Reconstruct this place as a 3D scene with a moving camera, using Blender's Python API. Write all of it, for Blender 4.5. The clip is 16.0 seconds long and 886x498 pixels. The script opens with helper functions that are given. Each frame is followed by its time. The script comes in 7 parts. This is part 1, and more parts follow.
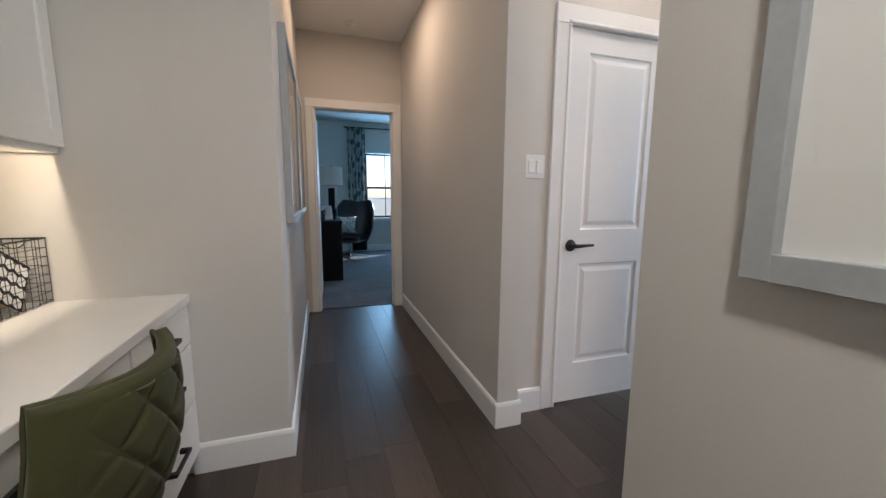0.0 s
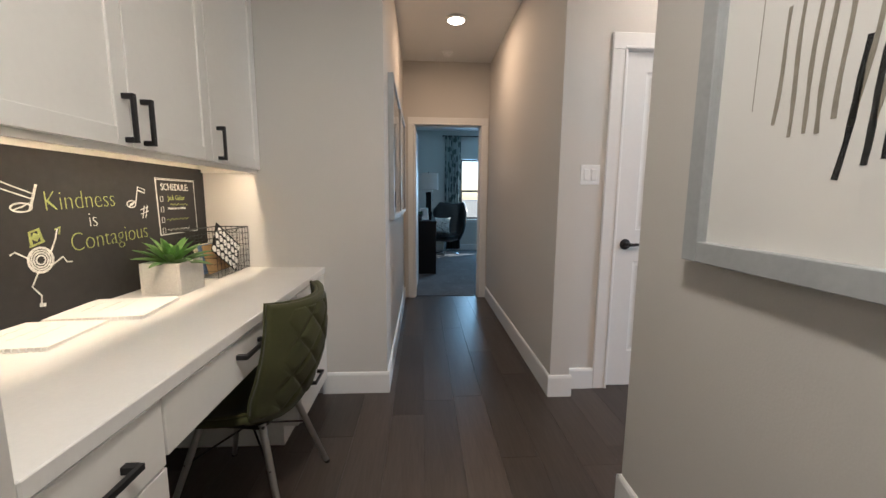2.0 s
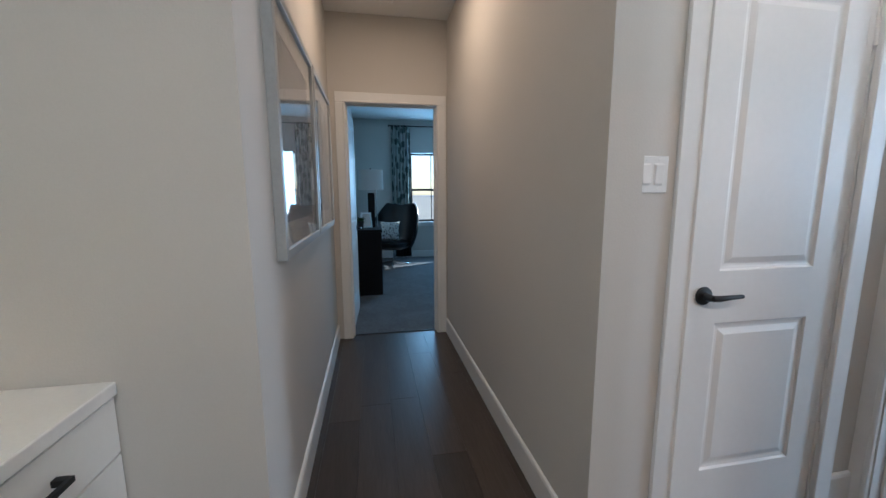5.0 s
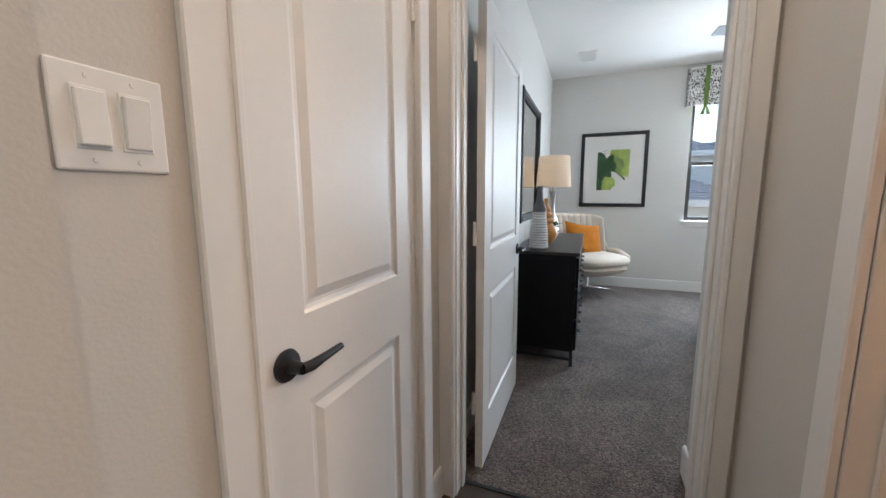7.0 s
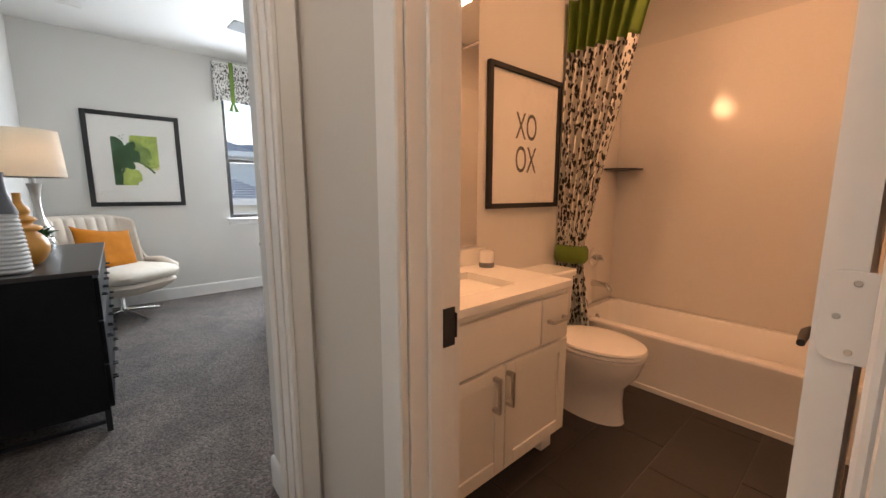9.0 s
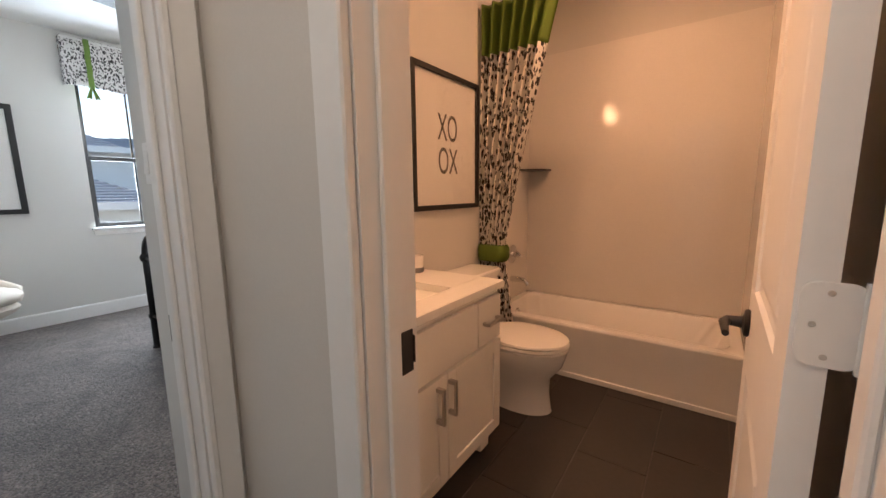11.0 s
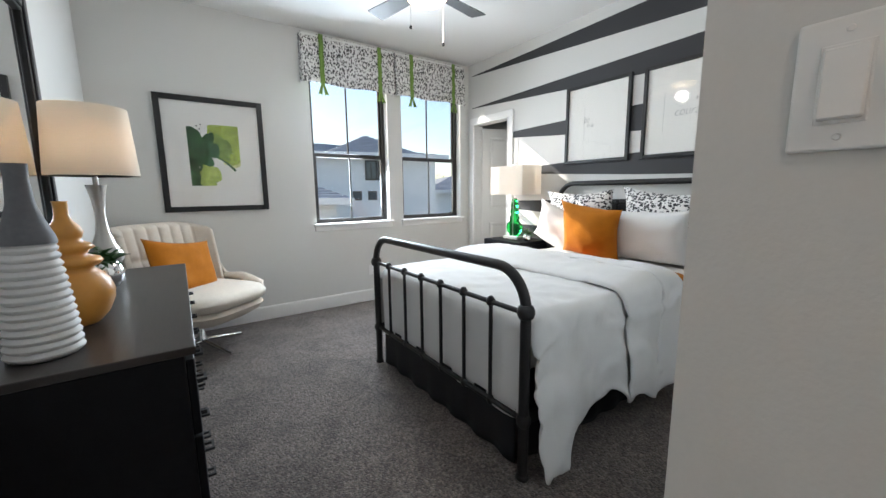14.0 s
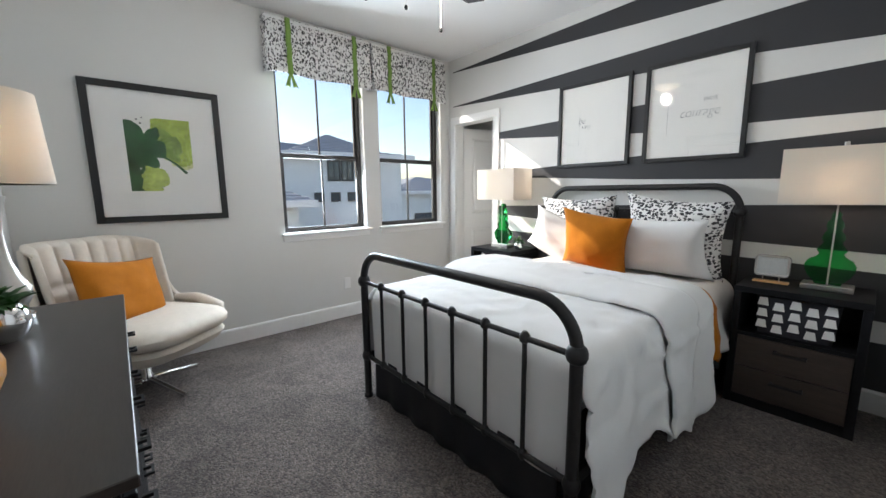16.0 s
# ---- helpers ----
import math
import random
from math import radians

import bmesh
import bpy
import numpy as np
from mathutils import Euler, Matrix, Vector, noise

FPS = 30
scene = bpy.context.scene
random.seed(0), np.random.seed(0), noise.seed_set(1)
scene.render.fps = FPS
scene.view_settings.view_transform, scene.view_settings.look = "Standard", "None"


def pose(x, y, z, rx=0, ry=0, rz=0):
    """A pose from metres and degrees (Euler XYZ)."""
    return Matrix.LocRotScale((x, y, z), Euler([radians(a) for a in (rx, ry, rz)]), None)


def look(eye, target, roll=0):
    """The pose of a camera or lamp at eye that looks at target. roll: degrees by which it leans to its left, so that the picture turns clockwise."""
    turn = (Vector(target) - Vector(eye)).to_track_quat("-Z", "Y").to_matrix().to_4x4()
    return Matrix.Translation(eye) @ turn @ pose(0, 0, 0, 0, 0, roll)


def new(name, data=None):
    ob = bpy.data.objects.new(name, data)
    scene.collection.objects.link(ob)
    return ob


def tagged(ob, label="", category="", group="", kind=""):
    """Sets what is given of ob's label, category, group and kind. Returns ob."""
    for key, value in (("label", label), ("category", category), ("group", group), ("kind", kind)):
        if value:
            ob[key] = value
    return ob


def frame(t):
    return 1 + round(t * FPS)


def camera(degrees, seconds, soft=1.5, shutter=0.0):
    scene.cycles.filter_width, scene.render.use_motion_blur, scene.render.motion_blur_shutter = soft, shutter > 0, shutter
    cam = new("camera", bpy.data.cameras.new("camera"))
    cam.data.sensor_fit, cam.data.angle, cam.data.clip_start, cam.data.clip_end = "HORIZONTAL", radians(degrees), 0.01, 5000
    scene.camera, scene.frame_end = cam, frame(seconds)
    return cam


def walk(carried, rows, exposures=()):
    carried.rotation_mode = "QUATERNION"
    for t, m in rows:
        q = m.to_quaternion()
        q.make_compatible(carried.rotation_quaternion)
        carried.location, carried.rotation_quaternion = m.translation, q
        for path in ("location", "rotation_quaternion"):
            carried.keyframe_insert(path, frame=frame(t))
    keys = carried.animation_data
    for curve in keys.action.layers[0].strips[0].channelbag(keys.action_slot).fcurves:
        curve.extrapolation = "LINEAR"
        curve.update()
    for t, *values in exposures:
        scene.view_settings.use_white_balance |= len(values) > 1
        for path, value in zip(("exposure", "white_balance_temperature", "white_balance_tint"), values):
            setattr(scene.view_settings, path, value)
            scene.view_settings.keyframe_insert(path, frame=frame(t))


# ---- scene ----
cam = camera(99.3, 16.0)
PATH = [
    (0, (-0.068, -0.085, 1.182), (0.543, 1.8, 0.908), 0.4),
    (0.5, (-0.07, -0.279, 1.193), (0.259, 1.676, 0.927), 0.5),
    (1, (-0.047, -0.47, 1.199), (0.152, 1.503, 0.934), 0.5),
    (1.5, (-0.024, -0.581, 1.199), (0.121, 1.395, 0.932), 0.4),
    (2, (-0.014, -0.579, 1.192), (0.096, 1.4, 0.927), 0.4),
    (2.5, (-0.015, -0.487, 1.2), (0.062, 1.492, 0.927), 0.4),
    (3, (-0.028, -0.329, 1.185), (0.021, 1.652, 0.909), 0.3),
    (5.5, (0.201, 0.772, 1.288), (0.848, 2.641, 0.99), -0.3),
    (6, (0.338, 0.957, 1.274), (1.412, 2.621, 0.995), -0.1),
    (6.5, (0.479, 1.079, 1.279), (2.04, 2.299, 1.004), -0.2),
    (7, (0.688, 1.106, 1.25), (2.533, 1.823, 0.968), -0.3),
    (7.5, (0.865, 1.059, 1.244), (2.836, 1.238, 0.959), -0.5),
    (8, (0.939, 1.036, 1.248), (2.874, 0.618, 0.963), 0.1),
    (8.5, (0.962, 1.056, 1.24), (2.685, 0.082, 0.951), -0.2),
    (9, (0.97, 1.059, 1.214), (2.467, -0.235, 0.926), 0.0),
    (9.5, (0.964, 1.061, 1.193), (2.297, -0.403, 0.906), -0.3),
    (12, (1.39, 1.068, 1.263), (2.528, -0.549, 0.961), -0.8),
    (12.5, (1.631, 1.101, 1.256), (2.98, -0.344, 0.952), -0.7),
    (13, (1.883, 1.176, 1.27), (3.39, -0.102, 0.965), -0.7),
    (13.5, (2.085, 1.192, 1.254), (3.661, -0.002, 0.951), -0.6),
    (14, (2.309, 1.154, 1.238), (3.931, 0.023, 0.936), -0.6),
    (14.5, (2.477, 1.097, 1.242), (4.124, 0.004, 0.938), -0.4),
    (15, (2.635, 1.102, 1.274), (4.281, 0.007, 0.97), -0.5),
    (15.5, (2.724, 1.12, 1.282), (4.308, -0.062, 0.98), -0.4),
    (16, (2.722, 1.134, 1.286), (4.221, -0.155, 0.983), -0.6),
]
walk(cam, [(t, look(eye, target, roll)) for t, eye, target, roll in PATH], [(0.0, 1.62, 5400, 8), (1.0, 1.60, 5650, 9), (2.0, 1.64, 5600, 8), (3.0, 1.68, 5450, 8), (5.5, 1.50, 5050, 4), (6.0, 1.60, 5700, 8), (6.5, 1.70, 6350, 10), (7.0, 1.58, 6150, 10), (7.5, 1.66, 6250, 11), (9.5, 1.74, 6600, 12), (12.0, 1.62, 5950, 9), (12.5, 1.58, 5950, 8), (13.5, 1.52, 6300, 9), (16.0, 1.42, 6350, 11)])

# ---- world, sun, lamps ----
world = bpy.data.worlds.new("world")
world.use_nodes = True
scene.world = world
_wn = world.node_tree.nodes
_sky = _wn.new("ShaderNodeTexSky")
_sky.sky_type, _sky.sun_disc = "NISHITA", False
SUN_DIR = Vector((-1.0, -0.55, -0.63)).normalized()
_sky.sun_elevation = math.asin(-SUN_DIR.z)
_sky.sun_rotation = math.atan2(-SUN_DIR.x, -SUN_DIR.y)
world.node_tree.links.new(_sky.outputs[0], _wn["Background"].inputs[0])
_wn["Background"].inputs[1].default_value = 0.085


def lamp(name, kind, m, energy, colour, **kw):
    data = bpy.data.lights.new(name, kind)
    data.energy, data.color = energy, colour
    for k, v in kw.items():
        if k == "size":
            data.size = v
        elif k == "size_y":
            data.shape, data.size_y = "RECTANGLE", v
        elif k == "radius":
            data.shadow_soft_size = v
        elif k == "angle":
            data.angle = v
        elif k == "spread":
            data.spread = v
        elif k == "cone":
            data.spot_size, data.spot_blend = v
    ob = new(name, data)
    ob.matrix_basis = m
    return ob


WARM, WHITE, DAY = (1.0, 0.72, 0.46), (1.0, 0.84, 0.67), (0.80, 0.91, 1.0)
lamp("sun", "SUN", look((0, 0, 0), SUN_DIR), 2.8, (1.0, 0.93, 0.82), angle=radians(0.6))
# daylight at the window openings
lamp("daylight_bedroom", "AREA", pose(6.40, -0.43, 1.65, 0, 66, -20), 33, DAY, size=1.3, size_y=0.80)
lamp("daylight_bedroom", "AREA", pose(6.40, -1.46, 1.65, 0, 66, -20), 4, DAY, size=1.3, size_y=0.80)
lamp("daylight_study", "AREA", pose(1.75, 8.30, 1.62, -90, 0, 0), 19, (0.42, 0.74, 1.0), size=1.6, size_y=1.3)
# hall ceiling light, bath light, desk strip, fan light
lamp("hall_lamp", "AREA", pose(0.276, 2.86, 2.693), 3.0, (1.0, 0.63, 0.37), size=0.14, size_y=0.14)
# unseen lamp added over the entry to brighten the desk nook
lamp("entry_fill_lamp", "AREA", pose(-0.05, -0.42, 2.693), 10, WHITE, size=0.18, size_y=0.18)
# unseen warm fill, added to lift the vestibule walls and door casings
lamp("vestibule_fill_lamp", "AREA", pose(1.45, 1.20, 2.693), 2.4, (1.0, 0.79, 0.62), size=0.12, size_y=0.12)
lamp("bath_lamp", "AREA", pose(2.22, 0.05, 2.15, 0, 60, 0), 3.9, (1.0, 0.49, 0.24), size=0.15, size_y=0.6)
lamp("bath_ceiling_lamp", "AREA", pose(1.5, -1.1, 2.693), 3.7, (1.0, 0.49, 0.24), size=0.14, size_y=0.14)
lamp("desk_strip_lamp", "AREA", pose(-0.970, 0.83, 1.3595, 0, 0, 0), 2.3, (1.0, 0.74, 0.47), size=0.007, size_y=1.45)
lamp("fan_lamp", "POINT", pose(4.47, -0.25, 2.30), 5.0, (1.0, 0.93, 0.83), radius=0.06)

# ---- helpers ----
def mat(name, colour, rough=0.5, metal=0.0, var=0.08, scale=6.0, grain=60.0, bump=0.05, stretch=(1, 1, 1), clear=0.0, sheen=0.0, random_value=0.0):
    """Principled surface with large blotches and fine grain at metre scale."""
    m = bpy.data.materials.new(name)
    m.use_nodes = True
    nt = m.node_tree
    b = nt.nodes["Principled BSDF"]
    b.inputs["Roughness"].default_value, b.inputs["Metallic"].default_value = rough, metal
    b.inputs["Coat Weight"].default_value, b.inputs["Sheen Weight"].default_value = clear, sheen
    tc = nt.nodes.new("ShaderNodeTexCoord")
    mp = nt.nodes.new("ShaderNodeMapping")
    mp.inputs["Scale"].default_value = stretch
    nt.links.new(tc.outputs["Object"], mp.inputs[0])
    n1, n2 = nt.nodes.new("ShaderNodeTexNoise"), nt.nodes.new("ShaderNodeTexNoise")
    n1.inputs["Scale"].default_value, n2.inputs["Scale"].default_value = scale, grain
    n1.inputs["Detail"].default_value, n2.inputs["Detail"].default_value = 4, 3
    nt.links.new(mp.outputs[0], n1.inputs[0])
    nt.links.new(mp.outputs[0], n2.inputs[0])
    mix = nt.nodes.new("ShaderNodeMath")
    mix.operation = "MULTIPLY_ADD"
    mix.inputs[1].default_value = 0.5
    half = nt.nodes.new("ShaderNodeMath")
    half.operation = "MULTIPLY"
    half.inputs[1].default_value = 0.5
    nt.links.new(n2.outputs[0], half.inputs[0])
    nt.links.new(n1.outputs[0], mix.inputs[0])
    nt.links.new(half.outputs[0], mix.inputs[2])
    ramp = nt.nodes.new("ShaderNodeMapRange")
    ramp.inputs["From Min"].default_value, ramp.inputs["From Max"].default_value = 0.3, 0.7
    ramp.inputs["To Min"].default_value, ramp.inputs["To Max"].default_value = 1 - var, 1 + var
    nt.links.new(mix.outputs[0], ramp.inputs[0])
    hsv = nt.nodes.new("ShaderNodeHueSaturation")
    hsv.inputs["Color"].default_value = (*colour, 1)
    last = ramp.outputs[0]
    if random_value:
        info = nt.nodes.new("ShaderNodeObjectInfo")
        rr = nt.nodes.new("ShaderNodeMapRange")
        rr.inputs["To Min"].default_value, rr.inputs["To Max"].default_value = 1 - random_value, 1 + random_value
        nt.links.new(info.outputs["Random"], rr.inputs[0])
        mul = nt.nodes.new("ShaderNodeMath")
        mul.operation = "MULTIPLY"
        nt.links.new(last, mul.inputs[0])
        nt.links.new(rr.outputs[0], mul.inputs[1])
        last = mul.outputs[0]
    nt.links.new(last, hsv.inputs["Value"])
    nt.links.new(hsv.outputs[0], b.inputs["Base Color"])
    if bump:
        bp = nt.nodes.new("ShaderNodeBump")
        bp.inputs["Strength"].default_value, bp.inputs["Distance"].default_value = min(1.0, bump * 4), 0.002
        nt.links.new(n2.outputs[0], bp.inputs["Height"])
        nt.links.new(bp.outputs[0], b.inputs["Normal"])
    return m


def glow(name, colour, strength, base=None):
    m = bpy.data.materials.new(name)
    m.use_nodes = True
    b = m.node_tree.nodes["Principled BSDF"]
    b.inputs["Base Color"].default_value = (*(base or colour), 1)
    b.inputs["Emission Color"].default_value = (*colour, 1)
    b.inputs["Emission Strength"].default_value = strength
    b.inputs["Roughness"].default_value = 0.8
    return m


def glass(name, colour=(1, 1, 1), rough=0.0, thin=True):
    m = bpy.data.materials.new(name)
    m.use_nodes = True
    nt = m.node_tree
    b = nt.nodes["Principled BSDF"]
    if not thin:
        b.inputs["Base Color"].default_value = (*colour, 1)
        b.inputs["Transmission Weight"].default_value, b.inputs["Roughness"].default_value = 1.0, rough
        return m
    tr, gl, lw, mx, pw, ad = (nt.nodes.new("ShaderNode" + k) for k in ("BsdfTransparent", "BsdfGlossy", "LayerWeight", "MixShader", "Math", "Math"))
    tr.inputs[0].default_value = (*colour, 1)
    gl.inputs["Roughness"].default_value = rough
    pw.operation, ad.operation = "POWER", "MULTIPLY_ADD"
    pw.inputs[1].default_value = 4.5
    ad.inputs[1].default_value, ad.inputs[2].default_value = 0.8, 0.025
    nt.links.new(lw.outputs["Facing"], pw.inputs[0])
    nt.links.new(pw.outputs[0], ad.inputs[0])
    nt.links.new(ad.outputs[0], mx.inputs[0])
    nt.links.new(tr.outputs[0], mx.inputs[1])
    nt.links.new(gl.outputs[0], mx.inputs[2])
    nt.links.new(mx.outputs[0], nt.nodes["Material Output"].inputs[0])
    return m


def spots(name, ground, ink, scale=26.0, stretch=(1, 1, 0.55), cut=0.30, rough=0.85):
    """Cloth with elongated irregular spots."""
    m = mat(name, ground, rough, var=0.04, grain=300, bump=0.04)
    nt = m.node_tree
    b = nt.nodes["Principled BSDF"]
    tc = nt.nodes.new("ShaderNodeTexCoord")
    mp = nt.nodes.new("ShaderNodeMapping")
    mp.inputs["Scale"].default_value = stretch
    nt.links.new(tc.outputs["Object"], mp.inputs[0])
    wob = nt.nodes.new("ShaderNodeTexNoise")
    wob.inputs["Scale"].default_value = scale * 0.8
    nt.links.new(mp.outputs[0], wob.inputs[0])
    add = nt.nodes.new("ShaderNodeVectorMath")
    add.operation = "MULTIPLY_ADD"
    add.inputs[1].default_value = (0.035, 0.035, 0.035)
    nt.links.new(wob.outputs["Color"], add.inputs[0])
    nt.links.new(mp.outputs[0], add.inputs[2])
    vo = nt.nodes.new("ShaderNodeTexVoronoi")
    vo.inputs["Scale"].default_value = scale
    vo.inputs["Randomness"].default_value = 0.8
    nt.links.new(add.outputs[0], vo.inputs["Vector"])
    cr = nt.nodes.new("ShaderNodeValToRGB")
    cr.color_ramp.elements[0].position, cr.color_ramp.elements[0].color = cut, (*ink, 1)
    cr.color_ramp.elements[1].position, cr.color_ramp.elements[1].color = cut + 0.06, (*ground, 1)
    nt.links.new(vo.outputs["Distance"], cr.inputs[0])
    nt.links.new(cr.outputs[0], b.inputs["Base Color"])
    return m


def carpet(name, colour):
    """Cut pile: flecked tufts, soft tracks left by feet and vacuum, deep relief."""
    m = mat(name, colour, 0.97, var=0.1, bump=0.0, sheen=0.15)
    nt = m.node_tree
    b = nt.nodes["Principled BSDF"]
    tc = nt.nodes.new("ShaderNodeTexCoord")
    tuft, fleck, track = nt.nodes.new("ShaderNodeTexVoronoi"), nt.nodes.new("ShaderNodeTexNoise"), nt.nodes.new("ShaderNodeTexNoise")
    tuft.inputs["Scale"].default_value = 110
    fleck.inputs["Scale"].default_value, fleck.inputs["Detail"].default_value = 55, 5
    track.inputs["Scale"].default_value, track.inputs["Detail"].default_value, track.inputs["Distortion"].default_value = 3.2, 5, 1.2
    for n in (tuft, fleck, track):
        nt.links.new(tc.outputs["Object"], n.inputs["Vector"])
    sep = nt.nodes.new("ShaderNodeSeparateColor")
    nt.links.new(tuft.outputs["Color"], sep.inputs[0])

    def ranged(src, lo, hi, a, c):
        r = nt.nodes.new("ShaderNodeMapRange")
        for k, v in zip(("From Min", "From Max", "To Min", "To Max"), (lo, hi, a, c)):
            r.inputs[k].default_value = v
        nt.links.new(src, r.inputs[0])
        return r.outputs[0]

    def times(p, q):
        k = nt.nodes.new("ShaderNodeMath")
        k.operation = "MULTIPLY"
        nt.links.new(p, k.inputs[0])
        nt.links.new(q, k.inputs[1])
        return k.outputs[0]

    val = times(times(ranged(sep.outputs[0], 0, 1, 0.50, 1.60), ranged(fleck.outputs[0], 0.35, 0.65, 0.72, 1.28)), ranged(track.outputs[0], 0.38, 0.62, 0.80, 1.20))
    hsv = nt.nodes.new("ShaderNodeHueSaturation")
    hsv.inputs["Color"].default_value = (*colour, 1)
    nt.links.new(val, hsv.inputs["Value"])
    nt.links.new(hsv.outputs[0], b.inputs["Base Color"])
    bp = nt.nodes.new("ShaderNodeBump")
    bp.inputs["Strength"].default_value, bp.inputs["Distance"].default_value = 0.9, 0.006
    nt.links.new(times(ranged(tuft.outputs["Distance"], 0, 0.6, 1, 0), ranged(track.outputs[0], 0.3, 0.7, 0.7, 1.3)), bp.inputs["Height"])
    nt.links.new(bp.outputs[0], b.inputs["Normal"])
    return m


def part(name, bm, material, parent=None, label="", smooth=False):
    """Links a bmesh in world places as one mesh under parent."""
    if parent is not None:
        root = parent
        while root.parent is not None:
            root = root.parent
        bm.transform(root.matrix_basis.inverted())
    me = bpy.data.meshes.new(name)
    if smooth:
        for f in bm.faces:
            f.smooth = True
    bm.normal_update()
    bm.to_mesh(me)
    bm.free()
    if smooth and smooth != "all":
        me.set_sharp_from_angle(angle=radians(40))
    me.materials.append(material)
    ob = new(name, me)
    ob.parent = parent
    return tagged(ob, label) if label else ob


def thing(name, at, label, category, group="", kind=""):
    ob = new(name)
    ob.empty_display_size = 0.1
    ob.matrix_basis = Matrix.Translation(at)
    return tagged(ob, label, category, group, kind)


def single(name, bm, material, label, category, group="", smooth=False, kind=""):
    ob = part(name, bm, material, None, label, smooth)
    return tagged(ob, label, category, group, kind)


def structure(name, bm, material, label, category, smooth=False):
    return tagged(part(name, bm, material, None, label, smooth), label, category, "", "structure")


def join(*bms):
    """Merges bmeshes into the first."""
    a = bms[0]
    for b in bms[1:]:
        me = bpy.data.meshes.new("tmp")
        b.to_mesh(me)
        b.free()
        a.from_mesh(me)
        bpy.data.meshes.remove(me)
    return a


def box(x0, x1, y0, y1, z0, z1, bevel=0.0, seg=1):
    bm = bmesh.new()
    bmesh.ops.create_cube(bm, size=1.0)
    for v in bm.verts:
        v.co = Vector(((x0 + x1) / 2 + v.co.x * (x1 - x0), (y0 + y1) / 2 + v.co.y * (y1 - y0), (z0 + z1) / 2 + v.co.z * (z1 - z0)))
    if bevel:
        bmesh.ops.bevel(bm, geom=bm.edges[:], offset=bevel, segments=seg, affect="EDGES", profile=0.5, clamp_overlap=True)
    return bm


def boxes(*rows, bevel=0.0):
    return join(*[box(*r, bevel=bevel) for r in rows])


def turned(bm, m):
    bm.transform(m)
    return bm


def lathe(profile, centre=(0, 0, 0), seg=28):
    """Profile of (radius, height) turned about z."""
    bm = bmesh.new()
    rings = []
    for r, z in profile:
        if r < 1e-5:
            rings.append([bm.verts.new((centre[0], centre[1], centre[2] + z))])
        else:
            rings.append([bm.verts.new((centre[0] + r * math.cos(2 * math.pi * i / seg), centre[1] + r * math.sin(2 * math.pi * i / seg), centre[2] + z)) for i in range(seg)])
    for a, b in zip(rings, rings[1:]):
        for i in range(seg):
            j = (i + 1) % seg
            if len(a) == 1 and len(b) == 1:
                break
            if len(a) == 1:
                bm.faces.new((a[0], b[j], b[i]))
            elif len(b) == 1:
                bm.faces.new((a[i], a[j], b[0]))
            else:
                bm.faces.new((a[i], a[j], b[j], b[i]))
    for ring, flip in ((rings[0], True), (rings[-1], False)):
        if len(ring) > 1:
            bm.faces.new(ring[::-1] if flip else ring)
    bmesh.ops.recalc_face_normals(bm, faces=bm.faces[:])
    return bm


def tube(points, r, seg=10, close=False):
    """Round bar along points; r is one radius or one for each point."""
    bm = bmesh.new()
    pts = [Vector(p) for p in points]
    n = len(pts)
    rs = r if isinstance(r, (list, tuple)) else [r] * n
    rings, up = [], None
    for i, p in enumerate(pts):
        if close:
            d = (pts[(i + 1) % n] - pts[i - 1]).normalized()
        else:
            d = (pts[min(i + 1, n - 1)] - pts[max(i - 1, 0)]).normalized()
        if up is None:
            up = Vector((0, 0, 1)) if abs(d.z) < 0.9 else Vector((1, 0, 0))
        u = d.cross(up).normalized()
        w = u.cross(d).normalized()
        up = w
        rings.append([bm.verts.new(p + rs[i] * (math.cos(2 * math.pi * k / seg) * u + math.sin(2 * math.pi * k / seg) * w)) for k in range(seg)])
    pairs = list(zip(rings, rings[1:])) + ([(rings[-1], rings[0])] if close else [])
    for a, b in pairs:
        for k in range(seg):
            j = (k + 1) % seg
            bm.faces.new((a[k], a[j], b[j], b[k]))
    if not close:
        bm.faces.new(rings[0][::-1])
        bm.faces.new(rings[-1])
    bmesh.ops.recalc_face_normals(bm, faces=bm.faces[:])
    return bm


def rod(a, b, r, seg=10):
    return tube([a, b], r, seg)


def arc(c, r, a0, a1, n, u, w):
    """Points on an arc about c in the plane of u and w, degrees."""
    c, u, w = Vector(c), Vector(u), Vector(w)
    return [c + r * (math.cos(radians(a0 + (a1 - a0) * i / n)) * u + math.sin(radians(a0 + (a1 - a0) * i / n)) * w) for i in range(n + 1)]


def sheet(nu, nv, f, thick=0.0):
    """Grid surface f(u, v) for u, v in 0..1, with thickness along its normals."""
    bm = bmesh.new()
    g = [[bm.verts.new(f(i / nu, j / nv)) for j in range(nv + 1)] for i in range(nu + 1)]
    for i in range(nu):
        for j in range(nv):
            bm.faces.new((g[i][j], g[i + 1][j], g[i + 1][j + 1], g[i][j + 1]))
    if thick:
        bm.normal_update()
        low = [[bm.verts.new(v.co - v.normal * thick) for v in row] for row in g]
        for i in range(nu):
            for j in range(nv):
                bm.faces.new((low[i][j], low[i][j + 1], low[i + 1][j + 1], low[i + 1][j]))
        rim = [(i, 0) for i in range(nu)] + [(nu, j) for j in range(nv)] + [(i, nv) for i in range(nu, 0, -1)] + [(0, j) for j in range(nv, 0, -1)]
        for (i, j), (k, l) in zip(rim, rim[1:] + rim[:1]):
            bm.faces.new((g[i][j], low[i][j], low[k][l], g[k][l]))
        bmesh.ops.recalc_face_normals(bm, faces=bm.faces[:])
    return bm


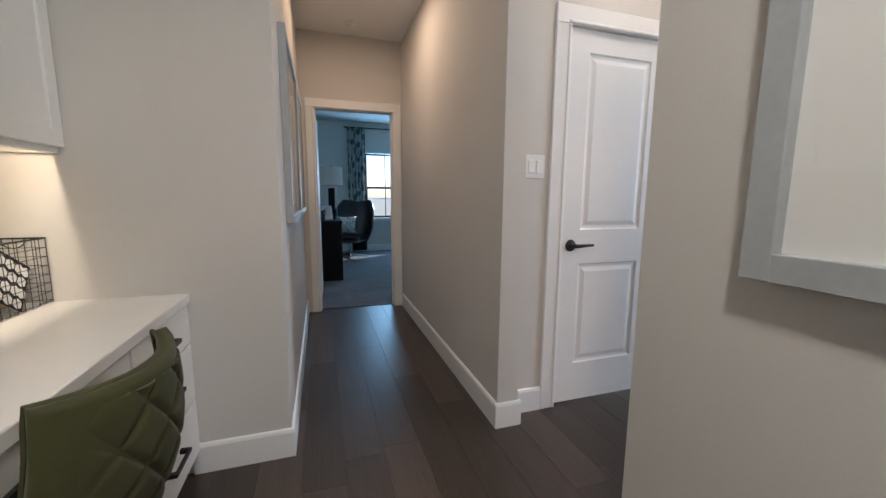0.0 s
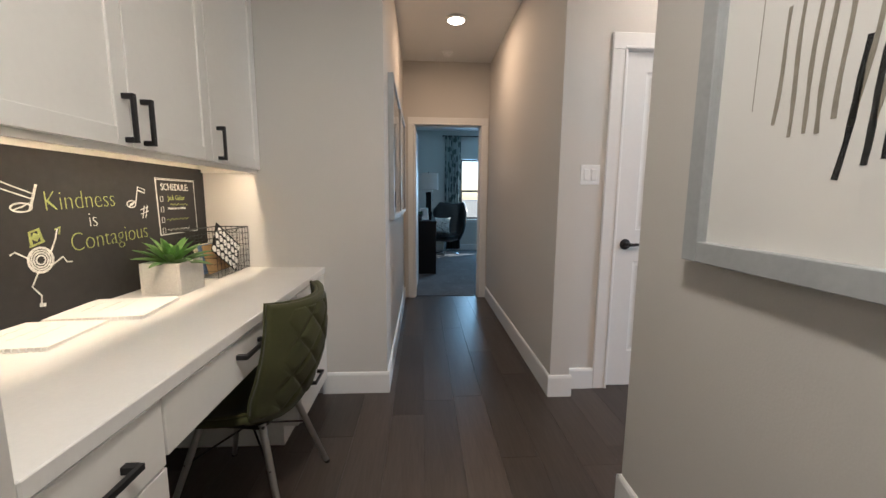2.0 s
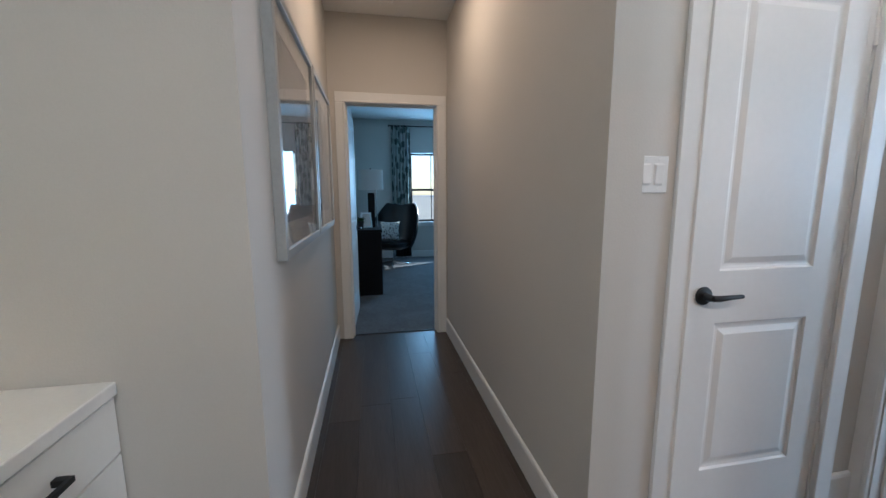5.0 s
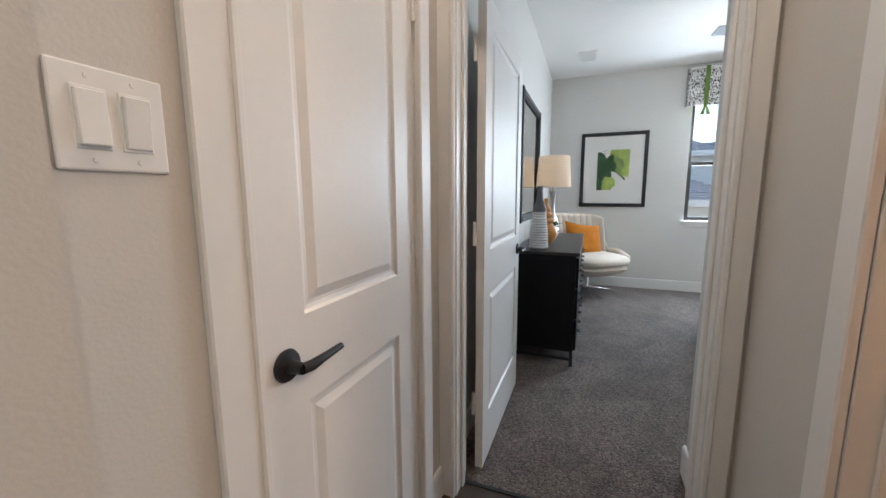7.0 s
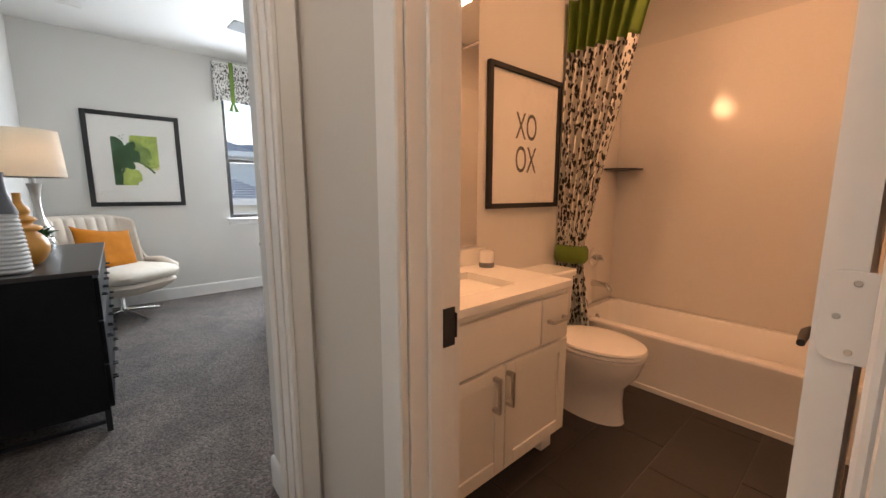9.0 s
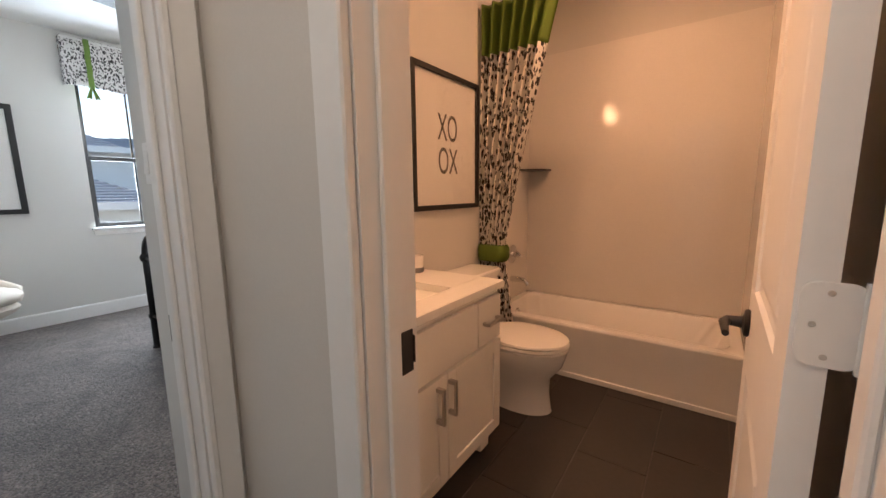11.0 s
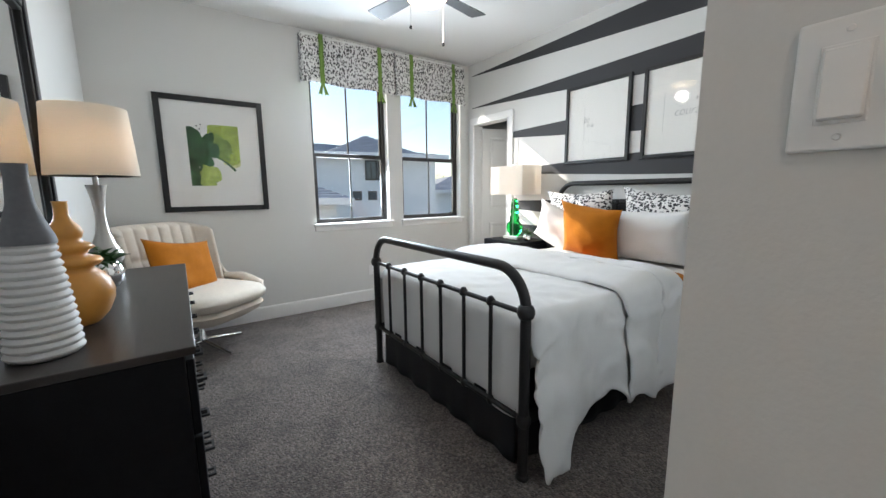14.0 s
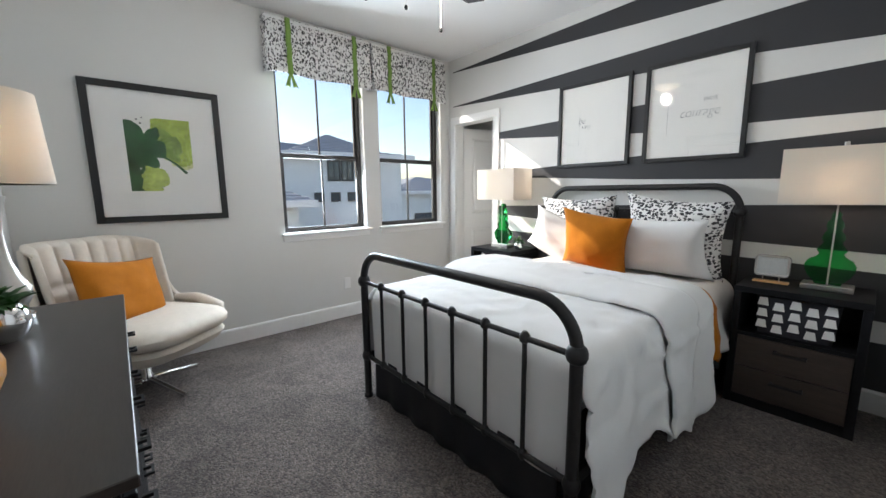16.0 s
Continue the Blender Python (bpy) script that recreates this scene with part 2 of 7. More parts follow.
def cushion(w, h, d, puff=1.0, n=14, sag=0.0):
    """Pillow standing in x (w) and z (h) with depth d along y, pinched edges and pulled-out corners."""
    bm = bmesh.new()
    front, back = [], []
    for side, rows in ((-1, front), (1, back)):
        for i in range(n + 1):
            row = []
            for j in range(n + 1):
                u, v = 2 * i / n - 1, 2 * j / n - 1
                e = (1 - abs(u) ** 2.6) * (1 - abs(v) ** 2.6)
                pull = 1 - 0.13 * (1 - u * u) * (abs(v) ** 3) * 1.0
                pull2 = 1 - 0.13 * (1 - v * v) * (abs(u) ** 3) * 1.0
                wr = 0.014 * noise.noise(Vector((u * 2.1 + side, v * 2.3, w * 9))) + 0.006 * noise.noise(Vector((u * 6.3 + side, v * 5.1, w * 31)))
                y = side * (d / 2 * max(e, 0) ** 0.62 * puff * 1.15 + wr * max(e, 0) ** 0.5)
                row.append(bm.verts.new((u * w / 2 * pull2, y, v * h / 2 * pull - sag * (1 - abs(u)) * max(v, 0))))
            rows.append(row)
    for rows, flip in ((front, False), (back, True)):
        for i in range(n):
            for j in range(n):
                q = [rows[i][j], rows[i + 1][j], rows[i + 1][j + 1], rows[i][j + 1]]
                bm.faces.new(q[::-1] if flip else q)
    bmesh.ops.remove_doubles(bm, verts=bm.verts[:], dist=0.0008)
    bmesh.ops.recalc_face_normals(bm, faces=bm.faces[:])
    return bm


def lettering(name, text, size, m, material, parent=None, label="", depth=0.0006, shear=0.0, wide=1.0, thin=0.0):
    """Built-in font as a mesh; m places its centre, x along the line, y up."""
    cu = bpy.data.curves.new(name, "FONT")
    cu.body, cu.size, cu.extrude, cu.align_x, cu.align_y, cu.shear, cu.offset = text, size, depth, "CENTER", "CENTER", shear, -thin * size
    tmp = bpy.data.objects.new(name, cu)
    scene.collection.objects.link(tmp)
    dg = bpy.context.evaluated_depsgraph_get()
    me = bpy.data.meshes.new_from_object(tmp.evaluated_get(dg))
    bpy.data.objects.remove(tmp)
    bm = bmesh.new()
    bm.from_mesh(me)
    bm.transform(m @ Matrix.Diagonal((wide, 1, 1, 1)))
    return part(name, bm, material, parent, label)


# ---- materials ----
WALL = mat("wall_paint", (0.62, 0.60, 0.565), 0.75, var=0.025, scale=1.5, grain=170, bump=0.055)
WALL_BED = mat("bedroom_wall_paint", (0.665, 0.66, 0.64), 0.75, var=0.02, scale=1.5, grain=170, bump=0.05)
CEIL = mat("ceiling_paint", (0.80, 0.80, 0.79), 0.85, var=0.02, scale=1.2, grain=120, bump=0.10)
TRIM = mat("white_trim_paint", (0.80, 0.80, 0.79), 0.46, var=0.02, scale=4, grain=40, bump=0.015)
CARPET = carpet("grey_carpet", (0.115, 0.094, 0.084))
STUDY_CARPET = carpet("study_carpet", (0.085, 0.088, 0.095))
WOOD = mat("dark_wood_floor", (0.060, 0.046, 0.038), 0.36, var=0.30, scale=3.0, grain=14, bump=0.03, stretch=(9, 0.7, 1), random_value=0.28)
TILE = mat("dark_bath_tile", (0.036, 0.031, 0.029), 0.42, var=0.15, scale=5, grain=40, bump=0.02, random_value=0.08)
GROUT = mat("grout", (0.11, 0.10, 0.09), 0.9, var=0.1)
JOINT = mat("plank_joint", (0.022, 0.018, 0.016), 0.7)
CABINET = mat("white_cabinet_paint", (0.82, 0.81, 0.77), 0.38, var=0.02, scale=3, grain=50, bump=0.01)
QUARTZ = mat("white_quartz", (0.84, 0.83, 0.80), 0.25, var=0.03, scale=9, grain=90, bump=0.0)
BLACK = mat("matt_black_metal", (0.010, 0.010, 0.011), 0.5, var=0.15, grain=90, bump=0.01)
IRON = mat("black_iron", (0.020, 0.019, 0.020), 0.42, 0.3, var=0.25, scale=14, grain=120, bump=0.05)
EBONY = mat("black_stained_wood", (0.0065, 0.0065, 0.008), 0.58, var=0.3, scale=4, grain=30, bump=0.02, stretch=(1, 8, 8))
ESPRESSO = mat("espresso_wood", (0.030, 0.024, 0.022), 0.34, var=0.3, scale=4, grain=30, bump=0.02, stretch=(1, 8, 8))
CHROME = mat("chrome", (0.78, 0.78, 0.78), 0.12, 1.0, var=0.03, bump=0.0)
NICKEL = mat("brushed_nickel", (0.55, 0.53, 0.50), 0.30, 1.0, var=0.06, bump=0.0)
PORCELAIN = mat("white_porcelain", (0.82, 0.81, 0.79), 0.10, var=0.01, bump=0.0, clear=0.4)
SURROUND = mat("tub_surround", (0.74, 0.71, 0.67), 0.10, var=0.02, scale=2, bump=0.0)
MIRROR = mat("mirror_silver", (0.90, 0.90, 0.90), 0.02, 1.0, var=0.0, bump=0.0)
PANE = glass("window_pane")
GLAZE = glass("picture_glass")
PAPER = mat("white_paper", (0.80, 0.79, 0.76), 0.9, var=0.02, grain=200, bump=0.02)
INK = mat("black_ink", (0.02, 0.02, 0.02), 0.8, var=0.2)
GREY_FRAME = mat("grey_frame_wood", (0.40, 0.42, 0.43), 0.4, var=0.08, scale=10, bump=0.02)
LINEN = mat("white_bed_linen", (0.74, 0.735, 0.73), 0.85, var=0.03, scale=5, grain=380, bump=0.05, sheen=0.1)
ORANGE = mat("orange_velvet", (0.46, 0.155, 0.009), 0.8, var=0.14, scale=14, grain=260, bump=0.05, sheen=0.06)
CREAM = mat("cream_upholstery", (0.69, 0.62, 0.535), 0.8, var=0.06, scale=30, grain=320, bump=0.10)
OLIVE = mat("olive_velvet", (0.050, 0.051, 0.013), 0.75, var=0.20, scale=12, grain=260, bump=0.05, sheen=0.08)
GREEN = mat("green_cloth", (0.10, 0.16, 0.015), 0.8, var=0.12, scale=20, grain=260, bump=0.04)
RIBBON = mat("green_ribbon", (0.16, 0.27, 0.05), 0.7, var=0.12, scale=20, bump=0.03)
SPOT = spots("animal_print_cloth", (0.74, 0.73, 0.72), (0.035, 0.032, 0.035), scale=56, cut=0.40, stretch=(1, 1, 0.55))
SPOT_PILLOW = spots("animal_print_pillow", (0.74, 0.73, 0.72), (0.03, 0.03, 0.035), scale=40, stretch=(1, 1, 1.4), cut=0.44)
SPOT_SHOWER = spots("animal_print_shower_cloth", (0.74, 0.71, 0.66), (0.035, 0.026, 0.022), scale=42, cut=0.42)
LEAF = mat("succulent_leaf", (0.09, 0.19, 0.045), 0.5, var=0.35, scale=30, bump=0.02)
DARKLEAF = mat("dark_leaf", (0.035, 0.10, 0.025), 0.5, var=0.35, scale=40, bump=0.02)
CONCRETE = mat("pale_concrete", (0.55, 0.53, 0.49), 0.8, var=0.10, scale=12, grain=120, bump=0.06)
SHADE_LIT = glow("lamp_shade_lit", (1.0, 0.66, 0.36), 0.25, (0.75, 0.70, 0.62))
SHADE = mat("white_lamp_shade", (0.78, 0.76, 0.73), 0.9, var=0.03, grain=300, bump=0.04)
BULB = glow("lit_bulb", (1.0, 0.74, 0.50), 13.0)
EMERALD = glass("green_glass", (0.02, 0.50, 0.09), 0.02, thin=False)
CHALK = mat("chalkboard", (0.018, 0.017, 0.017), 0.8, var=0.25, scale=3, grain=30, bump=0.01)
CHALK_WHITE = mat("white_chalk", (0.60, 0.60, 0.58), 0.9, var=0.5, scale=40, grain=220)
CHALK_YELLOW = mat("yellow_chalk", (0.29, 0.33, 0.10), 0.9, var=0.55, scale=40, grain=220)
STRIPE = mat("charcoal_stripe_paint", (0.030, 0.030, 0.034), 0.65, var=0.06, scale=2, grain=150, bump=0.06)
AMBER = mat("amber_ceramic", (0.60, 0.27, 0.050), 0.36, var=0.06, scale=7, bump=0.0)
for _m in (EBONY, ORANGE, INK):
    _m.node_tree.nodes["Principled BSDF"].inputs["Specular IOR Level"].default_value = 0.18

# ---- structure ----
def slab(x0, x1, y0, y1, z0, z1, holes=()):
    """Box with rectangular holes through its thin way; holes are (a0, a1, z0, z1) along its long way."""
    along_x = (x1 - x0) > (y1 - y0)
    a0, a1 = (x0, x1) if along_x else (y0, y1)
    t0, t1 = (y0, y1) if along_x else (x0, x1)
    aa = sorted({a0, a1, *[h[0] for h in holes], *[h[1] for h in holes]})
    zz = sorted({z0, z1, *[max(h[2], z0) for h in holes], *[min(h[3], z1) for h in holes]})
    aa = [a for a in aa if a0 <= a <= a1]

    def solid(i, j):
        if not (0 <= i < len(aa) - 1 and 0 <= j < len(zz) - 1):
            return False
        ca, cz = (aa[i] + aa[i + 1]) / 2, (zz[j] + zz[j + 1]) / 2
        return not any(h[0] < ca < h[1] and h[2] < cz < h[3] for h in holes)

    bm = bmesh.new()
    P = (lambda a, t, z: (a, t, z)) if along_x else (lambda a, t, z: (t, a, z))

    def quad(*ps):
        bm.faces.new([bm.verts.new(P(*p)) for p in ps])

    for i in range(len(aa) - 1):
        for j in range(len(zz) - 1):
            if not solid(i, j):
                continue
            A, B, C, D = aa[i], aa[i + 1], zz[j], zz[j + 1]
            quad((A, t0, C), (B, t0, C), (B, t0, D), (A, t0, D))
            quad((A, t1, C), (A, t1, D), (B, t1, D), (B, t1, C))
            if not solid(i - 1, j):
                quad((A, t0, C), (A, t0, D), (A, t1, D), (A, t1, C))
            if not solid(i + 1, j):
                quad((B, t0, C), (B, t1, C), (B, t1, D), (B, t0, D))
            if not solid(i, j - 1):
                quad((A, t0, C), (A, t1, C), (B, t1, C), (B, t0, C))
            if not solid(i, j + 1):
                quad((A, t0, D), (B, t0, D), (B, t1, D), (A, t1, D))
    bmesh.ops.remove_doubles(bm, verts=bm.verts[:], dist=1e-5)
    bmesh.ops.recalc_face_normals(bm, faces=bm.faces[:])
    return bm


HZ, BZ = 2.72, 2.80          # ceiling heights: hall and bath, bedroom
WX, HX0, HX1 = -1.25, -0.230, 0.76
HT = 0.118                  # thickness of the hall wall
YN, YE = 1.64, 3.89          # nook wall, hall end wall
BX0, BX1, BY0, BY1 = 2.51, 6.27, -2.03, 1.66
SY = 8.22                    # study far wall


def wall(name, label, m, *dims, holes=()):
    return structure(name, slab(*dims, holes=holes), m, label, "wall")


PLAIN = "painted drywall wall in warm light grey"
wall("wall_desk_west", PLAIN, WALL, WX - 0.12, WX, -3.6, YN + 0.12, 0, HZ)
wall("wall_desk_side", PLAIN, WALL, WX, HX0, YN, YN + 0.12, 0, HZ)
wall("wall_desk_end", PLAIN, WALL, WX, -0.588, -0.185, -0.065, 0, HZ)
wall("wall_hall_west", PLAIN, WALL, HX0 - 0.12, HX0, YN + 0.12, YE, 0, HZ)
wall("wall_hall_end", PLAIN, WALL, -0.335, 3.4, YE, YE + 0.12, 0, HZ, holes=[(-0.113, 0.680, -1, 2.05)])
wall("wall_hall_east", PLAIN, WALL, HX1, HX1 + HT, 1.548, YE, 0, HZ)
wall("wall_closet", PLAIN, WALL, HX1 + HT, 2.03, YN, YN + 0.12, 0, HZ, holes=[(1.140, 1.833, -1, 2.055)])
wall("wall_entry_east", PLAIN, WALL, HX1, 0.88, -3.6, 0.715, 0, HZ)
wall("wall_entry_south", PLAIN, WALL, WX, HX1, -3.72, -3.6, 0, HZ)
wall("wall_bath_door", PLAIN, WALL, 0.88, 2.03, 0.525, 0.645, 0, HZ, holes=[(0.934, 1.565, -1, 2.05)])
wall("wall_bedroom_door", PLAIN, WALL, 2.03, 2.155, 0.525, 1.77, 0, HZ, holes=[(0.715, 1.59, -1, 2.05)])
wall("wall_bedroom_nook", PLAIN, WALL_BED, 2.155, 2.40, 0.525, 0.655, 0, BZ)
wall("wall_bath_east", PLAIN, WALL_BED, 2.40, BX0, -2.15, 0.655, 0, BZ)
wall("wall_bath_south", PLAIN, WALL, 0.88, 2.40, -2.15, -2.04, 0, HZ)
wall("wall_bedroom_north", PLAIN, WALL_BED, 2.155, BX1, BY1, BY1 + 0.12, 0, BZ)
wall("wall_window", PLAIN, WALL_BED, BX1, BX1 + 0.16, -3.6, BY1 + 0.12, 0, BZ, holes=[(-0.862, -0.012, 0.896, 2.50), (-1.895, -1.04, 0.896, 2.50)])
wall("wall_headboard", "light grey bedroom accent wall with charcoal stripes", WALL_BED, BX0, BX1, BY0 - 0.12, BY0, 0, BZ, holes=[(5.528, 6.152, -1, 2.080)])
wall("wall_closet_side", PLAIN, WALL_BED, 4.88, 5.0, -3.6, BY0 - 0.12, 0, BZ)
wall("wall_closet_back", PLAIN, WALL_BED, 4.88, BX1, -3.72, -3.6, 0, BZ)
wall("wall_study_west", PLAIN, WALL, -0.335, -0.215, YE + 0.12, SY, 0, HZ)
wall("wall_study_north", PLAIN, WALL, -0.335, 3.4, SY, SY + 0.15, 0, HZ, holes=[(0.86, 1.76, 0.70, 2.09), (1.90, 2.80, 0.70, 2.09)])
wall("wall_study_east", PLAIN, WALL, 3.4, 3.52, YE, SY + 0.15, 0, HZ)

for nm, d, lab in (("ceiling_hall", (WX - 0.12, 2.155, -3.72, YE + 0.12, HZ, HZ + 0.1), "flat white painted ceiling"),
                   ("ceiling_study", (-0.335, 3.52, YE + 0.12, SY + 0.15, HZ, HZ + 0.1), "flat white painted ceiling"),
                   ("ceiling_bedroom", (2.155, BX1 + 0.16, -3.72, BY1 + 0.12, BZ, BZ + 0.1), "flat white painted bedroom ceiling")):
    structure(nm, box(*d), CEIL, lab, "ceiling")
structure("ceiling_bath", box(2.155, 2.40, -2.04, 0.525, HZ, HZ + 0.08), CEIL, "flat white painted ceiling", "ceiling")

structure("floor_bedroom", box(2.12, BX1, -3.6, BY1, -0.12, 0.0), CARPET, "dark grey speckled cut-pile bedroom carpet", "carpet")
structure("floor_study", box(-0.215, 3.4, YE + 0.06, SY, -0.12, 0.0), STUDY_CARPET, "grey cut-pile study carpet", "carpet")
floor_hall = structure("floor_hall", box(WX, 2.12, -3.6, YE + 0.06, -0.12, -0.006), JOINT, "dark brown wood plank floor", "floor")
floor_bath = structure("floor_bath", box(0.88, 2.40, -2.04, 0.585, -0.10, -0.003), GROUT, "dark grey stone-look tile bathroom floor", "floor")

# ---- doorways, doors, windows, trim ----
def frame_axes(along_x):
    return (lambda a0, a1, t0, t1, z0, z1, **k: box(a0, a1, t0, t1, z0, z1, **k)) if along_x else (lambda a0, a1, t0, t1, z0, z1, **k: box(t0, t1, a0, a1, z0, z1, **k))


def casing(root, bx, lo, hi, top, t, out, w, left=True, right=True):
    """Flat boards with an inner bead round an opening, on the wall face t that looks along out."""
    a, b = sorted((t, t + out * 0.016))
    c, d = sorted((t, t + out * 0.022))
    wl, wr = (w if left else 0.0), (w if right else 0.0)
    if left:
        part("side_casing", join(bx(lo - w, lo - 0.005, a, b, 0, top + 0.0, bevel=0.003), bx(lo - 0.022, lo - 0.004, c, d, 0, top, bevel=0.004)), TRIM, root)
    if right:
        part("side_casing", join(bx(hi + 0.005, hi + w, a, b, 0, top + 0.0, bevel=0.003), bx(hi + 0.004, hi + 0.022, c, d, 0, top, bevel=0.004)), TRIM, root)
    part("head_casing", join(bx(lo - wl, hi + wr, a, b, top + 0.0005, top + w, bevel=0.003), bx(lo - 0.02, hi + 0.02, c, d, top + 0.004, top + 0.02, bevel=0.004)), TRIM, root)


def doorway(name, along_x, lo, hi, top, t0, t1, sides, label, w=0.085, stop=None, jamb=0.018):
    """Jambs, stops and casings of an opening; sides lists (face, way, left, right)."""
    bx = frame_axes(along_x)
    mid = (lo + hi) / 2
    root = thing(name, (mid, (t0 + t1) / 2, 0) if along_x else ((t0 + t1) / 2, mid, 0), label, "door frame", kind="structure")
    part("jamb", bx(lo - jamb, lo, t0, t1, 0, top + jamb), TRIM, root)
    part("jamb", bx(hi, hi + jamb, t0, t1, 0, top + jamb), TRIM, root)
    part("head_jamb", bx(lo, hi, t0, t1, top, top + jamb), TRIM, root)
    if stop is not None:
        part("door_stop", join(bx(lo, lo + 0.011, stop - 0.018, stop + 0.018, 0, top, bevel=0.003), bx(hi - 0.011, hi, stop - 0.018, stop + 0.018, 0, top, bevel=0.003), bx(lo + 0.011, hi - 0.011, stop - 0.018, stop + 0.018, top - 0.011, top, bevel=0.003)), TRIM, root)
    for t, out, l, r in sides:
        casing(root, bx, lo, hi, top, t, out, w, l, r)
    return root


def ring_panel(x0, x1, z0, z1, y, out):
    """Sunk moulding with a raised field; out is the way the face looks along y."""
    bm = bmesh.new()
    rows = [(0, 0), (0.006, -0.007), (0.016, -0.009), (0.024, -0.009), (0.046, -0.002), (0.050, -0.002)]
    last = None
    for ins, dep in rows:
        yy = y + out * dep
        q = [bm.verts.new(p) for p in ((x0 + ins, yy, z0 + ins), (x1 - ins, yy, z0 + ins), (x1 - ins, yy, z1 - ins), (x0 + ins, yy, z1 - ins))]
        if last:
            for i in range(4):
                bm.faces.new((last[i], last[(i + 1) % 4], q[(i + 1) % 4], q[i]))
        last = q
    bm.faces.new(last)
    bmesh.ops.recalc_face_normals(bm, faces=bm.faces[:])
    return bm


def lever(root, x, z, y, out, way, material=BLACK):
    """Round rose with a lever that points along way."""
    h = part("handle", join(turned(lathe([(0, 0), (0.031, 0), (0.033, 0.004), (0.030, 0.010), (0.014, 0.014), (0.011, 0.045), (0, 0.045)], seg=24), Matrix.Translation((x, y, z)) @ Matrix.Rotation(radians(-90 * out), 4, "X")),
                            tube([(x, y + out * 0.042, z), (x + way * 0.02, y + out * 0.048, z), (x + way * 0.06, y + out * 0.048, z + 0.002), (x + way * 0.115, y + out * 0.046, z + 0.003)], [0.011, 0.011, 0.0085, 0.007], 12)), material, root, "black lever handle", True)
    return h


def panel_door(name, w, h, label, handle_x, way, m, hinge_x=None, t=0.035, stile=0.105):
    """Two-panel moulded door, built from x 0 to w, y 0 to t, then placed by m."""
    root = thing(name, (0, 0, 0), label, "door", kind="structure")
    sx, rows = stile, ((0.235, 0.815), (1.005, h - 0.11))
    rails = [(sx, w - sx, 0, t, 0.008, rows[0][0]), (sx, w - sx, 0, t, rows[0][1], rows[1][0]), (sx, w - sx, 0, t, rows[1][1], h)]
    bm = join(box(0, sx, 0, t, 0.008, h), box(w - sx, w, 0, t, 0.008, h), *[box(*r) for r in rails])
    part("slab", bm, TRIM, root)
    for z0, z1 in rows:
        part("panel", join(ring_panel(sx, w - sx, z0, z1, 0.0, -1), ring_panel(sx, w - sx, z0, z1, t, 1)), TRIM, root)
    lever(root, handle_x, 0.92, 0.0, -1, way)
    lever(root, handle_x, 0.92, t, 1, way)
    if hinge_x is not None:
        for z in (0.33, 1.09, 1.82):
            part("hinge", join(rod((hinge_x, -0.006, z - 0.045), (hinge_x, -0.006, z + 0.045), 0.0065, 10), box(hinge_x - 0.03, hinge_x, -0.0015, 0.001, z - 0.045, z + 0.045)), TRIM, root, "white painted hinge")
    root.matrix_basis = m
    return root


doorway("door_frame_study", True, -0.095, 0.662, 2.026, YE, YE + 0.12, [(YE, -1, True, True), (YE + 0.12, 1, False, True)], "white painted casing round the study doorway", stop=YE + 0.065)
doorway("door_frame_closet", True, 1.158, 1.815, 2.038, YN, YN + 0.12, [(YN, -1, True, True)], "white painted casing round the closed closet door", stop=YN + 0.062, w=0.092)
doorway("door_frame_bath", True, 0.952, 1.548, 2.033, 0.525, 0.645, [(0.645, 1, False, True), (0.525, -1, False, True)], "white painted casing round the bathroom doorway", stop=0.585)
fr = doorway("door_frame_bedroom", False, 0.733, 1.572, 2.033, 2.03, 2.155, [(2.03, -1, True, True), (2.155, 1, False, True)], "white painted casing round the bedroom doorway", w=0.075, stop=2.100)
part("strike_plate", join(box(2.112, 2.148, 0.7335, 0.7350, 0.882, 0.950), box(2.118, 2.134, 0.7345, 0.7358, 0.895, 0.935)), BLACK, fr, "black metal strike plate")
fc = doorway("door_frame_closet_room", True, 5.545, 6.135, 2.062, BY0 - 0.12, BY0, [(BY0, 1, True, True)], "white painted casing round the walk-in closet doorway")
part("strike_plate", join(box(1.5445, 1.5475, 0.528, 0.560, 0.89, 0.975), box(1.5445, 1.556, 0.5215, 0.5245, 0.905, 0.96)), BLACK, bpy.data.objects["door_frame_bath"], "black metal strike plate")

panel_door("door_closet", 0.650, 2.03, "closed white two-panel closet door with black lever", 0.062, 1, pose(1.161, YN + 0.004, 0.004), hinge_x=0.653, stile=0.122)
panel_door("door_bedroom", 0.845, 2.03, "white two-panel bedroom door standing wide open", 0.77, -1, pose(2.212, 1.511, 0.004, 0, 0, 0.1), hinge_x=None)
panel_door("door_study", 0.74, 2.03, "white two-panel study door standing wide open", 0.69, -1, pose(-0.137, YE + 0.14, 0.004, 0, 0, 87.5) @ pose(0, -0.035, 0))
panel_door("door_bath", 0.60, 2.03, "white two-panel bathroom door standing wide open", 0.545, -1, pose(0.970, 0.505, 0.004, 0, 0, -91) @ pose(0, 0, 0))
panel_door("door_walk_in_closet", 0.59, 2.03, "white two-panel closet room door standing open", 0.53, 1, pose(6.135, BY0 - 0.125, 0.004, 0, 0, -112))

# large hinge leaves that show on the edges of the open doors
for z in (0.33, 1.09, 1.82):
    part("hinge", turned(join(box(-0.012, 0.012, -0.004, 0.0, -0.05, 0.05), rod((-0.004, -0.006, -0.05), (-0.004, -0.006, 0.05), 0.007, 10)), pose(2.200, 1.555, z)), TRIM, bpy.data.objects["door_bedroom"], "white painted hinge")


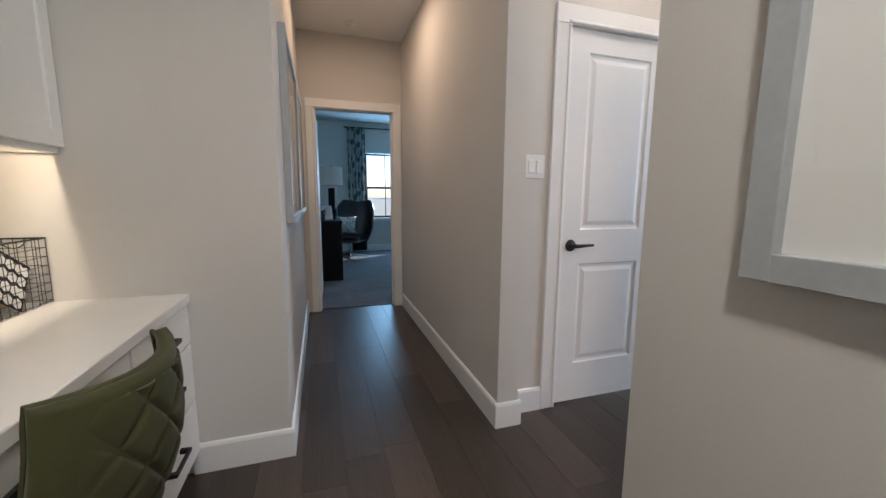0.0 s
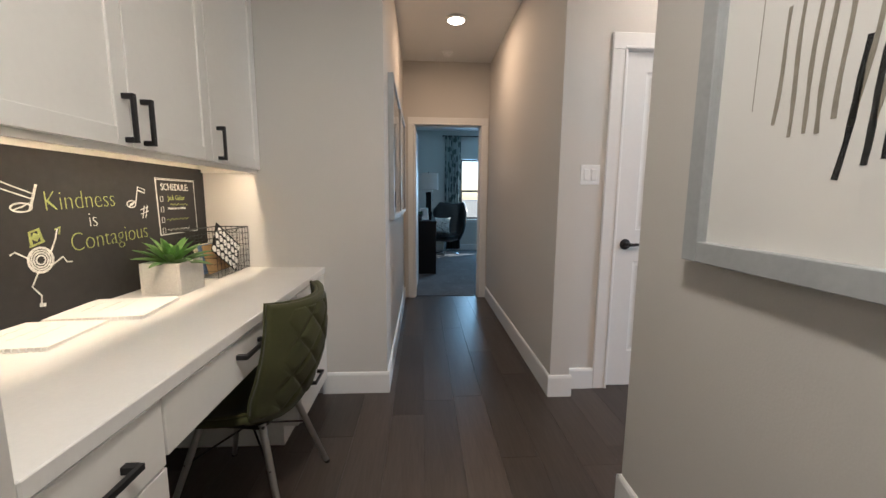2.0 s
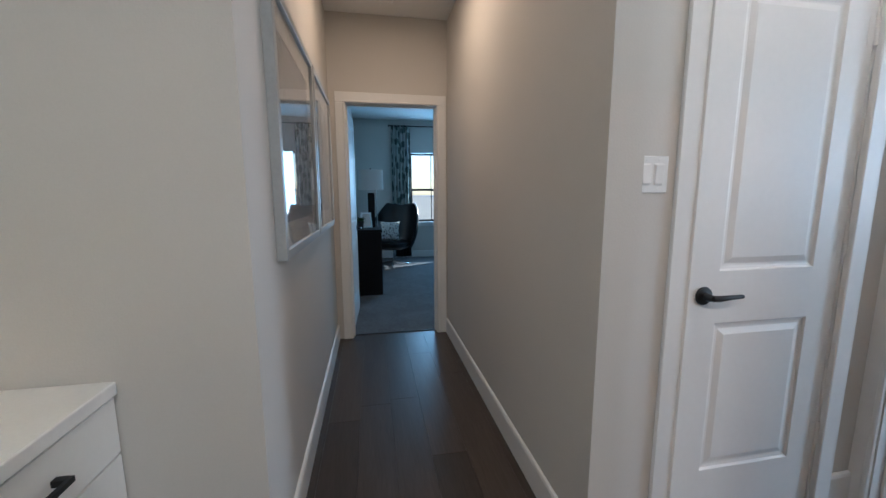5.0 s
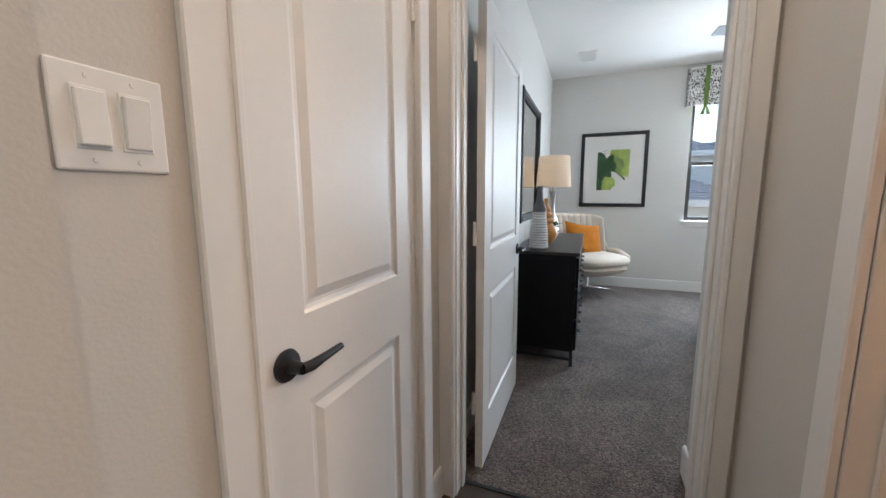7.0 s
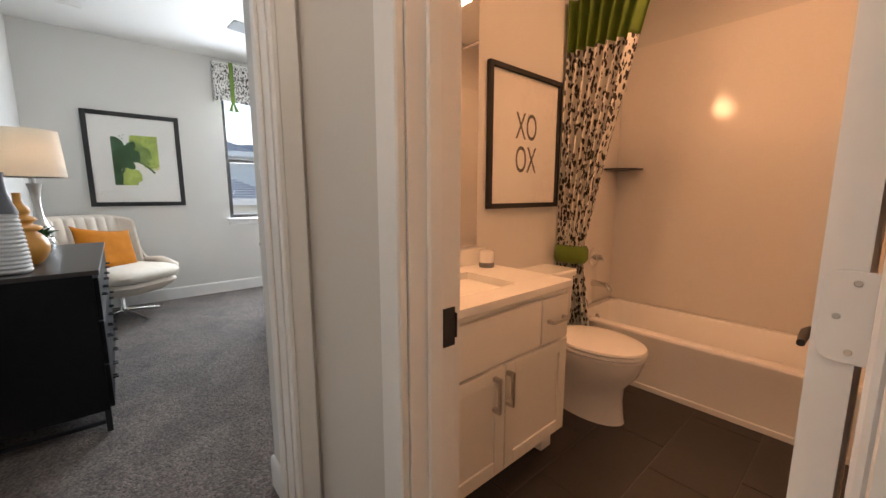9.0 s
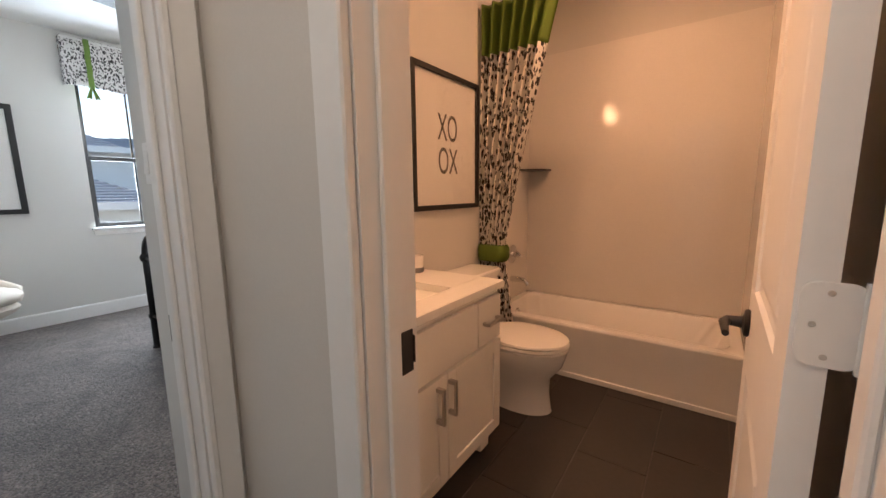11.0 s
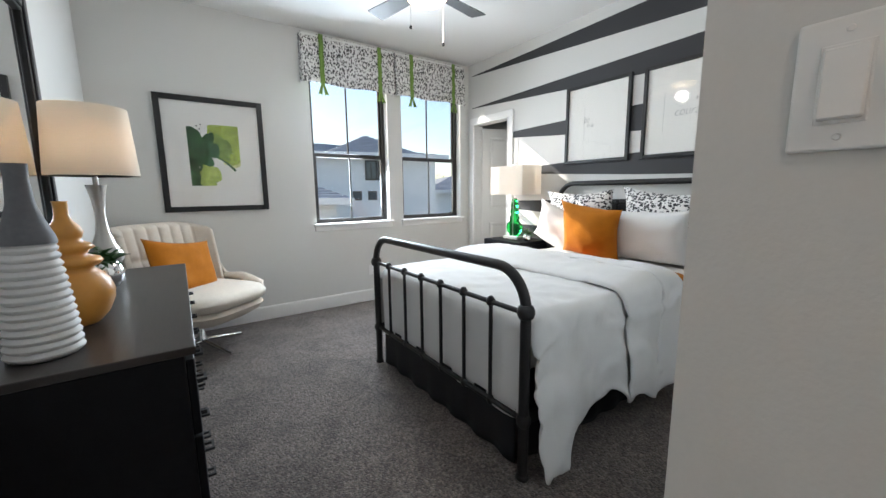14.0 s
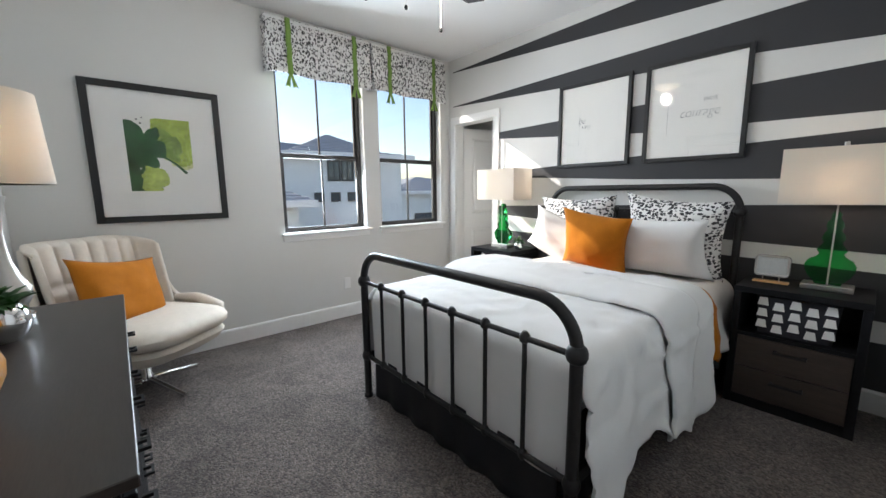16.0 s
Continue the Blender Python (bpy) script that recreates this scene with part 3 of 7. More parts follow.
def baseboard(label, *runs):
    """Runs of (x0, y0, x1, y1, nx, ny): a board with a rounded top, nx, ny pointing into the room."""
    for x0, y0, x1, y1, nx, ny in runs:
        d = Vector((x1 - x0, y1 - y0, 0))
        n = Vector((nx, ny, 0))
        a, b = Vector((x0, y0, 0)), Vector((x1, y1, 0))
        prof = [(0, 0), (0.014, 0), (0.014, 0.118), (0.010, 0.130), (0.004, 0.134), (0, 0.134)]
        bm = bmesh.new()
        ra = [bm.verts.new(a + n * t + Vector((0, 0, z))) for t, z in prof]
        rb = [bm.verts.new(b + n * t + Vector((0, 0, z))) for t, z in prof]
        for i in range(len(prof) - 1):
            bm.faces.new((ra[i], ra[i + 1], rb[i + 1], rb[i]))
        bm.faces.new(ra)
        bm.faces.new(rb)
        bmesh.ops.recalc_face_normals(bm, faces=bm.faces[:])
        structure("baseboard", bm, TRIM, label, "baseboard")


BB = "white painted baseboard along the wall"
baseboard(BB, (-0.62, YN, HX0 + 0.014, YN, 0, -1), (HX0, YN, HX0, YE, 1, 0), (HX1, 1.548, HX1, YE, -1, 0),
          (HX1 - 0.014, 1.548, HX1 + HT + 0.014, 1.548, 0, -1), (HX1 + HT, 1.548, HX1 + HT, YN, 1, 0), (HX1 + HT, YN, 1.065, YN, 0, -1), (1.908, YN, 2.03, YN, 0, -1),
          (HX1, -3.6, HX1, 0.715, -1, 0), (HX1 - 0.014, 0.715, 0.894, 0.715, 0, 1), (1.633, 0.645, 2.03, 0.645, 0, 1),
          (WX, -3.6, HX1, -3.6, 0, 1), (WX, -3.6, WX, -0.185, 1, 0), (WX, -0.185, -0.574, -0.185, 0, -1), (-0.588, -0.185, -0.588, -0.065, 1, 0))
baseboard("white painted bedroom baseboard along the carpet", (2.172, 0.655, 2.524, 0.655, 0, 1), (BX0, 0.655, BX0, BY0, 1, 0), (2.155, BY1, BX1, BY1, 0, -1), (BX1, BY1, BX1, BY0, -1, 0),
          (BX0, BY0, 5.467, BY0, 0, 1))
baseboard("white painted bathroom baseboard", (0.88, 0.525, 0.88, -1.332, 1, 0), (2.40, -0.46, 2.40, -1.332, -1, 0))
baseboard("white painted study baseboard along the carpet", (-0.215, SY, 3.4, SY, 0, -1), (-0.215, YE + 0.2, -0.215, SY, 1, 0), (3.4, YE + 0.12, 3.4, SY, -1, 0))
structure("threshold_study", box(-0.095, 0.662, YE + 0.055, YE + 0.075, -0.006, 0.007, bevel=0.002), BLACK, "dark transition strip between wood and carpet", "threshold")
structure("threshold_bedroom", box(2.108, 2.128, 0.735, 1.57, -0.006, 0.006, bevel=0.002), BLACK, "dark transition strip between wood and carpet", "threshold")


DARKFRAME = mat("bronze_window_frame", (0.030, 0.027, 0.026), 0.4, var=0.15, grain=60, bump=0.01)


def window(name, along_x, lo, hi, z0, z1, zm, wall_in, into, label, frame_mat, muntin=True):
    """Single-hung window set in its hole: frame, two sashes, panes, a middle bar and a stool. into: the way from the room outward."""
    bx = frame_axes(along_x)
    c = (lo + hi) / 2
    root = thing(name, (c, wall_in, z0) if along_x else (wall_in, c, z0), label, "window", kind="structure")

    def B(a0, a1, d0, d1, za, zb, **k):
        t = sorted((wall_in + into * d0, wall_in + into * d1))
        return bx(a0, a1, t[0], t[1], za, zb, **k)

    f = 0.030
    part("window_frame", join(B(lo, lo + f, 0.085, 0.15, z0, z1), B(hi - f, hi, 0.085, 0.15, z0, z1), B(lo + f, hi - f, 0.085, 0.15, z0, z0 + f), B(lo + f, hi - f, 0.085, 0.15, z1 - f, z1)), frame_mat, root)
    part("lower_sash", join(B(lo + f, lo + f + 0.028, 0.09, 0.115, z0 + f, zm + 0.02), B(hi - f - 0.028, hi - f, 0.09, 0.115, z0 + f, zm + 0.02), B(lo + f + 0.028, hi - f - 0.028, 0.09, 0.115, z0 + f, z0 + f + 0.032),
                            B(lo + f + 0.028, hi - f - 0.028, 0.088, 0.118, zm - 0.022, zm + 0.022, bevel=0.003)), frame_mat, root)
    part("upper_sash", join(B(lo + f, lo + f + 0.022, 0.122, 0.142, zm - 0.02, z1 - f), B(hi - f - 0.022, hi - f, 0.122, 0.142, zm - 0.02, z1 - f), B(lo + f + 0.022, hi - f - 0.022, 0.122, 0.142, zm - 0.02, zm + 0.02)), frame_mat, root)
    for nm, d, za, zb in (("lower_pane", 0.102, z0 + f + 0.03, zm - 0.02), ("upper_pane", 0.132, zm + 0.02, z1 - f)):
        p = part(nm, B(lo + f + 0.02, hi - f - 0.02, d, d + 0.004, za, zb), PANE, root)
        p.visible_shadow = False
        if muntin:
            part("muntin", B(c - 0.008, c + 0.008, d - 0.004, d + 0.009, za, zb), frame_mat, root)
    part("sash_lock", B(c - 0.03, c + 0.03, 0.078, 0.09, zm + 0.004, zm + 0.018, bevel=0.003), frame_mat, root)
    part("window_sill", join(B(lo - 0.035, hi + 0.035, -0.045, 0.0, z0 - 0.004, z0 + 0.020, bevel=0.004), B(lo + 0.001, hi - 0.001, 0.0, 0.085, z0 + 0.001, z0 + 0.020)), TRIM, root)
    part("apron", B(lo - 0.02, hi + 0.02, -0.016, 0.0, z0 - 0.058, z0 - 0.005, bevel=0.003), TRIM, root)
    return root


window("window_1", False, -0.862, -0.012, 0.896, 2.50, 1.63, BX1, 1, "dark-framed single-hung bedroom window with white sill", DARKFRAME)
window("window_2", False, -1.895, -1.04, 0.896, 2.50, 1.63, BX1, 1, "dark-framed single-hung bedroom window with white sill", DARKFRAME)
window("window_3", True, 0.86, 1.76, 0.70, 2.09, 1.37, SY, 1, "dark-framed single-hung study window with white sill", DARKFRAME)
window("window_4", True, 1.90, 2.80, 0.70, 2.09, 1.37, SY, 1, "dark-framed single-hung study window with white sill", DARKFRAME)


def switch_plate(m, label, n=2):
    """Wall plate with rocker switches, built facing -y."""
    w = 0.07 + 0.046 * (n - 1)
    root = thing("light_switch", (0, 0, 0), label, "light switch")
    part("wall_plate", box(-w / 2, w / 2, -0.006, -0.0005, -0.058, 0.058, bevel=0.003, seg=2), TRIM, root)
    for i in range(n):
        cx = (i - (n - 1) / 2) * 0.046
        part("bezel", box(cx - 0.0175, cx + 0.0175, -0.0072, -0.005, -0.0345, 0.0345, bevel=0.001), TRIM, root)
        part("rocker", turned(box(-0.0150, 0.0150, -0.006, 0.002, -0.031, 0.031, bevel=0.0015), Matrix.Translation((cx, -0.0065, 0)) @ Matrix.Rotation(radians(4 if i else -4), 4, "X")), TRIM, root)
        for z in (-0.046, 0.046):
            part("screw", turned(lathe([(0, 0), (0.0032, 0), (0.0026, 0.001), (0, 0.001)], seg=10), Matrix.Translation((cx, -0.0062, z)) @ Matrix.Rotation(radians(90), 4, "X")), TRIM, root)
    root.matrix_basis = m
    return root


switch_plate(pose(0.978, YN, 1.338), "white double rocker light switch beside the closet door")
switch_plate(pose(2.370, 0.655, 1.329, 0, 0, 180), "white double rocker light switch on the bedroom nook wall")

# ---- desk nook ----
def bar_pull(root, p0, p1, out, material=BLACK, name="handle", label="black bar pull", square=True):
    """Straight pull between p0 and p1 standing off along out."""
    p0, p1, out = Vector(p0), Vector(p1), Vector(out)
    d = (p1 - p0).normalized()
    s = d.cross(out).normalized()
    bm = bmesh.new()

    def brick(c0, c1, hw, hd):
        vs = []
        ax = (c1 - c0).normalized()
        o2 = s.cross(ax).normalized()
        for c in (c0, c1):
            vs.append([bm.verts.new(c + s * i * hw + o2 * j * hd) for i, j in ((-1, -1), (1, -1), (1, 1), (-1, 1))])
        for k in range(4):
            bm.faces.new((vs[0][k], vs[0][(k + 1) % 4], vs[1][(k + 1) % 4], vs[1][k]))
        bm.faces.new(vs[0][::-1])
        bm.faces.new(vs[1])

    brick(p0 + out * 0.030, p1 + out * 0.030, 0.0065, 0.005)
    for p in (p0 + d * 0.008, p1 - d * 0.008):
        brick(p, p + out * 0.026, 0.0075, 0.008)
    bmesh.ops.recalc_face_normals(bm, faces=bm.faces[:])
    return part(name, bm, material, root, label)


def shaker(x, y0, y1, z0, z1, facing=1, fr=0.055):
    """Recessed-panel front in the plane x, looking along +x or -x, 20 mm thick."""
    a, b = sorted((x, x + facing * 0.020))
    c, d = sorted((x, x + facing * 0.012))
    return join(box(a, b, y0, y0 + fr, z0, z1, bevel=0.0015), box(a, b, y1 - fr, y1, z0, z1, bevel=0.0015), box(a, b, y0 + fr, y1 - fr, z0, z0 + fr, bevel=0.0015), box(a, b, y0 + fr, y1 - fr, z1 - fr, z1, bevel=0.0015), box(c, d, y0 + fr, y1 - fr, z0 + fr, z1 - fr))


D0, D1 = -0.063, YN - 0.002       # ends of the desk run along y
UF = -0.945                      # face of the wall cabinets
LIGHTWOOD = mat("pale_maple_veneer", (0.70, 0.42, 0.18), 0.45, var=0.10, scale=5, grain=40, stretch=(10, 1, 1), bump=0.01)
cuts = [D0, 0.238, 0.695, 1.153, D1]
for i in range(4):
    a, b = cuts[i] + 0.0007, cuts[i + 1] - 0.0007
    cab = thing("wall_cabinet", ((WX + UF) / 2, (a + b) / 2, 1.325), "white painted shaker wall cabinet above the desk", "cabinet", "cabinets above the desk")
    part("body", join(box(WX + 0.002, UF - 0.001, a, a + 0.016, 1.325 if i == 0 else 1.366, 2.44), box(WX + 0.002, UF - 0.001, b - 0.016, b, 1.325 if i == 3 else 1.366, 2.44), box(WX + 0.002, UF - 0.001, a + 0.016, b - 0.016, 2.42, 2.44), box(WX + 0.002, WX + 0.012, a + 0.016, b - 0.016, 1.376, 2.42), box(UF - 0.021, UF - 0.001, a + (0.016 if i == 0 else 0), b - (0.016 if i == 3 else 0), 1.325, 1.366)), CABINET, cab)
    part("underside", box(WX + 0.012, UF - 0.021, a + 0.016, b - 0.016, 1.366, 1.375), LIGHTWOOD, cab, "pale maple underside")
    dr = part("cabinet_door", shaker(UF, a + 0.002, b - 0.002, 1.346, 2.435), CABINET, cab)
    hy = {0: a + 0.052, 1: b - 0.024, 2: a + 0.052, 3: a + 0.050}[i]
    bar_pull(dr, (UF + 0.020, hy, 1.357), (UF + 0.020, hy, 1.503), (1, 0, 0))
part_strip = thing("under_cabinet_light", (-0.98, 0.85, 1.363), "slim under-cabinet light strip above the chalkboard", "light")
part("housing", box(-0.990, -0.968, 0.10, 1.56, 1.3605, 1.3655, bevel=0.001), glow("warm_light_strip", (1.0, 0.55, 0.20), 0.6, (0.8, 0.7, 0.5)), part_strip)
part("crown", box(WX + 0.002, UF + 0.03, D0, D1, 2.441, 2.50, bevel=0.006), CABINET, None) and tagged(bpy.data.objects["crown"], "white painted crown moulding over the wall cabinets", "moulding", kind="structure")

# base cabinets, drawers and counter
DF = -0.612
top = single("desk_counter", box(WX + 0.001, DF + 0.027, D0, D1, 0.753, 0.790, bevel=0.003), QUARTZ, "white quartz desk counter spanning the nook", "counter")
for lab, a, b, n in (("white painted base cabinet with drawers under the desk counter", D0, 0.240, 3), ("white painted base cabinet with drawers under the desk counter", 1.146, D1, 3)):
    cab = thing("base_cabinet", ((WX + DF) / 2, (a + b) / 2, 0.0), lab, "cabinet", "drawers under the desk")
    part("body", box(WX + 0.002, DF - 0.001, a + 0.001, b - 0.001, 0.10, 0.7525), CABINET, cab)
    part("toe_kick", box(WX + 0.002, DF - 0.07, a + 0.001, b - 0.001, 0.0, 0.0995), CABINET, cab)
    for z0, z1 in ((0.590, 0.746), (0.350, 0.584), (0.110, 0.344)):
        d = part("drawer", box(DF, DF + 0.019, a + 0.004, b - 0.004, z0, z1, bevel=0.0015), CABINET, cab)
        zc, yc = (z0 + z1) / 2 if z0 > 0.5 else z1 - 0.10, (a + b) / 2 - 0.035
        bar_pull(d, (DF + 0.019, yc - 0.075, zc), (DF + 0.019, yc + 0.075, zc), (1, 0, 0))
kd = thing("pencil_drawer", ((WX + DF) / 2, 0.79, 0.62), "white painted pencil drawer between the base cabinets", "drawer")
part("drawer_box", box(WX + 0.05, DF - 0.001, 0.241, 1.145, 0.64, 0.7525), CABINET, kd)
d = part("drawer_front", box(DF, DF + 0.019, 0.244, 1.142, 0.606, 0.746, bevel=0.0015), CABINET, kd)
bar_pull(d, (DF + 0.019, 0.570, 0.695), (DF + 0.019, 0.740, 0.695), (1, 0, 0))
part("side_panel", box(WX + 0.02, DF - 0.002, 0.241, 0.245, 0.10, 0.639), CABINET, kd)

# chalkboard with its writing
cb = thing("chalkboard", (WX + 0.005, 0.85, 0.80), "black chalkboard panel with chalk lettering behind the desk", "chalkboard")
part("board", box(WX + 0.0005, WX + 0.008, D0, D1 - 0.001, 0.791, 1.342), CHALK, cb)


def on_board(y, z, tilt=0):
    """Frame on the chalkboard's face: x along +y, y up."""
    return Matrix.Translation((WX + 0.0088, y, z)) @ Matrix(((0, 0, 1, 0), (1, 0, 0, 0), (0, 1, 0, 0), (0, 0, 0, 1))) @ Matrix.Rotation(radians(tilt), 4, "Z")


for txt, y, z, s, mt, tl in (("Kindness", 0.864, 1.177, 0.096, CHALK_YELLOW, 2), ("is", 0.898, 1.104, 0.082, CHALK_WHITE, 2), ("Contagious", 0.984, 1.034, 0.098, CHALK_YELLOW, 2.5)):
    lettering("lettering", txt, s, on_board(y, z, tl), mt, cb, wide=0.84, thin=0.026)


def stroke(pts, mt, r=0.0022, name="chalk_stroke"):
    """Chalk line through (y, z) points."""
    bm = bmesh.new()
    X = WX + 0.0085
    loop = len(pts) > 3 and abs(pts[0][0] - pts[-1][0]) + abs(pts[0][1] - pts[-1][1]) < 1e-6
    pts = pts[:-1] if loop else pts
    n = len(pts)
    rows = []
    for i in range(n):
        a, b = (pts[i - 1], pts[(i + 1) % n]) if loop else (pts[max(i - 1, 0)], pts[min(i + 1, n - 1)])
        u = Vector((0, b[0] - a[0], b[1] - a[1])).normalized()
        w = Vector((0, -u.z, u.y)) * r * (1 + 0.25 * noise.noise(Vector((pts[i][0] * 40, pts[i][1] * 40, i))))
        P = Vector((X, *pts[i]))
        lift = Vector((0.0008, 0, 0))
        rows.append([bm.verts.new(q) for q in (P - w, P + w, P + w + lift, P - w + lift)])
    for i in range(n if loop else n - 1):
        p, q = rows[i], rows[(i + 1) % n]
        for k in range(4):
            bm.faces.new((p[k], p[(k + 1) % 4], q[(k + 1) % 4], q[k]))
    if not loop:
        bm.faces.new(rows[0])
        bm.faces.new(rows[-1])
    bmesh.ops.recalc_face_normals(bm, faces=bm.faces[:])
    return part(name, bm, mt, cb)


def ring_pts(cy, cz, r, n=16, a0=0, a1=360, sq=1.0):
    return [(cy + r * math.cos(radians(a0 + (a1 - a0) * i / n)), cz + r * sq * math.sin(radians(a0 + (a1 - a0) * i / n))) for i in range(n + 1)]


S0, S1 = 1.250, 1.540            # schedule box along y
stroke([(S0, 1.272), (S1, 1.272), (S1 + 0.004, 1.012), (S0 + 0.006, 1.012), (S0, 1.272)], CHALK_WHITE, 0.0028)
stroke([(S0 - 0.006, 1.278), (S1 + 0.006, 1.277)], CHALK_WHITE, 0.0016)
stroke([(S0 - 0.004, 1.276), (S0 + 0.003, 1.012)], CHALK_WHITE, 0.0016)
lettering("lettering", "SCHEDULE:", 0.046, on_board((S0 + S1) / 2 - 0.01, 1.237), CHALK_WHITE, cb, wide=0.9)
for k, (txt, mt) in enumerate((("Jack Guitar", CHALK_YELLOW), ("Volunteer at shelter", CHALK_WHITE), ("", CHALK_YELLOW), ("", CHALK_WHITE))):
    z = 1.182 - k * 0.050
    stroke([(S0 + 0.022, z - 0.012), (S0 + 0.040, z - 0.012), (S0 + 0.040, z + 0.012), (S0 + 0.022, z + 0.012), (S0 + 0.022, z - 0.012)], CHALK_WHITE, 0.0015)
    if txt:
        lettering("lettering", txt, 0.034 if k == 0 else 0.020, on_board(S0 + 0.140, z + 0.004), mt, cb, wide=0.85)
    else:
        stroke([(S0 + 0.055 + 0.012 * i, z + 0.006 * math.sin(i * 2.3)) for i in range(15)], mt, 0.0012)
stroke([(S0 + 0.090 + 0.009 * i, 1.154 + 0.006 * math.sin(i * 2.1)) for i in range(16)], CHALK_YELLOW, 0.0013)
# music note and hash, rhythm sketch, round figure with a hat
stroke(ring_pts(1.092, 1.160, 0.024, sq=0.6), CHALK_WHITE, 0.0022)
for k in range(4):
    stroke([(1.076 + 0.004 * k, 1.150 + 0.004 * k), (1.102 + 0.004 * k, 1.158 + 0.004 * k)], CHALK_WHITE, 0.0014)
stroke([(1.115, 1.156), (1.136, 1.234), (1.176, 1.222), (1.172, 1.207), (1.138, 1.219)], CHALK_WHITE, 0.0024)
for a in (0, 0.018):
    stroke([(1.150 + a, 1.098), (1.166 + a, 1.152)], CHALK_WHITE, 0.0018)
    stroke([(1.140, 1.116 + a), (1.188, 1.128 + a)], CHALK_WHITE, 0.0018)


def shifted(pts, mt, r):
    return stroke([(y - 0.077, z + 0.002) for y, z in pts], mt, r)


shifted([(0.60, 1.262), (0.700, 1.222), (0.768, 1.196)], CHALK_WHITE, 0.002)
shifted([(0.60, 1.238), (0.700, 1.202), (0.762, 1.180)], CHALK_WHITE, 0.002)
shifted([(0.752, 1.146), (0.780, 1.226)], CHALK_WHITE, 0.0042)
shifted(ring_pts(0.727, 1.154, 0.032, sq=0.42), CHALK_WHITE, 0.0024)
for k in range(5):
    shifted([(0.700 + 0.006 * k, 1.147 + 0.002 * k), (0.732 + 0.005 * k, 1.156 + 0.003 * k)], CHALK_WHITE, 0.0014)
shifted(ring_pts(0.765, 0.985, 0.040), CHALK_WHITE, 0.004)
for rr in (0.032, 0.024, 0.015):
    shifted(ring_pts(0.765, 0.985, rr, 10), CHALK_WHITE, 0.0026)
shifted([(0.735, 1.030), (0.785, 1.045)], CHALK_YELLOW, 0.003)
shifted([(0.742, 1.036), (0.740, 1.076), (0.768, 1.084), (0.778, 1.044)], CHALK_YELLOW, 0.005)
shifted([(0.752, 1.05), (0.762, 1.07)], CHALK_YELLOW, 0.010)
shifted([(0.727, 0.995), (0.690, 1.020), (0.675, 1.012)], CHALK_WHITE, 0.0025)
shifted([(0.800, 1.005), (0.822, 1.050), (0.832, 1.082)], CHALK_WHITE, 0.0025)
shifted([(0.822, 1.078), (0.842, 1.086), (0.836, 1.062)], CHALK_YELLOW, 0.003)
shifted([(0.750, 0.945), (0.727, 0.905), (0.752, 0.870), (0.748, 0.840)], CHALK_WHITE, 0.0025)
shifted([(0.742, 0.842), (0.762, 0.838)], CHALK_WHITE, 0.006)
shifted([(0.795, 0.960), (0.840, 0.985), (0.852, 0.965), (0.872, 0.962)], CHALK_WHITE, 0.0025)

# planter with an aloe-like plant
DT = 0.790
pl = thing("succulent_planter", (-1.078, 1.065, DT), "spiky green succulent in a pale square concrete planter", "plant")
px0, px1, py0, py1 = -1.158, -0.998, 0.982, 1.148
part("planter", join(box(px0, px1, py0, py1, DT, DT + 0.012, bevel=0.002), box(px0, px0 + 0.012, py0, py1, DT + 0.012, DT + 0.132, bevel=0.002), box(px1 - 0.012, px1, py0, py1, DT + 0.012, DT + 0.132, bevel=0.002),
                     box(px0 + 0.012, px1 - 0.012, py0, py0 + 0.012, DT + 0.012, DT + 0.132, bevel=0.002), box(px0 + 0.012, px1 - 0.012, py1 - 0.012, py1, DT + 0.012, DT + 0.132, bevel=0.002)), CONCRETE, pl)
part("soil", box(px0 + 0.012, px1 - 0.012, py0 + 0.012, py1 - 0.012, DT + 0.105, DT + 0.120), JOINT, pl)


def blade(base, az, el, length, width, curl=0.25, seg=6):
    """Pointed fleshy leaf with a keel."""
    bm = bmesh.new()
    rows = []
    d = Vector((math.cos(az), math.sin(az), 0))
    s = Vector((-d.y, d.x, 0))
    for i in range(seg + 1):
        t = i / seg
        e = el - curl * t
        p = Vector(base) + d * (length * t * math.cos(e)) + Vector((0, 0, length * t * math.sin(e)))
        w = width * (0.55 + 0.9 * t) * (1 - t ** 2.2) + 0.0006
        up = (Vector((0, 0, 1)) * math.cos(e) - d * math.sin(e))
        rows.append([bm.verts.new(p - s * w + up * w * 0.35), bm.verts.new(p - up * w * 0.30), bm.verts.new(p + s * w + up * w * 0.35), bm.verts.new(p + up * w * 0.05)])
    for a, b in zip(rows, rows[1:]):
        for k in range(4):
            bm.faces.new((a[k], a[(k + 1) % 4], b[(k + 1) % 4], b[k]))
    bm.faces.new(rows[0])
    bm.faces.new(rows[-1])
    bmesh.ops.recalc_face_normals(bm, faces=bm.faces[:])
    return bm


rl = random.Random(8)
for k in range(26):
    ring = k / 26
    part("leaf", blade((-1.078 + 0.012 * math.cos(k * 2.4), 1.065 + 0.012 * math.sin(k * 2.4), DT + 0.115), k * 2.399, 0.30 + 1.15 * ring, 0.160 - 0.03 * ring + rl.uniform(-0.01, 0.01), 0.022, 0.30), LEAF, pl, smooth=True)

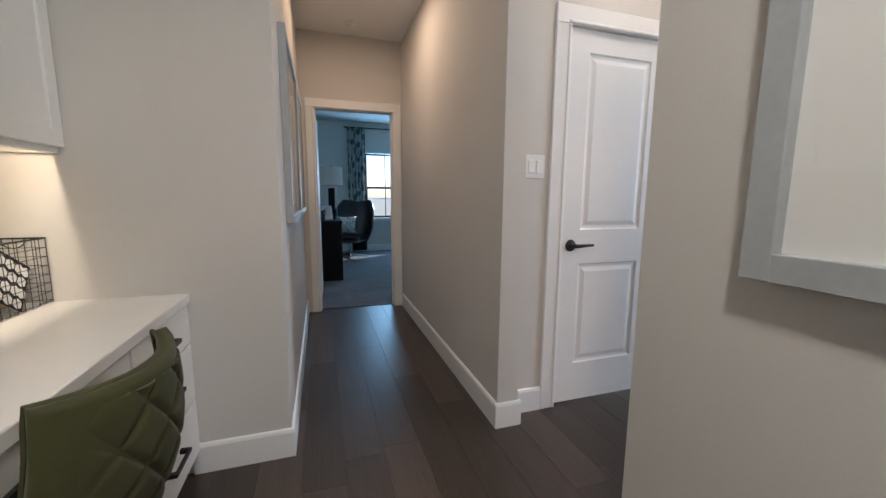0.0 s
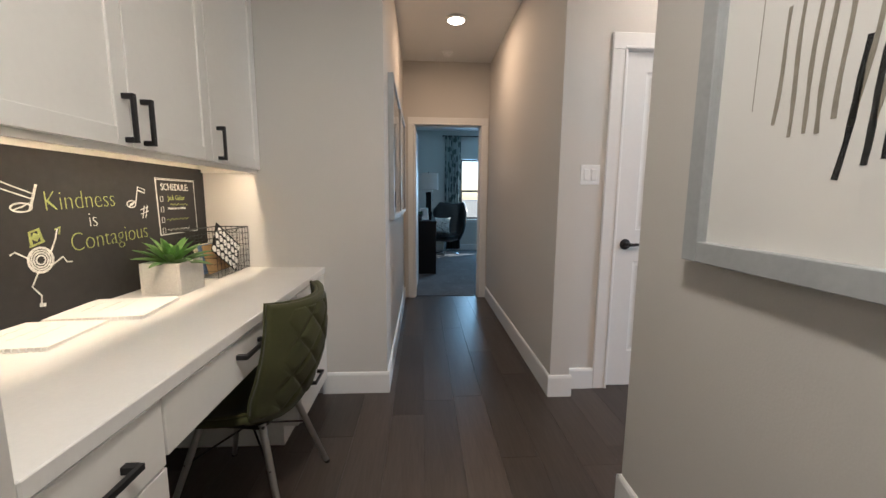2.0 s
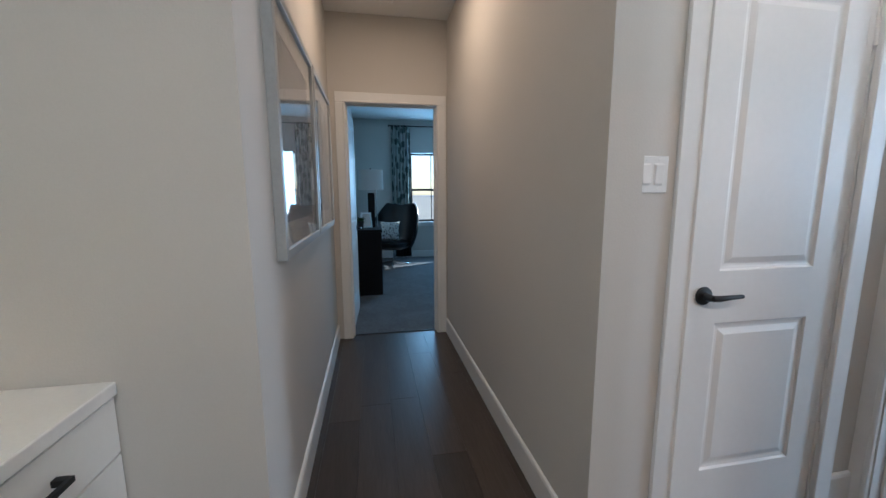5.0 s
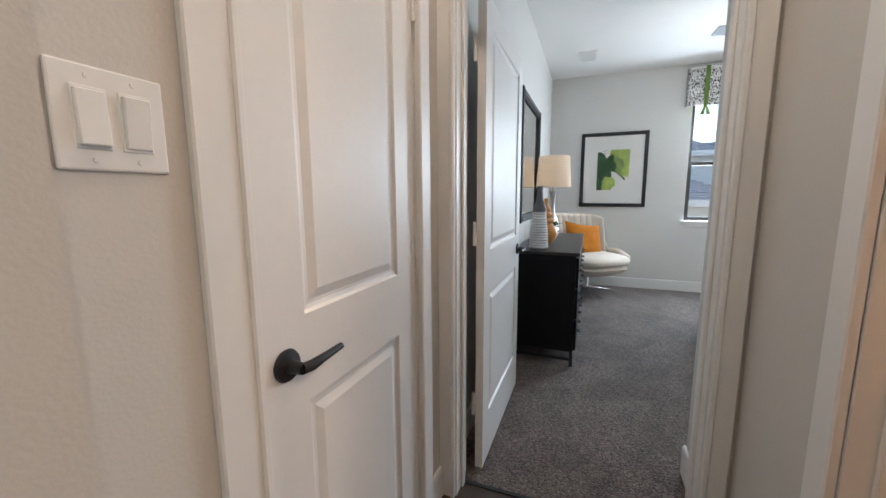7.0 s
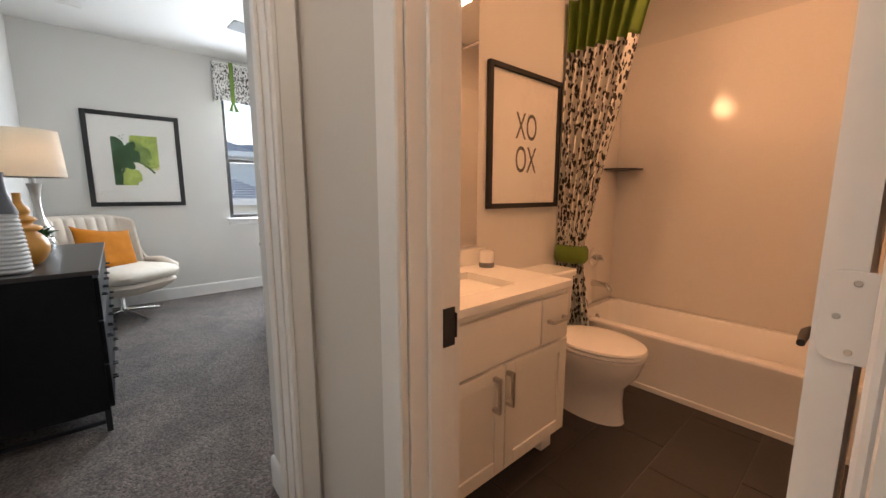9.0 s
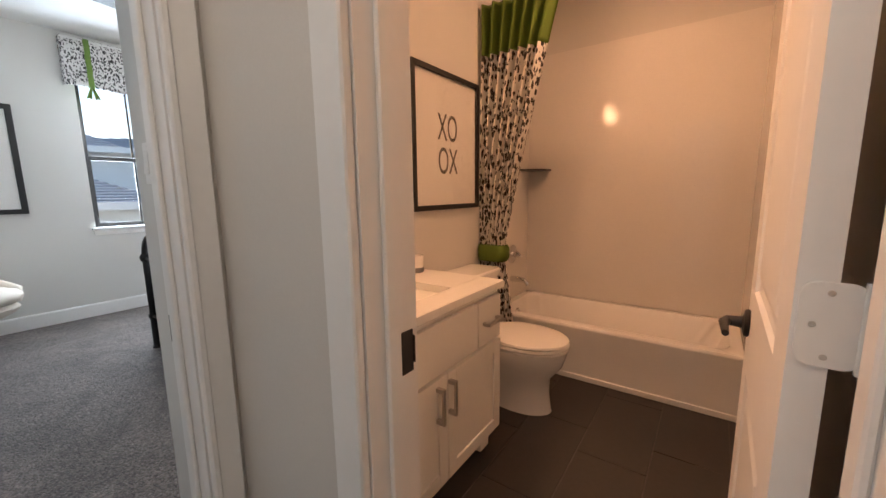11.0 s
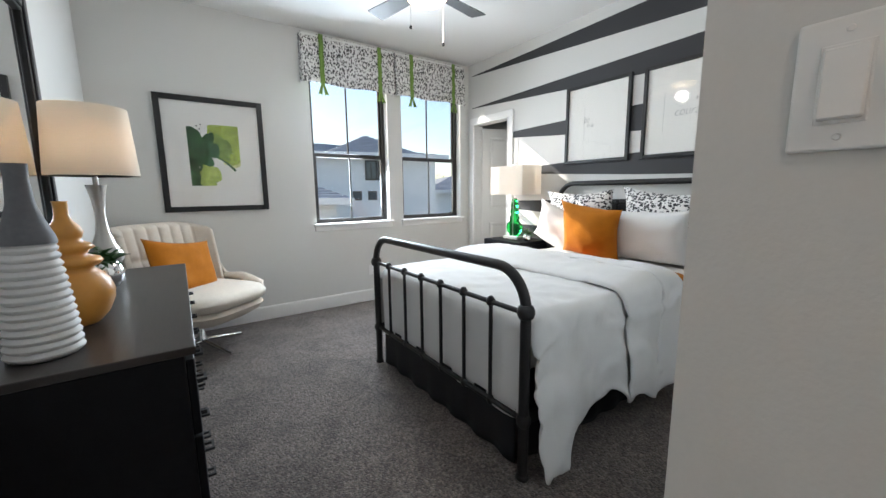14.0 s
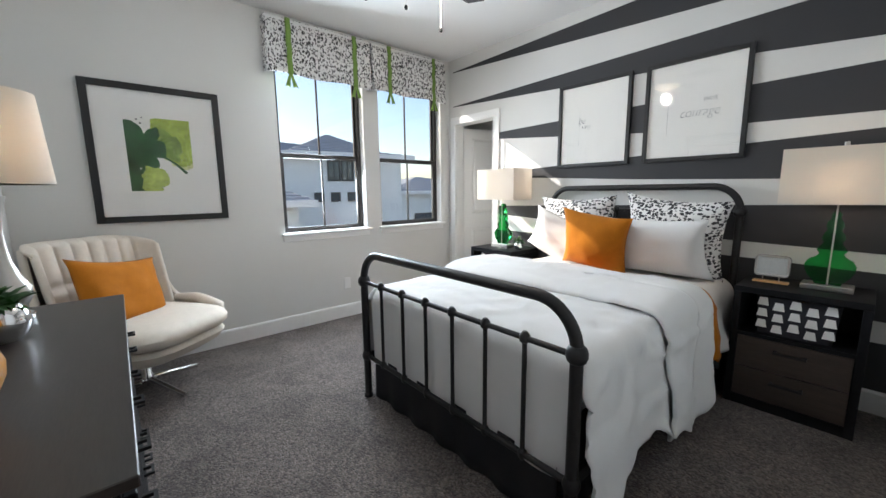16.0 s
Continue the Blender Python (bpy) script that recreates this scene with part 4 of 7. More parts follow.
# wire file basket with a patterned folder
BASKET_WIRE = mat("black_wire", (0.015, 0.014, 0.014), 0.45, var=0.1)
bk = thing("wire_file_basket", (-1.10, 1.46, DT), "black wire file basket holding patterned folders", "basket")
bx0, bx1, by0, by1, bh = -1.190, -1.012, 1.290, 1.628, 0.237
for i in range(11):
    y = by0 + (by1 - by0) * i / 10
    part("wire", tube([(bx1, y, DT + bh), (bx1, y, DT + 0.004), (bx0, y, DT + 0.004), (bx0, y, DT + bh)], 0.0012, 6), BASKET_WIRE, bk)
for i in range(8):
    z = DT + 0.01 + (bh - 0.012) * i / 7
    part("wire", tube([(bx0, by0, z), (bx1, by0, z), (bx1, by1, z), (bx0, by1, z)], 0.0012, 6, close=True), BASKET_WIRE, bk)
for i in range(1, 6):
    x = bx0 + (bx1 - bx0) * i / 6
    part("wire", tube([(x, by1, DT + 0.004), (x, by1, DT + bh)], 0.0012, 6), BASKET_WIRE, bk)
part("rim", tube([(bx0, by0, DT + bh), (bx1, by0, DT + bh), (bx1, by1, DT + bh), (bx0, by1, DT + bh)], 0.003, 8, close=True), BASKET_WIRE, bk)
for y in (by0, by1):
    part("handle", tube(arc(((bx0 + bx1) / 2, y, DT + bh), 0.035, 180, 360, 10, (1, 0, 0), (0, 0, 1)), 0.002, 6), BASKET_WIRE, bk)
fo = thing("patterned_folder", (-1.07, 1.44, DT + 0.01), "black folder printed with white hexagons", "folder")
FOLD = pose(-1.052, 1.462, DT + 0.138, -38, -10, 0) @ Matrix.Diagonal((1, 1.13, 1.13, 1))
part("cover", turned(box(-0.002, 0.002, -0.100, 0.100, -0.075, 0.075), FOLD), INK, fo)
for i in range(6):
    for j in range(4):
        y, z = -0.086 + i * 0.033 + (0.0175 if j % 2 else 0), -0.058 + j * 0.036
        hexa = lathe([(0, 0), (0.0165, 0), (0.0165, 0.0006), (0, 0.0006)], seg=6)
        part("hexagon", turned(hexa, FOLD @ pose(0.0021, min(y, 0.086), z, 0, 90, 0)), PAPER, fo)
for k, c in enumerate(((0.35, 0.22, 0.10), (0.10, 0.16, 0.28), (0.62, 0.55, 0.42))):
    single("paper_folder", turned(box(-0.004, 0.004, -0.12, 0.12, -0.075, 0.072, bevel=0.001), pose(-1.090 - 0.020 * k, 1.452 - 0.004 * k, DT + 0.092, 0, -10, 0)), mat("folder_card_%d" % k, c, 0.8), "coloured card folder standing in the wire basket", "folder", "folders in the basket")


def spiral_book(cx, cy, w, l, h, turn, label):
    root = thing("notebook", (cx, cy, DT), label, "notebook", "notebooks on the desk")
    M = pose(cx, cy, DT, 0, 0, turn)
    part("page_block", turned(box(-w / 2 + 0.003, w / 2 - 0.002, -l / 2 + 0.003, l / 2 - 0.003, 0.0025, h - 0.0025), M), PAPER, root)
    part("cover", turned(box(-w / 2, w / 2, -l / 2, l / 2, h - 0.002, h, bevel=0.0007), M), PAPER, root)
    part("back_cover", turned(box(-w / 2, w / 2, -l / 2, l / 2, 0.0003, 0.002, bevel=0.0006), M), PAPER, root)
    for i in range(14):
        y = -l / 2 + 0.012 + (l - 0.024) * i / 13
        part("binding_coil", turned(tube(arc((w / 2 - 0.002, y, h / 2), h / 2 + 0.001, -80, 80, 6, (1, 0, 0), (0, 0, 1)), 0.0012, 5), M), TRIM, root)
    for i in range(3):
        part("script_bar", turned(join(*[rod((-w * 0.3 + 0.012 * j, -l * 0.3 + i * 0.05 + 0.004 * math.sin(j * 2.2 + i), h + 0.0004), (-w * 0.3 + 0.012 * (j + 1), -l * 0.3 + i * 0.05 + 0.004 * math.sin((j + 1) * 2.2 + i), h + 0.0004), 0.0007, 4) for j in range(10)]), M), NICKEL, root)


spiral_book(-1.090, 0.778, 0.250, 0.285, 0.014, -82, "white spiral notebook lying closed on the desk")
spiral_book(-1.120, 0.515, 0.230, 0.24, 0.012, -84, "white spiral notebook lying closed on the desk")

# olive shell chair
def shell_chair(m):
    root = thing("desk_chair", (0, 0, 0), "olive green quilted velvet shell chair pushed under the desk", "chair")

    def shell(u, v):
        # v runs from the seat front (0) over the bend to the top of the back (1); u across
        s = 2 * u - 1
        if v < 0.45:
            q = v / 0.45
            y, z = -0.23 + 0.40 * q, 0.432 - 0.030 * math.sin(q * 2.6)
        else:
            q = (v - 0.45) / 0.55
            y, z = 0.17 + 0.10 * q + 0.035 * math.sin(q * math.pi), 0.418 + 0.412 * q - 0.016 * (1 - q)
        wid = 0.212 - 0.035 * max(0, v - 0.72) / 0.28 - 0.02 * (1 - min(1, v / 0.2))
        wrap = (s * s)
        lift = 0.055 * wrap * (1 - abs(2 * min(v / 0.9, 1) - 1) ** 2)
        y += -0.080 * wrap * max(0.0, min(1.0, (v - 0.28) / 0.3))
        z += lift * (1 if v < 0.5 else 0.3)
        z += 0.012 * (abs(s) ** 3) * max(0.0, (v - 0.75) / 0.25)
        quilt = 0.0
        if v > 0.40:
            a, b = s * 4.0 + v * 9.0, -s * 4.0 + v * 9.0
            quilt = 0.004 * min(abs(math.sin(a * math.pi / 2)), abs(math.sin(b * math.pi / 2)))
        return Vector((s * wid, y - quilt if v < 0.45 else y - quilt * 0.3, z))

    part("shell", sheet(36, 56, shell, 0.030), OLIVE, root, "", "all")

    def back(u, v):
        p = shell(u * 0.94 + 0.03, 0.50 + v * 0.48)
        s = 2 * u - 1
        a, b = s * 3.2 + v * 5.5, -s * 3.2 + v * 5.5
        q = 0.010 * (1 - math.exp(-(min(abs(math.sin(a * math.pi / 2)), abs(math.sin(b * math.pi / 2))) / 0.30) ** 2)) * (1 - s ** 6)
        return p + Vector((0, 0.026 + q, -0.004))

    part("quilted_back", sheet(90, 90, back, 0.004), OLIVE, root, "", "all")
    edge = [shell(0, v / 30) for v in range(6, 31)] + [shell(u / 14, 1) for u in range(1, 14)] + [shell(1, v / 30) for v in range(30, 5, -1)]
    part("piping", tube(edge, 0.006, 6), OLIVE, root, "", True)
    part("seat_pan", box(-0.13, 0.13, -0.14, 0.13, 0.358, 0.373, bevel=0.004), IRON, root)
    for sx, sy in ((-1, -1), (1, -1), (-1, 1), (1, 1)):
        part("leg", tube([(sx * 0.115, sy * 0.115, 0.373), (sx * 0.195, sy * 0.222, 0.008)], [0.014, 0.010], 12), NICKEL, root, "brushed steel leg", True)
        part("foot", rod((sx * 0.195, sy * 0.222, 0.0), (sx * 0.197, sy * 0.224, 0.012), 0.012, 10), BLACK, root)
    for a, b in (((-1, -1), (1, 1)), ((1, -1), (-1, 1))):
        part("brace", tube([(a[0] * 0.16, a[1] * 0.165, 0.22), (0, 0, 0.30), (b[0] * 0.16, b[1] * 0.165, 0.22)], 0.004, 6), IRON, root)
    root.matrix_basis = m


shell_chair(pose(-0.695, 0.858, 0.0, 0, 0, -98))

# ---- hall ----
MATBOARD = mat("warm_white_mat_board", (0.80, 0.79, 0.77), 0.9, var=0.02, grain=200, bump=0.02)


def picture(name, m, w, h, border, depth, frame_mat, label, category="picture", mat_w=0.0, glazed=True, board=PAPER):
    """Framed picture built in x and z facing -y, hung by m. Returns root and the board's local y."""
    root = thing(name, (0, 0, 0), label, category)
    for nm, d in (("frame_side", (-w / 2, -w / 2 + border, -depth, 0, -h / 2, h / 2)), ("frame_side", (w / 2 - border, w / 2, -depth, 0, -h / 2, h / 2)),
                  ("frame_top", (-w / 2 + border, w / 2 - border, -depth, 0, h / 2 - border, h / 2)), ("frame_bottom", (-w / 2 + border, w / 2 - border, -depth, 0, -h / 2, -h / 2 + border))):
        part(nm, box(*d, bevel=0.002), frame_mat, root)
    part("backing", box(-w / 2 + border, w / 2 - border, -depth * 0.4, -0.002, -h / 2 + border, h / 2 - border), board, root)
    if mat_w:
        b2 = border + mat_w
        part("mat_board", join(*[box(*d) for d in ((-w / 2 + border, -w / 2 + b2, -depth * 0.4 - 0.003, -depth * 0.4 - 0.0002, -h / 2 + border, h / 2 - border), (w / 2 - b2, w / 2 - border, -depth * 0.4 - 0.003, -depth * 0.4 - 0.0002, -h / 2 + border, h / 2 - border),
                                                   (-w / 2 + b2, w / 2 - b2, -depth * 0.4 - 0.003, -depth * 0.4 - 0.0002, h / 2 - b2, h / 2 - border), (-w / 2 + b2, w / 2 - b2, -depth * 0.4 - 0.003, -depth * 0.4 - 0.0002, -h / 2 + border, -h / 2 + b2))]), MATBOARD, root)
    if glazed:
        g = part("glass", box(-w / 2 + border, w / 2 - border, -depth * 0.72 - 0.002, -depth * 0.72, -h / 2 + border, h / 2 - border), GLAZE, root)
        g.visible_shadow = False
    root["yb"] = 0.0
    root.matrix_basis = m
    return root, -depth * 0.4


def brush(root, m, pts, widths, y, material, name="brush_stroke"):
    """Painted stroke as a thin raised ribbon in the picture's x and z."""
    bm = bmesh.new()
    rows = []
    for i, (px, pz) in enumerate(pts):
        a, b = pts[max(i - 1, 0)], pts[min(i + 1, len(pts) - 1)]
        d = Vector((b[0] - a[0], 0, b[1] - a[1])).normalized()
        n = Vector((-d.z, 0, d.x))
        c = Vector((px, y, pz))
        w = widths[i] if isinstance(widths, (list, tuple)) else widths
        rows.append([bm.verts.new(c - n * w), bm.verts.new(c + n * w), bm.verts.new(c + n * w + Vector((0, -0.0006, 0))), bm.verts.new(c - n * w + Vector((0, -0.0006, 0)))])
    for a, b in zip(rows, rows[1:]):
        for k in range(4):
            bm.faces.new((a[k], a[(k + 1) % 4], b[(k + 1) % 4], b[k]))
    bm.faces.new(rows[0])
    bm.faces.new(rows[-1])
    bmesh.ops.recalc_face_normals(bm, faces=bm.faces[:])
    bm.transform(m)
    return part(name, bm, material, root)


# two framed pieces on the hall's left wall, facing +x
MIST = mat("misty_blue_print", (0.42, 0.44, 0.46), 0.9, var=0.25, scale=3, grain=20, bump=0.0)
for yc, wd in ((2.345, 0.865), (3.215, 0.81)):
    picture("hall_picture", pose(HX0, yc, 1.512, 0, 0, 90), wd, 0.925, 0.035, 0.035, GREY_FRAME, "silver-grey framed print behind glass on the hall wall", "picture", mat_w=0.09, board=MIST)
# large abstract on the entry wall, facing -x
AB, ABM = None, pose(HX1, -0.107, 1.684, 0, 0, -90)
AB, yb = picture("abstract_picture", ABM, 1.08, 1.31, 0.054, 0.045, GREY_FRAME, "large grey framed print of vertical brush strokes behind glass", "picture")
TAUPE = mat("taupe_ink", (0.30, 0.27, 0.22), 0.9, var=0.25, scale=20)
ra = random.Random(21)
for row, (z0, z1, mt, wv, n, xs) in enumerate(((-0.345, -0.105, TAUPE, 0.0046, 9, -0.325), (-0.450, -0.235, INK, 0.0058, 9, -0.185), (-0.125, 0.10, INK, 0.0055, 10, -0.225), (0.06, 0.30, TAUPE, 0.0046, 11, -0.315), (-0.26, -0.12, TAUPE, 0.003, 7, -0.06), (0.28, 0.45, INK, 0.007, 8, -0.2))):
    for i in range(n):
        x = xs + i * 0.0315 + ra.uniform(-0.006, 0.006)
        a, b = z0 + ra.uniform(-0.02, 0.03), z1 + ra.uniform(-0.03, 0.03)
        lean = ra.uniform(0.0, 0.03)
        pts = [(x + lean * t + 0.003 * math.sin(t * 5 + i), a + (b - a) * t) for t in [k / 7 for k in range(8)]]
        brush(AB, ABM, pts, [wv * (0.75 + 0.4 * ra.random()) for _ in pts], yb - 0.0005, mt)
brush(AB, ABM, [(-0.385 + 0.01 * k / 6, -0.29 + k * 0.13) for k in range(7)], 0.0008, yb - 0.0005, TAUPE)


def disc_light(x, y, z, r, label, material):
    root = thing("ceiling_light", (x, y, z), label, "ceiling light")
    part("trim_ring", lathe([(r * 0.80, -0.018), (r * 0.86, -0.022), (r, -0.010), (r, -0.0005), (r * 0.80, -0.0005)], (x, y, z), 36), TRIM, root, "", True)
    part("diffuser", lathe([(0, -0.0255), (r * 0.6, -0.0245), (r * 0.78, -0.0222), (r * 0.78, -0.019), (0, -0.019)], (x, y, z), 36), material, root, "glowing diffuser", True)


DISC = glow("lit_diffuser", (1.0, 0.85, 0.66), 3.0)
disc_light(0.276, 2.86, HZ, 0.090, "lit white disc light on the hall ceiling", DISC)
# the entry disc is an unseen fixture, added to carry the nook's extra light
disc_light(-0.05, -0.42, HZ, 0.090, "unseen disc light added on the entry ceiling to brighten the desk nook", DISC)
sd = thing("smoke_detector", (0.248, 3.62, HZ), "small white round smoke detector on the hall ceiling", "smoke detector")
part("base", lathe([(0, -0.012), (0.055, -0.012), (0.062, -0.004), (0.062, -0.0005), (0, -0.0005)], (0.248, 3.62, HZ), 28), TRIM, sd, "", True)
part("sensor_cap", lathe([(0, -0.038), (0.030, -0.036), (0.042, -0.028), (0.046, -0.0125), (0, -0.0125)], (0.248, 3.62, HZ), 28), TRIM, sd, "", True)

# ---- bathroom ----
def rrect(bm, x0, x1, y0, y1, r, z, n=6):
    vs = []
    for cx, cy, a in ((x1 - r, y1 - r, 0), (x0 + r, y1 - r, 90), (x0 + r, y0 + r, 180), (x1 - r, y0 + r, 270)):
        for i in range(n + 1):
            t = radians(a + 90 * i / n)
            vs.append(bm.verts.new((cx + r * math.cos(t), cy + r * math.sin(t), z)))
    return vs


def rings(rows, cap=True):
    """Skin over rounded rectangles (x0, x1, y0, y1, r, z)."""
    bm = bmesh.new()
    last = None
    for row in rows:
        q = rrect(bm, *row)
        if last:
            for i in range(len(q)):
                j = (i + 1) % len(q)
                bm.faces.new((last[i], last[j], q[j], q[i]))
        last = q
    if cap:
        bm.faces.new(last)
    bmesh.ops.recalc_face_normals(bm, faces=bm.faces[:])
    return bm


# rounded hinge leaves between the bathroom door's edge and its jamb
for z in (0.33, 1.09, 1.82):
    leaf = rings([(-0.024, 0.031, -0.048, 0.048, 0.016, 0.0), (-0.024, 0.031, -0.048, 0.048, 0.016, 0.0025), (-0.023, 0.030, -0.047, 0.047, 0.015, 0.003)])
    hg = part("hinge", turned(join(leaf, rod((-0.024, -0.05, 0.002), (-0.024, 0.05, 0.002), 0.006, 10)), pose(0.970, 0.5055, z, -90, 0, 0)), TRIM, bpy.data.objects["door_bath"], "white painted hinge leaf")
    for dx, dz in ((0.006, 0.036), (0.018, 0.0), (0.006, -0.036)):
        part("screw", turned(lathe([(0, 0), (0.0035, 0), (0.0028, 0.001), (0, 0.001)], seg=10), pose(0.970 + dx, 0.5086, z + dz, -90, 0, 0)), NICKEL, hg)
tub = thing("bathtub", (1.64, -1.66, 0), "white built-in bathtub with flat apron below wall surround", "bathtub")
X0, X1, Y0, Y1, TZ = 0.882, 2.388, -2.028, -1.345, 0.362
part("shell", rings([(X0, X1, Y0, Y1, 0.004, 0.0), (X0, X1, Y0, Y1 - 0.006, 0.006, 0.325), (X0, X1, Y0, Y1, 0.010, 0.343), (X0, X1, Y0, Y1, 0.014, TZ - 0.010), (X0 + 0.008, X1 - 0.008, Y0 + 0.008, Y1 - 0.008, 0.02, TZ), (X0 + 0.055, X1 - 0.06, Y0 + 0.05, Y1 - 0.07, 0.10, TZ),
                     (X0 + 0.066, X1 - 0.07, Y0 + 0.06, Y1 - 0.08, 0.12, TZ - 0.012), (X0 + 0.16, X1 - 0.11, Y0 + 0.10, Y1 - 0.12, 0.14, 0.10), (X0 + 0.24, X1 - 0.17, Y0 + 0.15, Y1 - 0.17, 0.12, 0.065)]), PORCELAIN, tub, "", True)
part("base_trim", box(X0, X1, Y1 + 0.0005, Y1 + 0.012, 0.0, 0.035, bevel=0.003), TRIM, tub)
part("overflow_plate", turned(lathe([(0, 0), (0.034, 0), (0.034, 0.004), (0.028, 0.009), (0, 0.009)], seg=24), pose(2.303, -1.655, 0.275, 0, -80, 0)), CHROME, tub, "chrome overflow plate", True)
for nm, d in (("surround_panel_back", (0.881, 2.398, -2.040, -2.029, TZ + 0.001, 2.30)), ("surround_panel_east", (2.389, 2.3995, -2.028, -1.275, TZ + 0.001, 2.30)), ("surround_panel_west", (0.8805, 0.8815, -2.028, -1.275, TZ + 0.001, 2.30))):
    structure(nm, box(*d, bevel=0.0004), SURROUND, "smooth glossy tub surround wall panel", "wall panel")
# faint diagonal joints pressed into the back panel
for i in range(7):
    for j in range(2):
        x, z = 1.15 + i * 0.17, 1.30 + (i % 3) * 0.28 + j * 0.16
        s = 1 if (i + j) % 2 else -1
        part("joint_line", rod((x, -2.0292, z), (x + 0.05, -2.0292, z + s * 0.045), 0.0012, 5), SURROUND, bpy.data.objects["surround_panel_back"])
sh = thing("corner_shelf", (2.36, -2.0, 1.39), "dark quarter-round corner shelf in the shower", "shelf")
bm = bmesh.new()
fan_pts = [(2.388, -2.028)] + [(2.388 - 0.195 * math.cos(radians(a)), -2.028 + 0.235 * math.sin(radians(a))) for a in range(0, 91, 9)]
lo, hi = [bm.verts.new((x, y, 1.397)) for x, y in fan_pts], [bm.verts.new((x, y, 1.409)) for x, y in fan_pts]
bm.faces.new(lo[::-1])
bm.faces.new(hi)
for i in range(len(lo)):
    bm.faces.new((lo[i], lo[(i + 1) % len(lo)], hi[(i + 1) % len(hi)], hi[i]))
bmesh.ops.recalc_face_normals(bm, faces=bm.faces[:])
part("shelf_board", bm, ESPRESSO, sh)
tv = thing("shower_valve", (2.388, -1.715, 0.732), "chrome shower valve with lever handle on the surround", "faucet")
part("escutcheon", turned(lathe([(0, 0), (0.075, 0), (0.075, 0.006), (0.06, 0.014), (0.03, 0.02), (0, 0.02)], seg=32), pose(2.388, -1.715, 0.732, 0, -90, 0)), CHROME, tv, "", True)
part("lever", join(turned(lathe([(0, 0.018), (0.022, 0.018), (0.024, 0.05), (0.018, 0.062), (0, 0.062)], seg=20), pose(2.388, -1.715, 0.732, 0, -90, 0)), tube([(2.345, -1.715, 0.732), (2.315, -1.705, 0.732), (2.285, -1.655, 0.730)], [0.010, 0.009, 0.007], 10)), CHROME, tv, "", True)
sp = thing("tub_spout", (2.388, -1.715, 0.522), "chrome tub spout on the surround", "faucet")
part("spout", tube([(2.388, -1.715, 0.527), (2.34, -1.715, 0.529), (2.28, -1.715, 0.524), (2.250, -1.715, 0.502), (2.248, -1.715, 0.484)], [0.026, 0.023, 0.021, 0.020, 0.018], 14), CHROME, sp, "", True)
hd = thing("rain_shower", (2.388, -1.66, 1.95), "chrome shower head on an angled arm", "shower head")
part("arm", tube([(2.388, -1.66, 1.98), (2.33, -1.66, 1.99), (2.27, -1.66, 1.95)], 0.010, 10), CHROME, hd, "", True)
part("head", turned(lathe([(0, 0.03), (0.014, 0.03), (0.018, 0.0), (0.045, -0.03), (0.048, -0.045), (0, -0.047)], seg=24), pose(2.262, -1.66, 1.945, 0, 40, 0)), CHROME, hd, "", True)

# shower curtain, gathered to one side and tied
rd = thing("curtain_rod", (1.64, -1.265, 2.42), "chrome shower curtain rod across the tub", "curtain rod")
part("rod", rod((0.882, -1.265, 2.42), (2.398, -1.265, 2.42), 0.0125, 14), CHROME, rd, "", True)


def curtain_at(u, z):
    """Pleated sheet; u 0 at the wall, 1 at the free edge."""
    tie = 0.82
    if z > tie:
        k = min(1.0, (z - tie) / (2.42 - tie))
        right = 2.21 - 0.34 * k ** 1.15
    else:
        right = 2.21 - 0.07 * min(1.0, (tie - z) / 0.5)
    x = 2.392 + (right - 2.392) * u
    amp = 0.032 * (0.45 + 0.55 * min(1.0, abs(z - tie) / 0.4))
    y = -1.247 + amp * math.sin(u * 2 * math.pi * 7 + 0.6 * math.sin(z * 2.0)) + 0.008 * noise.noise(Vector((u * 6, z * 3, 0)))
    return Vector((x, y + 0.03, z))


cu = thing("shower_curtain", (2.25, -1.25, 0.02), "white animal-print shower curtain with olive green top, tied back", "curtain")
part("printed_panel", sheet(110, 60, lambda u, v: curtain_at(u, 0.03 + 2.07 * v), 0.0015), SPOT_SHOWER, cu, "", "all")
part("green_heading", sheet(110, 12, lambda u, v: curtain_at(u, 2.10 + 0.30 * v) + Vector((0, 0.002, 0)), 0.002), GREEN, cu, "olive green heading", "all")
part("tie_band", rings([(2.20, 2.398, -1.275, -1.165, 0.05, 0.765), (2.185, 2.398, -1.285, -1.155, 0.05, 0.79), (2.185, 2.398, -1.285, -1.155, 0.05, 0.85), (2.195, 2.398, -1.280, -1.160, 0.05, 0.875)]), GREEN, cu, "olive green tie band", True)
for i in range(8):
    part("curtain_ring", tube(arc((2.37 - 0.065 * i, -1.265, 2.415), 0.022, 0, 330, 14, (0, 1, 0), (0, 0, 1)), 0.002, 6), CHROME, cu)

# toilet
tl = thing("toilet", (1.95, -0.86, 0), "white porcelain toilet with closed lid beside the vanity", "toilet")


def oval(cx, cy, rows, seg=32):
    """Skin over ovals (rx forward, rx back, ry, z, shift) along x."""
    bm = bmesh.new()
    last = None
    for rf, rb, ry, z, s in rows:
        q = []
        for i in range(seg):
            a = 2 * math.pi * i / seg
            c = math.cos(a)
            q.append(bm.verts.new((cx + s + (rb if c > 0 else rf) * c, cy + ry * math.sin(a), z)))
        if last:
            for i in range(seg):
                bm.faces.new((last[i], last[(i + 1) % seg], q[(i + 1) % seg], q[i]))
        else:
            bm.faces.new(q[::-1])
        last = q
    bm.faces.new(last)
    bmesh.ops.recalc_face_normals(bm, faces=bm.faces[:])
    return bm


